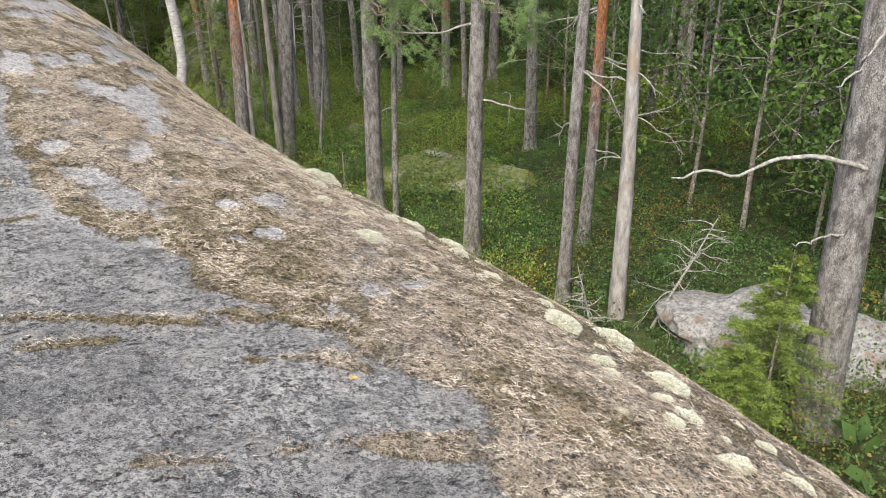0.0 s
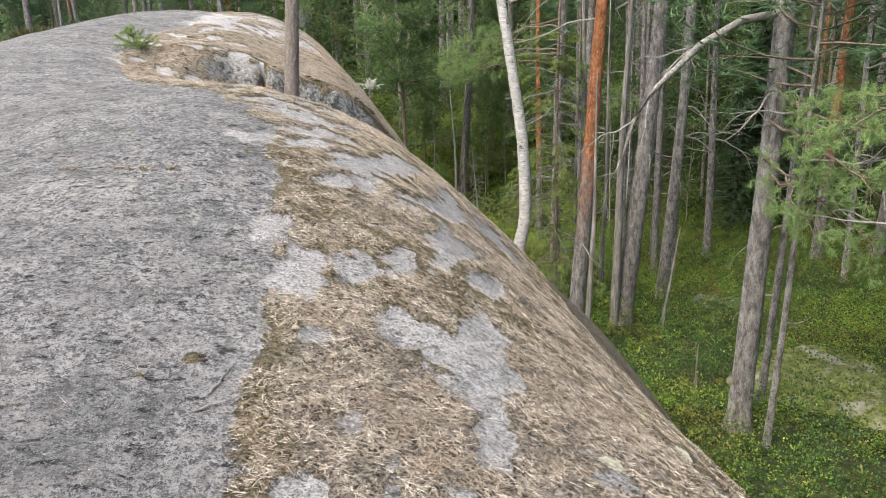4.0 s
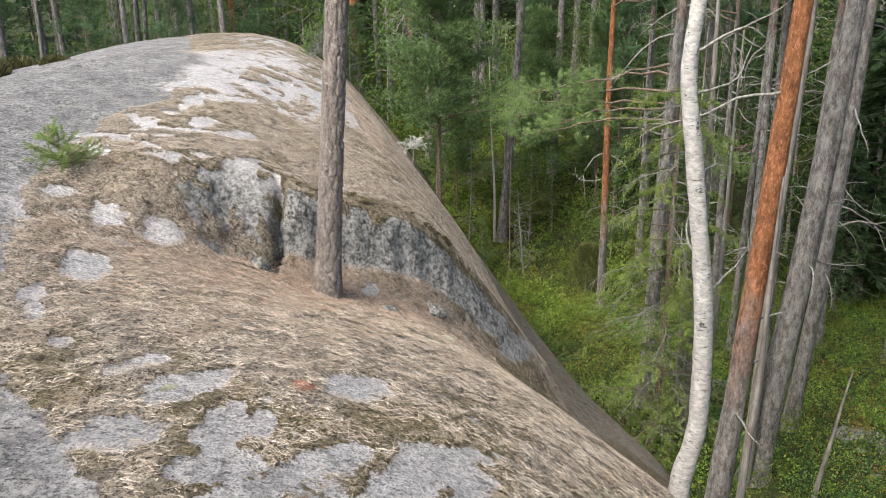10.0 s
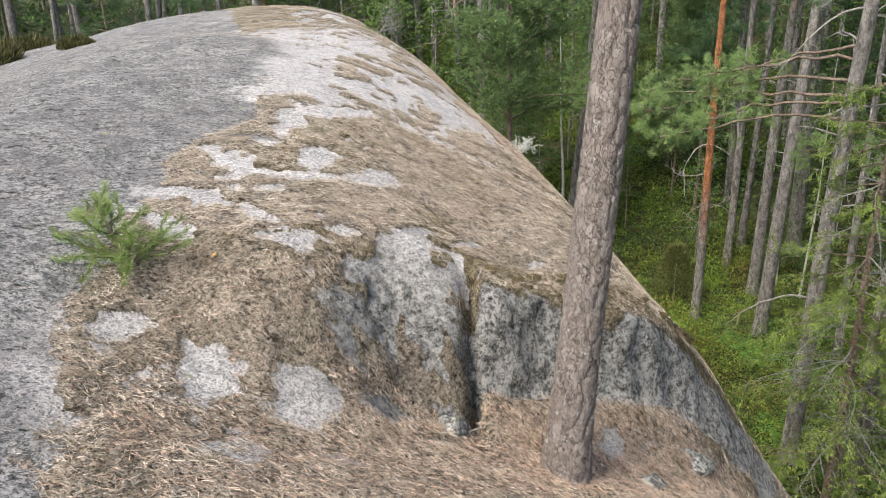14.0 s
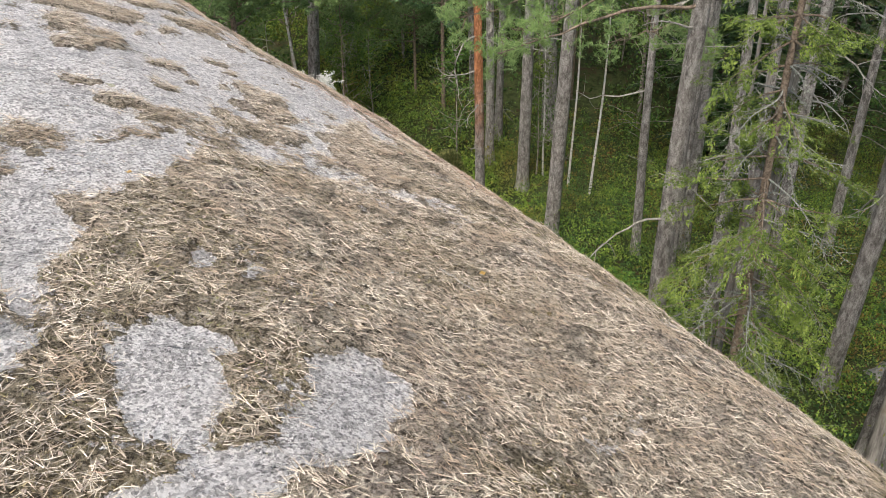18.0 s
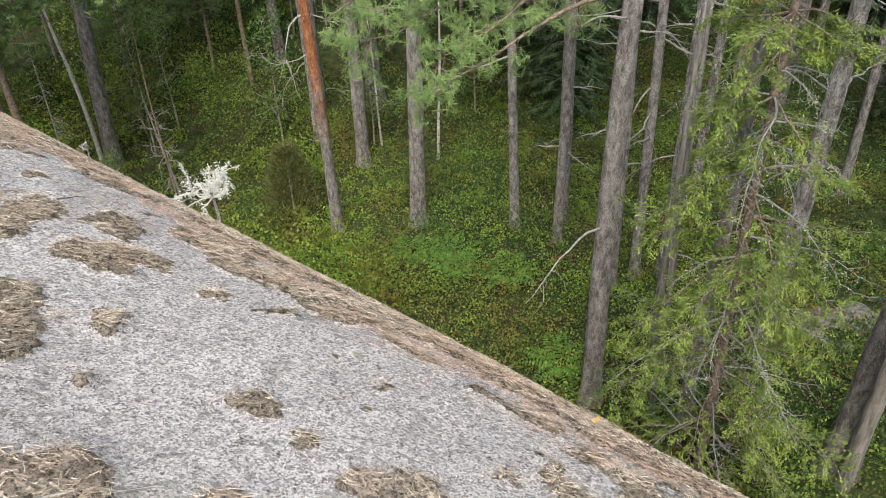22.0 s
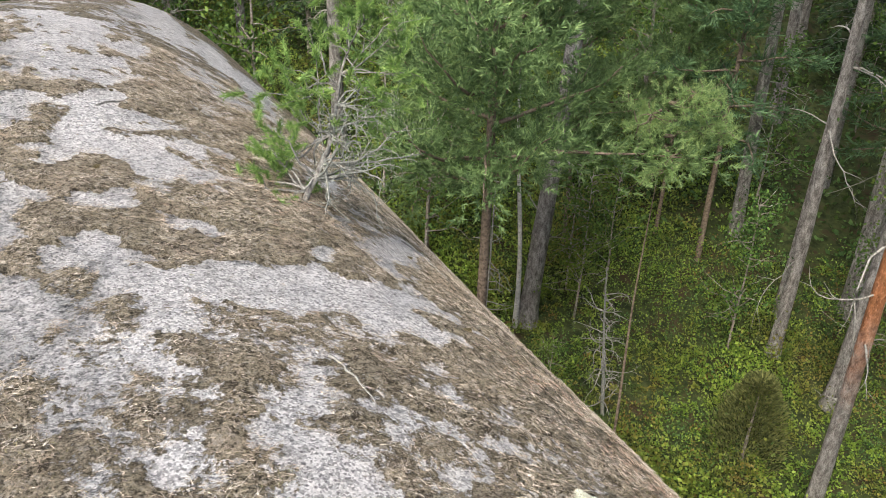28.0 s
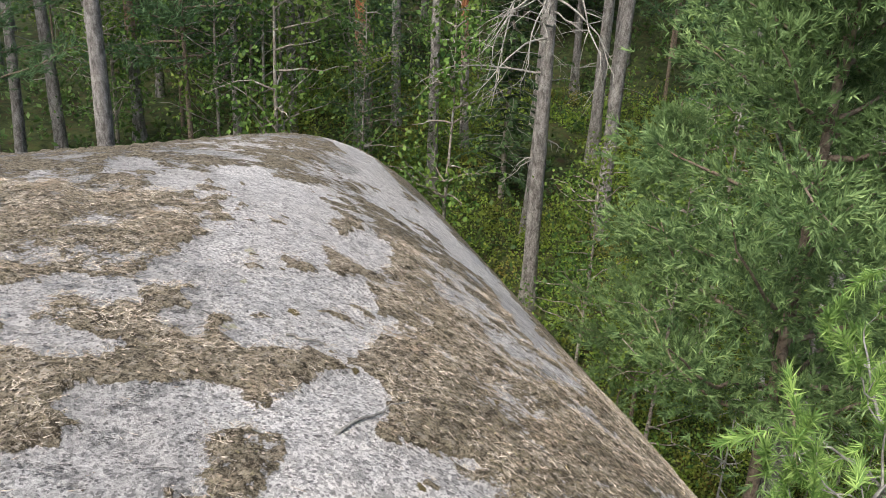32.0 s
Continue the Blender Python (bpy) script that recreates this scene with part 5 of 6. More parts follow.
def forest():
    r = np.random.default_rng(11)
    placed = [(-4, 20), (-7, 27), (-12.6, 30.7), (-16.8, 34.3), (-21.8, 37.8)]
    count = 0
    while count < 520:
        if count < 390:
            x, y = r.uniform(-42, 22), r.uniform(24, 62)
        else:
            x, y = r.uniform(-75, 45), r.uniform(-5, 85)
        u, v = to_uv(np.array(x), np.array(y))
        if -9 < u < 38 and -20 < v < 8.5:
            continue
        near = -13 < x < 4 and 8 < y < 30
        if near or (v > 0 and u < -4) or min((x - a) ** 2 + (y - b) ** 2 for a, b in placed) < 2.2:
            continue
        if v < 0 and -20 < v and u < 20:
            continue
        placed.append((x, y))
        count += 1
        q = r.random()
        if q < 0.4:
            pine(x, y, r.uniform(0.16, 0.32), (r.normal() * 1.5, r.normal() * 1.5), (BARK_A, BARK_B, BARK_C, BARK_A, BARK_C)[r.integers(5)], r.uniform(11, 17), 2, 200 + count, sides=8, rings=14)
        elif q < 0.54:
            far_spruce(x, y, r.uniform(0.5, 1.2), count, r.uniform(0, 360))
        elif q < 0.74:
            bushy_pine(x, y, r.uniform(0.6, 1.2), count % 3, r.uniform(0, 360))
        else:
            broad_tree(x, y, r.uniform(0.5, 1.2), count, r.uniform(0, 360))


forest()


def side_wood():
    """The close wood to the east of the valley, extended out of view to block stray light."""
    r = np.random.default_rng(12)
    done = []
    while len(done) < 75:
        x, y = r.uniform(6.5, 30), r.uniform(2, 34)
        if min([(x - a) ** 2 + (y - b) ** 2 for a, b in done], default=9) < 2.0:
            continue
        done.append((x, y))
        k = len(done)
        if k % 3 == 0:
            pine(x, y, r.uniform(0.16, 0.3), (r.normal(), r.normal()), (BARK_A, BARK_C)[k % 2], r.uniform(11, 16), 1, 700 + k, sides=8, rings=14)
        elif k % 3 == 1:
            far_spruce(x, y, r.uniform(0.7, 1.3), k, r.uniform(0, 360))
        else:
            broad_tree(x, y, r.uniform(0.8, 1.3), k, r.uniform(0, 360))


side_wood()
# young trees that crowd the valley's edge
for k, (x, y, size) in enumerate(((-13.2, 27.2, 1.25), (-12.0, 32.6, 0.95), (-10.2, 33.2, 0.9), (-14.5, 31.5, 0.8), (-2.5, 31.5, 0.9), (2.8, 24.5, 0.9), (4.5, 20.5, 0.8))):
    bushy_pine(x, y, size, 3 + k % 2, 71 * k, slim=0.95 if k == 0 else 0.85)
for k, (x, y, size) in enumerate(((3.2, 16.5, 0.9), (4.4, 14.2, 1.0), (3.6, 18.6, 0.8), (5.6, 11.5, 0.9), (2.9, 21.0, 0.8), (-14.2, 29.2, 0.6), (-11.9, 31.6, 0.6), (-15.6, 33.0, 0.7), (-10.6, 34.6, 0.9), (5.2, 17.2, 1.0), (-20.6, 35.2, 0.75), (-23.6, 34.6, 0.8), (-4.4, 31.2, 0.7), (0.9, 29.5, 0.8), (-13.6, 33.8, 0.8), (-12.2, 28.0, 0.35), (5.2, 10.2, 0.8), (6.4, 12.0, 1.1), (6.6, 9.4, 0.8), (7.6, 14.0, 1.2), (4.9, 12.7, 0.9), (8.2, 11.0, 1.2), (7.0, 16.2, 1.1), (9.2, 13.2, 1.2))):
    broad_tree(x, y, size, k, 53 * k)
for k, (x, y, size) in enumerate(((-2.8, 29.5, 0.6), (-18.2, 37.2, 0.7), (3.5, 26.0, 0.8), (-22.9, 40.5, 0.9))):
    far_spruce(x, y, size, k, 37 * k)


# ---- undergrowth ----
def shrubs(name, plants, per, box, size, leaf, mat, label, seed, keep):
    """Low leafy plants: domes of leaves on the forest floor."""
    r = np.random.default_rng(seed)
    x, y = r.uniform(box[0], box[1], plants), r.uniform(box[2], box[3], plants)
    z = floor_z(x, y)
    u, v = to_uv(x, y)
    ok = keep(x, y, r) & (~((u > -7) & (u < 37) & (v > -18) & (v < 8.6)) | (rock_base(u, v) < z + 0.1))
    x, y, z = x[ok], y[ok], z[ok]
    tall = size * (0.2 + 4.2 * fbm(x * 0.8, y * 0.8, 70 + seed % 2, 3) ** 3) * (0.35 + 1.3 * r.random(len(x)) ** 2)
    d = r.normal(size=(len(x), per, 3))
    d /= np.linalg.norm(d, axis=2, keepdims=True)
    d[..., 2] = np.abs(d[..., 2])
    shell = 0.75 + 0.3 * r.random((len(x), per, 1))
    at = np.stack([x, y, z], 1)[:, None] + d * shell * np.stack([tall * 0.75, tall * 0.75, tall], 1)[:, None]
    way = d + r.normal(size=d.shape) * 0.6 + np.array([0, 0, -0.1])
    at, way = at.reshape(-1, 3), way.reshape(-1, 3)
    k = leaf * (0.6 + 0.8 * r.random(len(at)))
    ob = sheet(name, *leaves(at, way, k, k * 0.62, r, 0.5), mat, smooth=False)
    return tagged(ob, label, "undergrowth", kind="stuff")


def in_valley(x, y):
    return (x > -15) & (x < 7) & (y > 3) & (y < 33) & (to_uv(x, y)[1] > 2)


# beyond x 1.2 dark leaves replace light ones, painting in the wood's shade
shrubs("bilberry_shrubs", 19000, 42, (-15, 7, 3, 33), 0.46, 0.04, BILBERRY, "low light green bilberry shrubs covering the forest floor", 70,
       lambda x, y, r: in_valley(x, y) & ~((x > 1.2) & (y < 18)) & (fbm(x * 0.35, y * 0.35, 401, 3) + 0.25 * r.random(len(x)) > 0.5))
shrubs("lingonberry_and_shade_shrubs", 18000, 36, (-15, 7, 3, 33), 0.4, 0.04, BILBERRY_DARK, "dark green lingonberry shrubs on the forest floor, spread east in place of shade", 73,
       lambda x, y, r: in_valley(x, y) & (((x > 1.2) & (y < 18)) | (fbm(x * 0.35, y * 0.35, 401, 3) - 0.25 * r.random(len(x)) < 0.5)))
shrubs("rusty_shrubs", 6500, 30, (-15, 7, 3, 33), 0.36, 0.045, RUSTY, "yellow and rust-tinted shrubs among the green ones", 74,
       lambda x, y, r: in_valley(x, y) & (fbm(x * 0.5, y * 0.5, 411, 3) + 0.2 * r.random(len(x)) > 0.58))
# the darker leaf colour stands for deeper forest shade further off
shrubs("valley_undergrowth", 16000, 12, (-32, 16, 6, 58), 0.6, 0.12, BILBERRY_DARK, "green bilberry and heather undergrowth between the trees", 72, lambda x, y, r: ~in_valley(x, y))
shrubs("heath_undergrowth", 14000, 28, (-26, -8, 24, 42), 0.5, 0.06, BILBERRY, "taller bilberry and young leafy shrubs below the far end of the rock", 75,
       lambda x, y, r: (to_uv(x, y)[1] > 1) & (fbm(x * 0.5, y * 0.5, 431, 3) + 0.2 * r.random(len(x)) > 0.52))
shrubs("far_undergrowth", 9000, 10, (-70, 45, 2, 85), 0.7, 0.22, BILBERRY_DARK, "green undergrowth of the forest further off", 71,
       lambda x, y, r: ~((x > -32) & (x < 16) & (y > 6) & (y < 58)))


# ---- litter on the rock ----
def rock_litter(name, n, length, width, mat, label, seed, lift, upright, want, pairs=False, flat=False, area=(-0.5, 28.5, -2.4, 3.3)):
    r = np.random.default_rng(seed)
    u, v = r.uniform(area[0], area[1], n), r.uniform(area[2], area[3], n)
    c, p, d, _ = rock_cover(u, v)
    ok = want(u, v, c, d, r.random(n)) & (rock_face(u, v) < 0.4)
    u, v, c = u[ok], v[ok], c[ok]
    x, y = to_xy(u, v)
    at = np.stack([x, y, rock_z(u, v, c) + lift * (1 + 1.5 * r.random(len(u)))], 1)
    slope_u, slope_v = (rock_base(u + 0.06, v) - rock_base(u - 0.06, v)) / 0.12, (rock_base(u, v + 0.06) - rock_base(u, v - 0.06)) / 0.12
    ang = r.random(len(u)) * 6.28
    fine = np.interp(u, (15, 17, 22, 23), (1, 1, 0.95, 0.65))
    size, width = length * (0.5 + 0.8 * r.random(len(u))) * fine, width * fine
    up = upright * r.random(len(u)) - 0.05
    if pairs:
        at, size, width, up, slope_u, slope_v = (np.concatenate([q, q]) for q in (at, size, width, up, slope_u, slope_v))
        ang = np.concatenate([ang, ang + r.normal(size=len(u)) * 0.5])
    way = np.stack([np.cos(ang), np.sin(ang), up], 1)
    way[:, 2] += (way[:, 0] * AX[0] + way[:, 1] * AX[1]) * slope_u + (way[:, 0] * AY[0] + way[:, 1] * AY[1]) * slope_v
    made = leaves(at, way, size, size * 0.7, r, 0.8) if flat else blades(at, way, size, width, r)
    return tagged(sheet(name, *made, mat, smooth=False), label, "litter", kind="stuff")


rock_litter("pine_needle_litter", 1350000, 0.04, 0.002, STRAW, "dry tan pine needles scattered over the rock", 80, 0.005, 0.55,
            lambda u, v, c, d, q: ((c > 0.42) & (q > 0.5 * (c < 0.55) + 0.3 * d - 0.2 * (u > 15.5) + 0.5 * (v > 2.4) + 3.6 * (fbm(u * 12, v * 12, 91, 3) - 0.44))) | (q < 0.012), pairs=True)
rock_litter("dry_moss", 620000, 0.017, 0.0035, DRYMOSS, "brown dry moss cushions on the granite", 81, 0.0, 1.2, lambda u, v, c, d, q: (c > 0.5) & (q < 0.12 + 0.75 * d))
rock_litter("bark_flakes", 330000, 0.013, 0.01, FLAKES, "crumbled bark flakes and dead leaves on the needles", 82, 0.004, 0.9,
            lambda u, v, c, d, q: (c > 0.42) & (q < np.interp(v, (0.5, 1.4, 2.4), (0.3, 0.6, 1.0)) * np.where(u < 9, 1, 0.75)), flat=True)
rock_litter("reddish_needles", 200000, 0.036, 0.0024, REDDISH, "rust-brown fresh needles at the foot of the step", 83, 0.008, 0.45,
            lambda u, v, c, d, q: (c > 0.4) & (q < 0.8 * np.exp(-((u - 14.35 - 0.3 * np.clip(v - 0.6, 0, 9)) / 0.35) ** 2 - ((v - 1.1) / 0.9) ** 2) + 0.3 * np.exp(-((u - 13.6) / 1.1) ** 2 - ((v + 0.1) / 1.1) ** 2)), pairs=True, area=(11.5, 16.5, -1.8, 2.8))
rock_litter("reddish_needles", 90000, 0.032, 0.0022, REDDISH, "rust-brown needles washed along the brink of the pale rock", 84, 0.006, 0.4,
            lambda u, v, c, d, q: q < 0.5 * np.exp(-((v - 1.62) / 0.16) ** 2) * (fbm(u * 3, v * 6, 88, 3) > 0.45), pairs=True, area=(17.6, 24.5, 1.2, 2.1))
rock_litter("reddish_needles", 5000, 0.034, 0.0022, REDDISH, "rust-red needles under the dwarf pine", 85, 0.006, 0.4,
            lambda u, v, c, d, q: q < np.exp(-((u - 25.7) / 0.25) ** 2 - ((v - 1.0) / 0.25) ** 2), pairs=True, area=(25.1, 26.3, 0.4, 1.6))


# ---- single things on and below the rock ----
def pine_brush(r, at, ways, mat, needles, length, name, parent, width=0.0022, spread=0.75):
    return tagged(sheet(name, *tufts(np.asarray(at), np.asarray(ways), r, needles, length, width, spread), mat, parent, False), kind="stuff")


def lichen_rags(r, pts, n, size):
    """Shreds of lichen that hang on twigs."""
    k = r.integers(0, len(pts), n)
    at = np.asarray(pts)[k] + r.normal(size=(n, 3)) * size * 0.25
    return leaves(at, r.normal(size=(n, 3)) + np.array([0, 0, -0.5]), size * (0.4 + r.random(n)), size * 0.3, r)


def edge_pine():
    """The gnarled little pine on the brink: tiers of short green brushes above, lichen-grey boughs below."""
    r = np.random.default_rng(21)
    tree = tagged(new("dwarf_pine"), "gnarled dwarf pine with grey lichen-hung branches on the brink", "tree")
    x, y = -13.7, 21.75
    tree.location = (x, y, float(land_z(x, y)[0]) - 0.03)
    p, rad = limb((0, 0, 0), (0.1, 0.36, 0.92), 0.82, 0.016, r, 0.04, 12, 0.13)
    sheet("trunk", *tube(p, rad, 8, 0.25, 3), GNARL, tree)
    side, deep = np.array([0.97, 0.24, 0]), np.array([-0.24, 0.97, 0])
    rags = []
    # tier: height on the stem, side, length, rise, number, green
    for h, sg, ln, rise, count, green in ((1, -1, 0.42, 0.3, 4, True), (2, -0.6, 0.36, 0.3, 2, True), (2, 1, 0.5, 0.02, 8, False), (3, 0.8, 0.58, 0.05, 6, False), (5, -1, 0.5, 0.05, 5, True),
                                          (5, 0.4, 0.4, 0.15, 7, False), (7, 0.9, 0.38, 0.2, 6, False), (8, -0.9, 0.46, 0.2, 5, True), (9, 1, 0.56, 0.12, 5, True), (10, 0.3, 0.36, 0.4, 4, True), (12, 0.2, 0.2, 0.8, 4, True)):
        for _ in range(count):
            way = side * sg + deep * r.normal() * 0.6 + np.array([0, 0, rise + 0.12 * r.normal()])
            q, rq = limb(p[h], way, ln * (0.6 + 0.4 * r.random()), 0.0075 - 0.0003 * h, r, 0.035 if green else -0.01, 9, 0.3 if green else 0.42)
            bits, tips = [tube(q, rq, 5)], [q]
            for _ in range(4 if green else 8):
                k = r.integers(3, 10)
                w, rw = limb(q[k], (q[k] - q[k - 1]) / np.linalg.norm(q[k] - q[k - 1]) + r.normal(size=3) * 0.8, 0.06 + 0.13 * r.random(), rq[k] * 0.7, r, 0.05 if green else 0.0, 6, 0.4)
                bits.append(tube(w, rw, 4)), tips.append(w)
            bough_ = sheet("branch", *joined(bits), GNARL if green else LICHEN_TWIG, tree, label="grey lichen-crusted branch")
            at, ways = [], []
            for w in tips:
                if green:
                    d = w[-1] - w[-2]
                    d = d / np.linalg.norm(d) + np.array([0, 0, 0.2])
                    for e in (0.0, 0.025, 0.05):
                        at.append(w[-1] - d * e), ways.append(d)
                else:
                    rags.append(w[2:])
            if green:
                pine_brush(r, at, ways, NEEDLE_YOUNG, 60, 0.034, "needles", bough_, 0.004, 1.1)
    pts = np.concatenate(rags)
    tagged(sheet("beard_lichen", *lichen_rags(r, pts, 1500, 0.01), BEARD, tree, False), "pale grey beard lichen", kind="stuff")


def sapling():
    r = np.random.default_rng(5)
    tree = tagged(new("pine_sapling"), "small green pine sapling growing from the needle litter", "sapling")
    x, y = -9.24, 11.46
    tree.location = (x, y, float(land_z(x, y)[0]) - 0.02)
    p, rad = limb((0, 0, 0), (-0.42, -0.1, 1), 0.36, 0.012, r, 0.03, 8, 0.18)
    sheet("trunk", *tube(p, rad, 7), LIVE_TWIG, tree)
    for k in range(34):
        i = int(1 + 7 * r.random() ** 1.5)
        ang = k * 2.4
        q, rq = limb(p[i], (math.cos(ang), math.sin(ang), 0.25), 0.3 * (1.2 - i / 9.5), 0.004, r, 0.05, 6, 0.25)
        twig = sheet("branch", *tube(q, rq, 5), LIVE_TWIG, tree)
        at, ways = [], []
        for j in (2, 3, 4, 5, 6):
            at.append(q[j]), ways.append(q[j] - q[j - 1] + np.array([0, 0, 0.02]))
        ways = [w / np.linalg.norm(w) for w in ways]
        pine_brush(r, at, ways, NEEDLE_SAPLING, 46, 0.04, "needles", twig, 0.0028, 1.05)
    at, ways = [], []
    for j in (6, 7, 8):
        at.append(p[j]), ways.append((0, 0, 1.0))
    ways = [np.asarray(w) / np.linalg.norm(w) for w in ways]
    pine_brush(r, at, ways, NEEDLE_SAPLING, 60, 0.045, "needles", tree, 0.0028, 1.1)


def lichen_bush():
    r = np.random.default_rng(6)
    bush = tagged(new("dead_shrub"), "dead shrub coated in white lichen below the brink", "shrub")
    x, y = -10.33, 19.5
    bush.location = (-10.27, 19.56, -0.29)
    bush.scale = (0.82, 0.82, 0.82)
    pts = []
    for k in range(14):
        ang = k * 2.4 + 0.5 * r.normal()
        q, rq = limb((0, 0, -0.25), (math.cos(ang) * 0.9, math.sin(ang) * 0.9, 0.2 + 0.9 * r.random()), 0.22 + 0.38 * r.random() ** 0.8, 0.008, r, -0.02, 8, 0.42)
        bits = [tube(q, rq, 5)]
        pts.append(q[3:])
        for _ in range(5):
            j = r.integers(3, 8)
            w, rw = limb(q[j], 0.8 * r.normal(size=3) + (q[j] - q[0]), 0.07 + 0.1 * r.random(), 0.0045, r, 0, 5, 0.4)
            bits.append(tube(w, rw, 4)), pts.append(w)
        sheet("branch", *joined(bits), WHITE_LICHEN, bush)
    tagged(sheet("lichen_coat", *lichen_rags(r, np.concatenate(pts), 3000, 0.028), WHITE_LICHEN, bush, False), "white shaggy lichen", kind="stuff")
    stem = float(land_z(x, y)[0])
    sheet("stem", *tube([(0, 0, -0.2), (0.02, -0.05, min(stem + 0.62, -0.4) * 0.5 - 0.2), (0.0, -0.1, min(stem + 0.6, -0.6))], [0.012, 0.016, 0.02], 6), TWIG, bush)


def near_spruce():
    """The ragged spruce under the brink: yellow-green sprays, grey dead twigs."""
    r = np.random.default_rng(8)
    x, y = -5.8, 19.3
    tree = tagged(new("spruce_tree"), "ragged spruce with yellow-green sprays and grey dead twigs", "tree")
    tree.location = (x, y, float(land_z(x, y)[0]) - 0.05)
    p = trunk_path(9.0, (1.0, 1.5), r, 0.04, 40)
    sheet("trunk", *tube(p, np.linspace(0.06, 0.014, 40), 10, 0.12, 4), LIVE_TWIG, tree)
    for k in range(130):
        h = 0.4 + 5.8 * (k + r.random()) / 130
        ang = r.random() * 6.28
        ln = (1.55 - 0.13 * h) * (0.55 + 0.6 * r.random())
        q, rq = limb(p[int(h / 9.0 * 39)], (math.cos(ang), math.sin(ang), -0.05), ln, 0.013, r, -0.05, 9, 0.1)
        living = r.random() < 0.57
        branch = sheet("branch", *tube(q, rq, 4), LIVE_TWIG if living else LICHEN_TWIG, tree, label="" if living else "bare grey branch")
        dead, at, way, hang = [], [], [], []
        for j in range(2, 10):
            d = (q[j] - q[j - 1]) / np.linalg.norm(q[j] - q[j - 1])
            side = np.cross(d, [0, 0, 1.0])
            for sgn in (-1, 1):
                w, rw = limb(q[j], d * 0.7 + side * sgn * 0.8 + np.array([0, 0, -0.2]) + r.normal(size=3) * 0.18, ln * 0.24 * (0.5 + r.random()), 0.0035, r, -0.03, 4, 0.2)
                dead.append(tube(w, rw, 3))
                if living and j > 2:
                    for n_ in range(1, 5):
                        g = (w[n_] - w[n_ - 1]) / np.linalg.norm(w[n_] - w[n_ - 1])
                        arms = np.linspace(-1, 1, 13)[:, None]
                        at.append(w[n_] + r.normal(size=(13, 3)) * 0.016)
                        way.append(g * 0.8 + np.cross(g, [0, 0, 1.0]) * arms * 0.9 + r.normal(size=(13, 3)) * 0.25)
                else:
                    hang.append(w)
        tagged(sheet("twigwork", *joined(dead), LICHEN_TWIG, branch), kind="stuff")
        if at:
            a, w = np.concatenate(at), np.concatenate(way)
            tagged(sheet("needles", *leaves(a, w, 0.042 * (0.5 + 0.8 * r.random(len(a))), 0.0135, r, 0.8), NEEDLE_SPRUCE, branch, False), kind="stuff")
        if not living:
            tagged(sheet("beard_lichen", *lichen_rags(r, np.concatenate(hang), 70, 0.026), BEARD, branch, False), "grey beard lichen", kind="stuff")


def small_spruce(x, y, height, seed):
    """A young spruce: whorls of sprays with short needles all round."""
    r = np.random.default_rng(seed)
    tree = tagged(new("young_spruce_tree"), "bright green young spruce below the brink", "tree", "young spruces")
    tree.location = (x, y, float(land_z(x, y)[0]) - 0.03)
    sheet("trunk", *tube(trunk_path(height, (0, 0), r, 0.02, 14), np.linspace(0.018, 0.004, 14), 7, 0.1), SPRUCE_BARK, tree)
    wood, at, way = [], [], []
    for k in range(70):
        f = (k + r.random()) / 70
        ang = k * 2.4 + r.random()
        q, rq = limb((0, 0, height * (0.08 + 0.9 * f)), (math.cos(ang), math.sin(ang), 0.35), 0.5 * height ** 0.5 * (1.05 - f) + 0.04, 0.004, r, -0.04, 7, 0.08)
        wood.append(tube(q, rq, 4))
        for j in range(1, 8):
            d = (q[j] - q[j - 1]) / np.linalg.norm(q[j] - q[j - 1])
            side = np.cross(d, [0, 0, 1.0])
            for sgn in (-1, 0, 1):
                s = np.linspace(0, 1, 16)[:, None] * (0.09 if sgn else 0.05) * (1.3 - f)
                g = d * 0.8 + side * sgn * 0.9 - np.array([0, 0, 0.1])
                at.append(q[j] + g * s), way.append(g * 0.8 + r.normal(size=(16, 3)) * 0.8)
    tagged(sheet("branchwork", *joined(wood), LIVE_TWIG, tree), kind="stuff")
    tagged(sheet("needles", *blades(np.concatenate(at), np.concatenate(way), 0.03, 0.009, r), NEEDLE_SPRUCE, tree, False), kind="stuff")


def dead_stem(name, x, y, height, dia, lean, seed, label, branches=10, reach=0.8, mat=None, z=None):
    r = np.random.default_rng(seed)
    tree = tagged(new(name), label, "dead tree")
    tree.location = (x, y, float(land_z(x, y)[0]) - 0.08 if z is None else z)
    p = trunk_path(height, lean, r, 0.04, 30)
    sheet("trunk", *tube(p, dia / 2 * np.linspace(1.0, 0.2, 30), 10, 0.12, seed), mat or DEADWOOD, tree)
    for k in range(branches):
        i = int(29 * (0.15 + 0.8 * r.random()))
        ang = r.random() * 6.28
        bare_branch(tree, dead_branch(r, p[i], (math.cos(ang), math.sin(ang), 0.0), reach * (1.1 - i / 40) * (0.4 + 0.8 * r.random()), 0.01, -0.03, 5), "bare twiggy branch")
    return tree


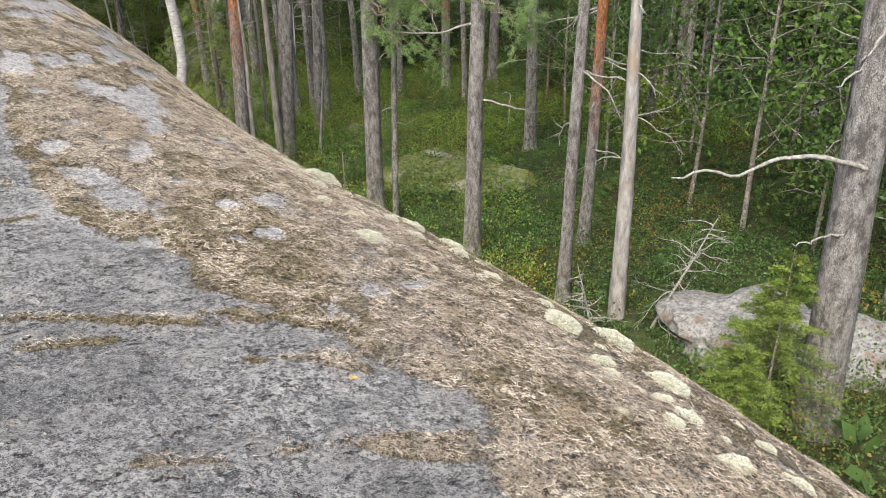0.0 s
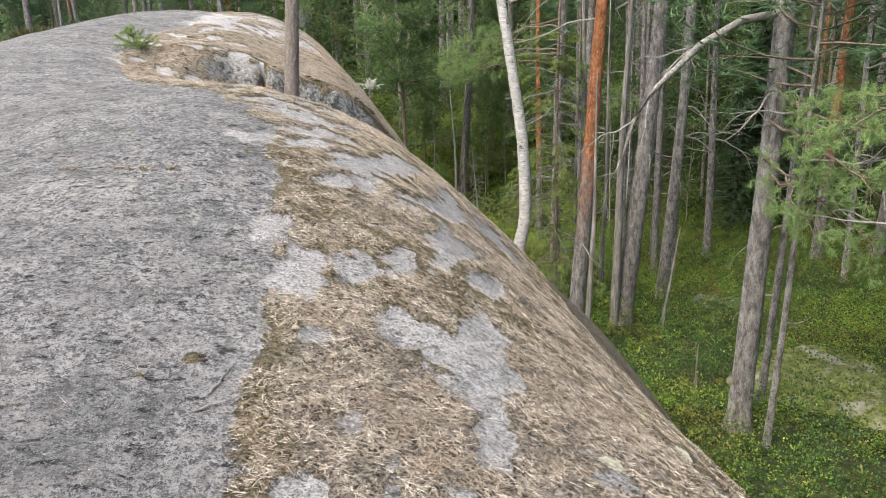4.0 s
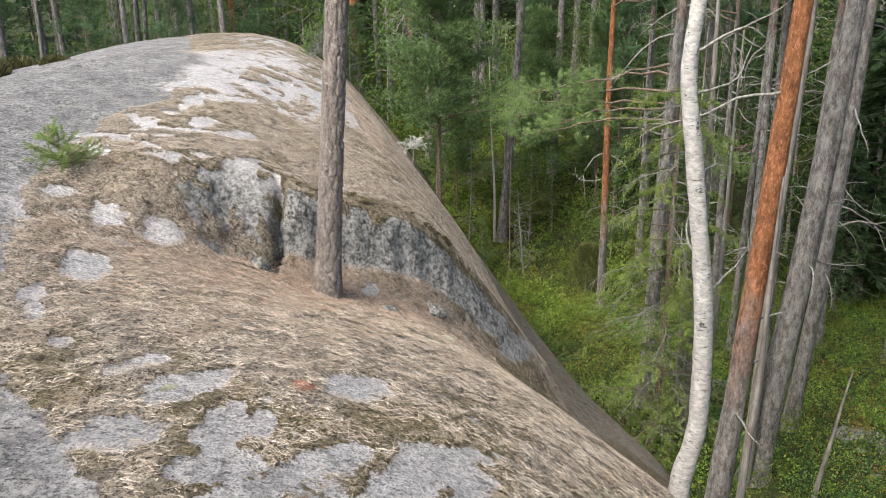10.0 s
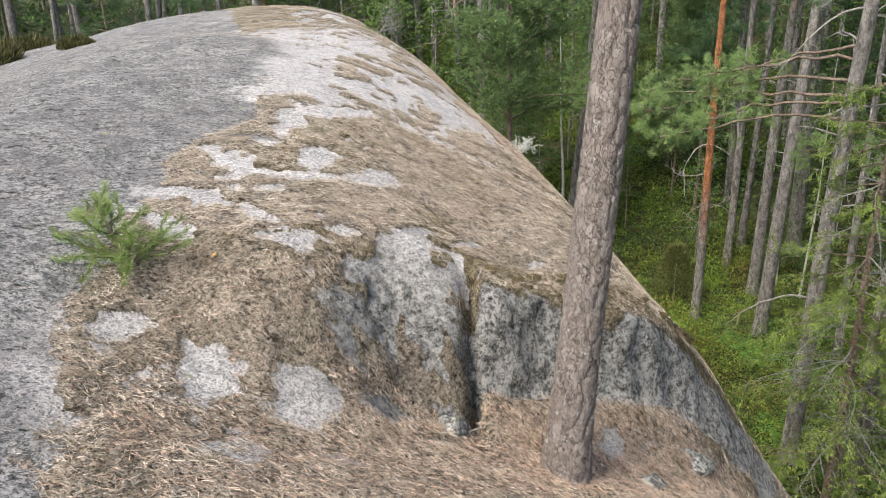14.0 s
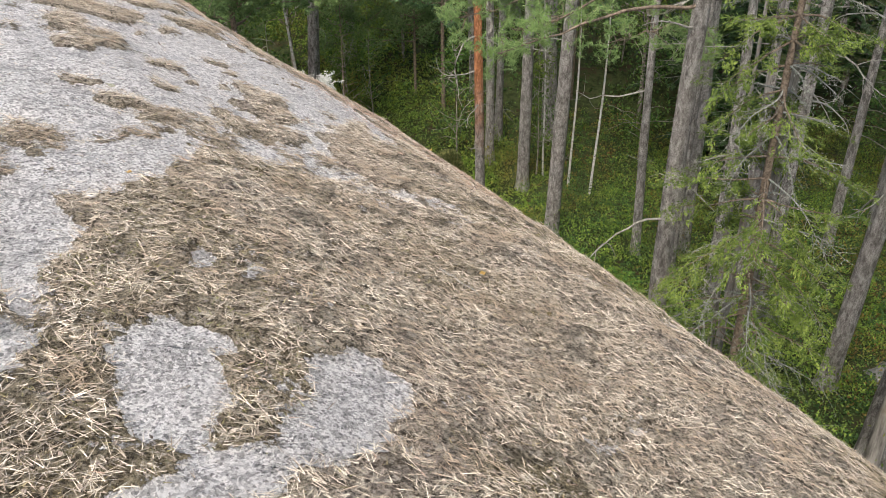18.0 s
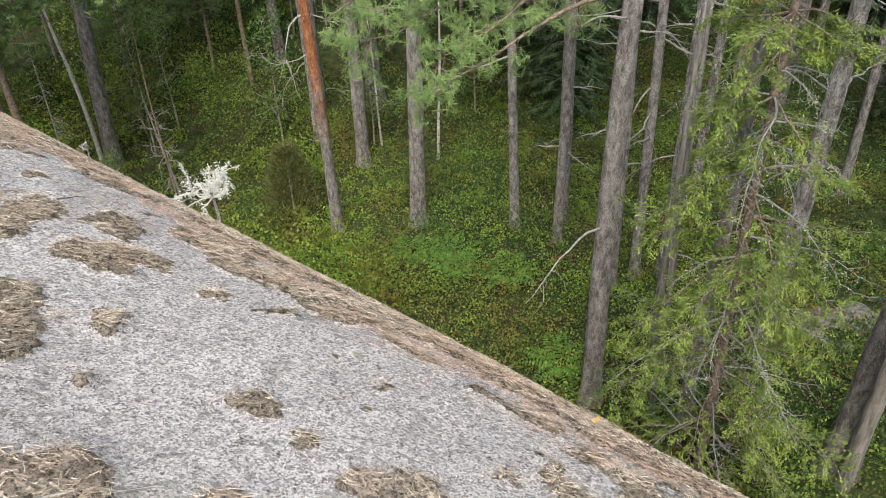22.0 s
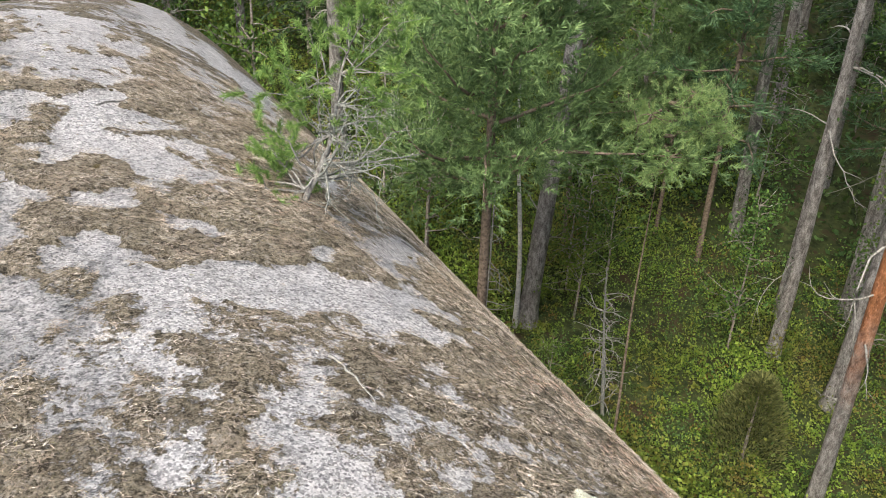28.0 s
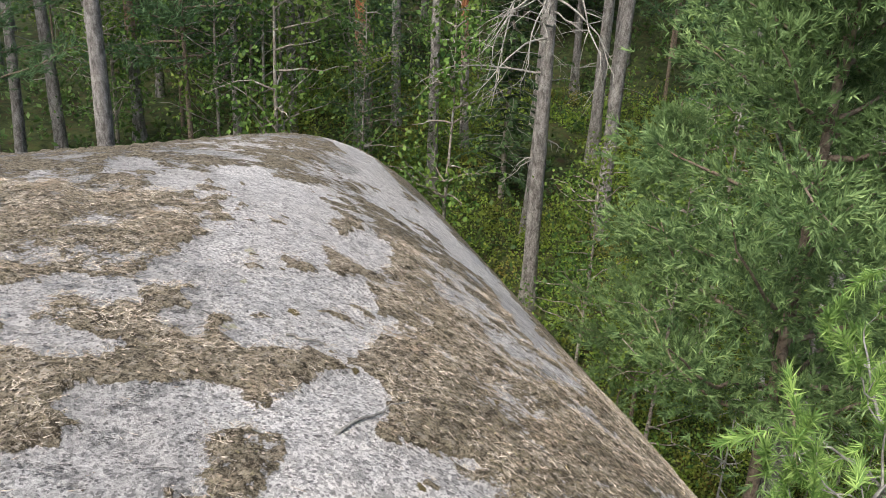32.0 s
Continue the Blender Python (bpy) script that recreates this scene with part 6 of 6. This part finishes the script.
def bough(tree_xy, start_z, target, seed, mat=NEEDLE_BOUGH, reach=0.55, twigs=16, needles=34, length=0.085, brush=2):
    """A leafy pine bough that reaches from a trunk to a place."""
    r = np.random.default_rng(seed)
    a, b = np.array([tree_xy[0], tree_xy[1], start_z]), np.array(target, float)
    s = np.linspace(0, 1, 11)[:, None]
    q = a + (b - a) * s + np.array([0, 0, 1.0]) * 0.12 * np.sin(s * 3.1) + r.normal(size=(11, 3)) * 0.03
    ob = tagged(new("pine_bough"), "low pine bough with blue-green needle brushes", "bough")
    bits, at, ways = [tube(q, np.linspace(0.025, 0.006, 11), 6)], [], []
    for k in range(twigs):
        i = r.integers(5, 11)
        w, rw = limb(q[i], (b - a) / np.linalg.norm(b - a) * 0.5 + r.normal(size=3) * np.array([0.8, 0.8, 0.5]), reach * (0.4 + 0.8 * r.random()), 0.007, r, -0.01, 7, 0.25)
        bits.append(tube(w, rw, 4))
        for j in (4, 5, 6, 7):
            for _ in range(brush):
                at.append(w[j] + r.normal(size=3) * 0.05), ways.append(w[j] - w[j - 1] + r.normal(size=3) * 0.04 + np.array([0, 0, 0.02]))
    sheet("branchwork", *joined(bits), LIVE_TWIG, ob)
    pine_brush(r, at, [w / np.linalg.norm(w) for w in ways], mat, needles, length * 0.75, "needles", ob, 0.006, 1.25)
    return ob


def juniper(x, y, height, seed):
    r = np.random.default_rng(seed)
    ob = tagged(new("juniper_bush"), "brownish green upright juniper bush in the undergrowth", "shrub")
    ob.location = (x, y, float(land_z(x, y)[0]) - 0.05)
    n = 5200
    h = r.random(n) ** 0.8 * height
    rr = (0.4 + 0.5 * fbm(np.cos(h * 3) * 2 + 5, h * 3, 5, 2)) * np.sqrt(np.clip(1.05 - (h / height) ** 1.6, 0.02, 1)) * r.random(n) ** 0.4
    ang = r.random(n) * 6.28
    at = np.stack([rr * np.cos(ang), rr * np.sin(ang), h], 1)
    tagged(sheet("crown", *leaves(at, np.stack([np.cos(ang), np.sin(ang), 1.3 + 0 * ang], 1) + r.normal(size=(n, 3)) * 0.5, 0.09, 0.02, r), JUNIPER, ob, False), kind="stuff")
    sheet("trunk", *tube([(0, 0, 0), (0, 0, height * 0.8)], [0.03, 0.01], 6), SPRUCE_BARK, ob)


def heather(x, y, height, reach, seed):
    """A low wide bush of upright wiry sprigs."""
    r = np.random.default_rng(seed)
    ob = tagged(new("heather_bush"), "low brownish green heather bush at the edge of the rock", "shrub", "heather bushes")
    ob.location = (x, y, float(land_z(x, y)[0]) - 0.03)
    n = 2600
    ang, rad = r.random(n) * 6.28, np.sqrt(r.random(n)) * reach
    h = height * np.sqrt(np.clip(1 - (rad / reach) ** 2, 0.05, 1)) * (0.45 + 0.6 * r.random(n)) * (0.6 + 0.8 * fbm(np.cos(ang) * rad * 4 + 9, np.sin(ang) * rad * 4 + 9, seed, 2))
    at = np.stack([rad * np.cos(ang), rad * np.sin(ang), h * 0.5], 1)
    tagged(sheet("crown", *leaves(at, np.stack([0.4 * np.cos(ang), 0.4 * np.sin(ang), 1 + 0 * ang], 1) + r.normal(size=(n, 3)) * 0.3, h * 0.6 + 0.04, 0.03, r), HEATHER, ob, False), kind="stuff")
    for k in range(7):
        q, rq = limb((0, 0, 0), (math.cos(k * 0.9), math.sin(k * 0.9), 1.0), height * 0.8, 0.009, r, 0.02, 5, 0.2)
        sheet("stem", *tube(q, rq, 5), LIVE_TWIG, ob)


JUNIPER = leafy("juniper_needles", (0.07, 0.085, 0.03), (0.24, 0.25, 0.09))


def fern(x, y, size, seed):
    r = np.random.default_rng(seed)
    ob = tagged(new("fern"), "bright green fern among the bilberry shrubs", "fern", "ferns")
    ob.location = (x, y, float(floor_z(np.array([x]), np.array([y]))[0]) + 0.1)
    for k in range(9):
        ang = k * 0.7 + r.random() * 0.4
        out = np.array([math.cos(ang), math.sin(ang), 0])
        s = np.linspace(0, 1, 12)[:, None]
        q = out * s * size + np.array([0, 0, 1.0]) * (0.75 * s - 0.55 * s**2) * size
        side = np.cross(out, [0, 0, 1.0])
        at, way, le = [], [], []
        for j in range(2, 12):
            for sgn in (-1, 1):
                at.append(q[j]), way.append(side * sgn + out * 0.35 - np.array([0, 0, 0.15])), le.append(size * 0.3 * math.sin(3.1 * (j / 12.5) ** 0.6))
        v, f = leaves(np.array(at), np.array(way), np.array(le), size * 0.075, r, 1.0)
        sheet("frond", v, f, FERN, ob, False)


def boulder(x, y, size, seed, label, mat=None, sink=0.35, name="boulder", turn=0, z=None):
    bm = bmesh.new()
    bmesh.ops.create_icosphere(bm, subdivisions=5, radius=1)
    for vert in bm.verts:
        c = vert.co
        k = 1 + 0.35 * noise.noise(c * 1.3 + Vector((seed, 0, 0))) + 0.12 * noise.noise(c * 3.7 + Vector((seed, 5, 0))) + 0.05 * noise.noise(c * 9) + 0.03 * noise.noise(c * 22)
        vert.co = Vector((c.x * size[0], c.y * size[1], c.z * size[2])) * k
    me = bpy.data.meshes.new(name)
    bm.to_mesh(me)
    bm.free()
    for poly in me.polygons:
        poly.use_smooth = True
    me.materials.append(mat or BOULDER)
    ob = tagged(new(name, me), label, "rock")
    ob.matrix_world = pose(x, y, float(land_z(x, y)[0]) + size[2] * (0.5 - sink) if z is None else z, 0, 0, turn)
    return ob


def cushion_mesh(seed, spikes=2600):
    """A reindeer-lichen cushion: a lumpy dome of short pale sprigs."""
    r = np.random.default_rng(seed)
    d = r.normal(size=(spikes, 3))
    d[:, 2] = np.abs(d[:, 2])
    d /= np.linalg.norm(d, axis=1, keepdims=True)
    k = 1 + 0.35 * (fbm(d[:, 0] * 2.2 + seed, d[:, 1] * 2.2, 90, 3) - 0.5) * 2
    at = d * np.array([1, 1, 0.7]) * (k * 0.82)[:, None]
    v1, f1 = leaves(at, d + r.normal(size=d.shape) * 0.5, 0.17, 0.075, r)
    n = 12
    th, ph = np.meshgrid(np.linspace(0, 6.2832, 17)[:-1], np.linspace(0, 1.45, n))
    kk = 1 + 0.35 * (fbm(np.cos(th) * np.sin(ph) * 2.2 + seed, np.sin(th) * np.sin(ph) * 2.2, 90, 3) - 0.5) * 2
    core = np.stack([np.sin(ph) * np.cos(th), np.sin(ph) * np.sin(th), 0.7 * np.cos(ph) - 0.06], -1) * kk[..., None] * 0.85
    i, j = np.meshgrid(np.arange(n - 1), np.arange(16), indexing="ij")
    f2 = np.stack([i * 16 + j, i * 16 + (j + 1) % 16, (i + 1) * 16 + (j + 1) % 16, (i + 1) * 16 + j], -1).reshape(-1, 4)
    return joined([(v1, f1), (core.reshape(-1, 3), f2)])


def cushions():
    r = np.random.default_rng(33)
    kinds = []
    for k in range(4):
        ob = sheet("reindeer_lichen", *cushion_mesh(k), LICHEN, smooth=False)
        kinds.append(ob.data)
        bpy.data.objects.remove(ob)
    spots = [(5.28, 2.42, 0.15), (2.6, 2.8, 0.13), (1.45, 2.3, 0.09), (1.32, 2.54, 0.08), (5.56, 1.8, 0.055), (4.26, 2.6, 0.09), (4.14, 2.82, 0.11), (2.66, 2.48, 0.12), (2.26, 2.37, 0.08), (2.07, 2.62, 0.12),
             (3.7, 1.97, 0.09), (4.88, 2.19, 0.08), (3.92, 2.39, 0.07), (4.35, 2.0, 0.07), (3.7, 2.57, 0.08), (5.35, 2.2, 0.07), (12.66, 0.09, 0.05), (13.22, 0.86, 0.05), (14.03, 1.75, 0.07), (23.63, 1.18, 0.06)]
    for k in range(95):
        spots.append((0.6 + 6.2 * r.random(), 2.05 + 0.75 * r.random() ** 0.7, 0.02 + 0.06 * r.random() ** 2))
    for k in range(16):
        spots.append((11.8 + 2.4 * r.random(), 0.3 + 1.6 * r.random(), 0.02 + 0.025 * r.random()))
    for k, (u, v, size) in enumerate(spots):
        ob = tagged(new("reindeer_lichen", kinds[k % 4]), "pale cushion of reindeer lichen on the rock's shoulder", "lichen", "lichen cushions")
        x, y = to_xy(u, v)
        slope = math.degrees(math.atan(float((rock_base(np.array([u]), np.array([v + 0.1])) - rock_base(np.array([u]), np.array([v - 0.1])))[0]) / 0.2))
        ob.matrix_world = pose(x, y, float(rock_z(np.array([u]), np.array([v]))[0]) - 0.01, 0, -slope * 0.8, 34.7) @ pose(0, 0, 0, 0, 0, 90 * k) @ Matrix.Diagonal((size, size * (0.7 + 0.5 * r.random()), size * 0.65, 1))


def moss_cushions():
    ob = sheet("moss_cushion", *cushion_mesh(9, 1200), MOSS, smooth=False)
    data = ob.data
    bpy.data.objects.remove(ob)
    r = np.random.default_rng(44)
    spots = [(18.64, 0.47, 0.03), (22.33, 0.8, 0.03), (22.42, 1.12, 0.025)]
    spots += [(15.02 + 0.3 * (v_ - 0.5) + 0.12 * r.random(), v_, 0.03 + 0.05 * r.random()) for v_ in 0.6 + 1.5 * r.random(22)]
    spots += [(16.4 + 12 * r.random(), 0.1 + 1.5 * r.random(), 0.012 + 0.02 * r.random()) for _ in range(50)]
    for k, (u, v, size) in enumerate(spots):
        ob = tagged(new("moss_cushion", data), "dark olive-brown moss cushion on the granite", "moss", "moss cushions")
        x, y = to_xy(u, v)
        ob.matrix_world = pose(x, y, float(rock_z(np.array([u]), np.array([v]))[0]) - 0.006, 0, 0, 77 * k) @ Matrix.Diagonal((size, size * 0.8, size * 0.35, 1))


def fallen_twig(u, v, length, turn, seed):
    """A thin crooked twig that lies on the rock."""
    r = np.random.default_rng(seed)
    ob = tagged(new("fallen_twig"), "thin grey fallen twig lying on the litter", "twig", "fallen twigs")
    s = np.linspace(-0.5, 0.5, 9) * length
    a = radians(turn)
    uu, vv = u + s * math.cos(a) + r.normal(size=9) * 0.006, v + s * math.sin(a) + r.normal(size=9) * 0.006
    x, y = to_xy(uu, vv)
    z = rock_z(uu, vv) + 0.006
    z = np.maximum(z, np.linspace(z[0], z[-1], 9))
    mid = np.array((x[4], y[4], z[4]))
    ob.location = mid
    q = np.stack([x, y, z], 1) - mid
    sheet("stem", *tube(q, np.linspace(0.0045, 0.002, 9), 6, 0.2, seed), TWIG, ob)
    w, rw = limb(q[5], q[5] - q[4] + r.normal(size=3) * np.array([0.02, 0.02, 0.004]), length * 0.25, 0.002, r, 0.0, 4, 0.1)
    sheet("side_twig", *tube(w, rw, 4), TWIG, ob)


def fallen_leaf(u, v, seed):
    r = np.random.default_rng(seed)
    n = 9
    ang = np.linspace(0, 6.28, n, endpoint=False)
    rad = 0.014 * (1 + 0.25 * np.cos(ang * 2) + 0.1 * r.random(n))
    verts = np.concatenate([[[0, 0, 0.003]], np.stack([rad * np.cos(ang), rad * np.sin(ang) * 0.75, 0.004 + 0.008 * np.sin(ang * 1.5) ** 2], 1)])
    faces = [(0, 1 + k, 1 + (k + 1) % n) for k in range(n)]
    ob = tagged(sheet("fallen_leaf", verts, faces, YELLOW), "yellow fallen birch leaf on the needle litter", "leaf", "fallen leaves")
    x, y = to_xy(u, v)
    ob.matrix_world = pose(x, y, float(rock_z(np.array([u]), np.array([v]))[0]) + 0.02, 8, 12, 70 * seed)


edge_pine()
sapling()
lichen_bush()
near_spruce()
dead_stem("dead_pine", 2.1, 9.3, 7.5, 0.23, (-0.6, 0.3), 61, "grey barkless dead pine standing below the brink", 12, 1.1, SNAG)
dead_stem("dead_spruce", -11.25, 28.97, 2.8, 0.07, (-6, 0), 62, "small dead spruce with bare grey twigs", 40, 0.85, LICHEN_TWIG)
dead_stem("dead_tree", -4.3, 18.7, 8.0, 0.2, (0.8, 0.2), 63, "pale barkless dead stem leaning beside a pine", 4, 0.6)
dead_stem("dead_tree", -4.3, 16.35, 5.0, 0.12, (0.3, 0.2), 64, "pale barkless dead stem leaning beside a pine", 1, 0.3)
dead_stem("dead_tree", -5.4, 20.2, 8.5, 0.2, (-0.6, 0.3), 65, "grey dead spruce stem with broken branches", 9, 1.0)
dead_stem("dead_tree", -5.2, 21.4, 7.0, 0.13, (-0.3, 0.2), 66, "thin grey dead spruce stem", 6, 0.8)
dead_stem("dead_tree", -5.6, 20.6, 7.0, 0.1, (0, 0.4), 67, "thin grey dead spruce stem", 6, 0.6)
dead_stem("broken_stick", -3.32, 18.62, 2.3, 0.09, (6, 0.7), 69, "broken pale dead sapling stick", 0)
dead_stem("broken_stick", -2.27, 15.3, 1.0, 0.06, (0, 0), 70, "short pale broken stick in the undergrowth", 0)
dead_stem("dead_shrub", -13.3, 29.6, 3.6, 0.05, (2, 0), 71, "lichen-grey bare shrub with tangled twigs", 30, 0.7, TWIG)
dead_stem("dead_seedling", -10.93, 19.26, 0.22, 0.012, (5, 0), 72, "bare dead twig sprouting on the brink", 4, 0.12, TWIG)
for k, (start_z, target) in enumerate(((-1.2, (-6.6, 23.6, -1.1)), (-1.0, (-5.5, 23.6, -1.4)))):
    bough((-5.02, 24.95), start_z, target, 80 + k, length=0.1, twigs=16)
dead_stem("young_dead_pine", -11.25, 27.6, 5.0, 0.05, (0, 0), 68, "thin dark stem with a few green boughs on top", 0, 0.5, LIVE_TWIG)
for k, target in enumerate(((-11.6, 27.0, -0.7), (-11.0, 27.1, -0.5), (-11.3, 26.9, -1.1), (-10.8, 27.4, -0.9))):
    bough((-11.2, 27.6), target[2] - 0.1, target, 140 + k, length=0.1, twigs=14, reach=0.4)
for k, (start_z, target) in enumerate(((0.5, (-9.0, 21.5, 0.0)), (0.3, (-8.8, 20.85, -0.05)), (0.8, (-8.7, 20.6, 0.3)), (0.0, (-8.5, 20.05, -0.25)), (0.2, (-8.2, 20.6, -0.15)), (0.9, (-7.9, 21.2, 0.35)))):
    bough((-6.15, 21.1), start_z, target, 90 + k, twigs=17, length=0.095, reach=0.42)
for k, target in enumerate(((-1.0, 13.0, -0.1), (-0.4, 12.7, -0.6), (-1.0, 12.9, -1.0), (0.2, 13.4, -0.4), (-0.3, 13.2, -1.3))):
    bough((-1.54, 14.12), target[2] + 0.5, target, 95 + k, length=0.1, twigs=18)
for k, target in enumerate(((1.0, 10.6, 0.2), (0.9, 10.9, -0.5), (-0.7, 11.3, 0.3))):
    bough((0.22, 11.7), target[2] + 0.3, target, 110 + k, length=0.1, twigs=14)
big_branch = np.array([(-1.5, 14.05, 1.25), (-1.9, 13.5, 1.2), (-2.3, 13.0, 0.95), (-2.7, 12.6, 0.5), (-2.95, 12.5, 0.1), (-3.05, 12.6, -0.3), (-3.15, 12.8, -0.65)])
ob = sheet("dead_branch", *tube(big_branch - np.array(valley_pine.location), [0.05, 0.045, 0.04, 0.032, 0.024, 0.016, 0.008], 7, 0.15), TWIG, valley_pine, label="long crooked bare branch")
for k in range(5):
    r_ = np.random.default_rng(130 + k)
    bare_branch(valley_pine, dead_branch(r_, big_branch[2 + k % 4] - np.array(valley_pine.location), (-0.7, -0.3, -0.4 + 0.3 * r_.normal()), 0.9, 0.014, -0.06, 5), "bare twig")
for k in range(9):
    r_ = np.random.default_rng(150 + k)
    ang = 3.4 + 2.6 * r_.random()
    bare_branch(drooping_pine, dead_branch(r_, (0, 0, 4.4 + 2.2 * r_.random()), (math.cos(ang), math.sin(ang), -0.1), 2.0 + 1.2 * r_.random(), 0.022, -0.09, 7), "long drooping bare branch")
juniper(-9.2, 28.3, 1.6, 3)
for k, (x, y, height, reach) in enumerate(((-18.7, 17.9, 0.85, 0.7), (-19.5, 18.6, 0.7, 0.6), (-18.5, 16.8, 0.7, 0.8), (-19.9, 17.4, 0.9, 0.9), (-17.4, 18.6, 0.3, 0.35), (-20.6, 20.4, 0.5, 0.6), (-15.4, 12.6, 1.0, 1.0), (-16.4, 13.4, 0.9, 1.0), (-17.2, 14.6, 0.8, 0.9), (-16.6, 12.2, 1.0, 1.0))):
    heather(x, y, height * 0.6, reach * 0.8, 500 + k)
for k, (x, y) in enumerate(((-7.11, 24.93), (-7.49, 25.58), (-6.21, 24.18), (-6.96, 24.6), (-5.11, 20.83), (-6.36, 21.82), (-5.6, 20.4), (-6.8, 25.2))):
    fern(x, y, 0.42 + 0.06 * (k % 3), 200 + k)
RUSTED = leafy("rusted_needles", (0.32, 0.1, 0.05), (0.62, 0.24, 0.12))
CRUST_STONE = two_tone("crusted_stone", (0.075, 0.075, 0.068), (0.38, 0.38, 0.35), 34, third=(0.14, 0.125, 0.075), third_scale=9, dist=0.02, lo=0.44, hi=0.56)
MOSSY = two_tone("mossy_rock", (0.07, 0.09, 0.022), (0.22, 0.235, 0.08), 9, third=(0.33, 0.31, 0.25), third_scale=1.5)
CRUSTED = two_tone("lichen_rock", (0.13, 0.125, 0.12), (0.38, 0.38, 0.36), 18, third=(0.2, 0.14, 0.1), third_scale=2.2, dist=0.03)
boulder(-2.29, 19.9, (0.9, 0.6, 0.45), 1, "pale grey boulder among the bilberry shrubs", z=-5.72)
boulder(-0.2, 16.3, (2.2, 1.5, 0.75), 2, "broad mossy rock hummock overgrown with moss", MOSSY, z=-5.2)
boulder(-2.35, 21.1, (1.0, 0.8, 0.5), 5, "brownish grey boulder half sunk among the pines", z=-5.72)
boulder(3.6, 8.5, (1.05, 0.85, 0.48), 3, "grey boulder crusted with lichen at the foot of the rock", CRUSTED, z=-3.72)
boulder(4.5, 8.0, (0.9, 0.8, 0.45), 4, "grey boulder crusted with lichen at the foot of the rock", CRUSTED, z=-3.72)
big = np.array(right_pine.location)
for line, thick in ((((3.5, 6.6, -0.72), (3.1, 6.55, -0.62), (2.75, 6.6, -0.64), (2.4, 6.5, -0.74), (2.1, 6.5, -0.7), (1.8, 6.45, -0.76)), 0.024),
                    (((3.45, 6.6, -1.36), (3.2, 6.55, -1.38), (2.95, 6.5, -1.42)), 0.014), (((3.5, 6.6, 0.62), (3.35, 6.55, 0.4), (3.2, 6.5, 0.16), (3.0, 6.4, 0.02)), 0.018)):
    q = np.array([np.interp(np.linspace(0, len(line) - 1, 16), range(len(line)), c) for c in zip(*line)]).T + np.random.default_rng(9).normal(size=(16, 3)) * 0.012
    sheet("dead_branch", *tube(q - big, np.linspace(thick, thick * 0.35, 16), 7, 0.2), TWIG, right_pine, label="pale bare branch")
dead_stem("dead_spruce", 2.45, 8.9, 1.6, 0.05, (24, 4), 73, "dead spruce top with lichen-grey twigs beside the boulder", 34, 0.95, TWIG)
dead_stem("dead_spruce", 1.75, 9.0, 1.0, 0.04, (-14, 4), 74, "dead spruce top with lichen-grey twigs beside the boulder", 22, 0.6, TWIG)
small_spruce(3.0, 6.5, 2.1, 75)
small_spruce(2.45, 5.9, 1.5, 76)
small_spruce(3.2, 7.2, 1.5, 77)
cushions()
moss_cushions()
for k, (u, v) in enumerate(((2.37, 1.15), (16.67, 0.92), (17.24, -0.03), (18.35, 1.77), (14.71, -0.72))):
    fallen_leaf(u, v, k)
r_ = np.random.default_rng(300)
for k in range(26):
    fallen_twig(5.5 + 22.5 * r_.random(), 0.3 + 1.6 * r_.random(), 0.1 + 0.22 * r_.random(), 180 * r_.random(), 310 + k)
for k, (u, v, a, b, c) in enumerate(((14.42, 0.27, 0.11, 0.1, 0.13), (14.42, 1.32, 0.1, 0.12, 0.08), (14.8, 1.75, 0.1, 0.12, 0.08))):
    x, y = to_xy(u, v)
    boulder(x, y, (a, b, c), 20 + k, "lichen-crusted grey stone wedged in needles at the step", CRUST_STONE, 1.15, "stone", 50 * k)


def dry_sprig(u, v):
    """A fallen pine sprig with rust-red needles."""
    r = np.random.default_rng(401)
    x, y = to_xy(u, v)
    ob = tagged(new("dry_sprig"), "rust-red dry pine sprig lying on the needle litter", "twig")
    ob.location = (x, y, float(rock_z(np.array([u]), np.array([v]))[0]) + 0.012)
    q, rq = limb((-0.07, 0, 0), (1, 0.2, 0.05), 0.11, 0.003, r, 0.0, 8, 0.15)
    sheet("stem", *tube(q, rq, 6), LIVE_TWIG, ob)
    at = np.concatenate([q[2:], q[4:] + r.normal(size=(5, 3)) * 0.02])
    ways = np.tile(q[-1] - q[0], (len(at), 1)) + r.normal(size=at.shape) * 0.08
    pine_brush(r, at, [w / np.linalg.norm(w) for w in ways], RUSTED, 12, 0.028, "needles", ob, 0.0024, 0.9)


dry_sprig(11.09, 0.58)
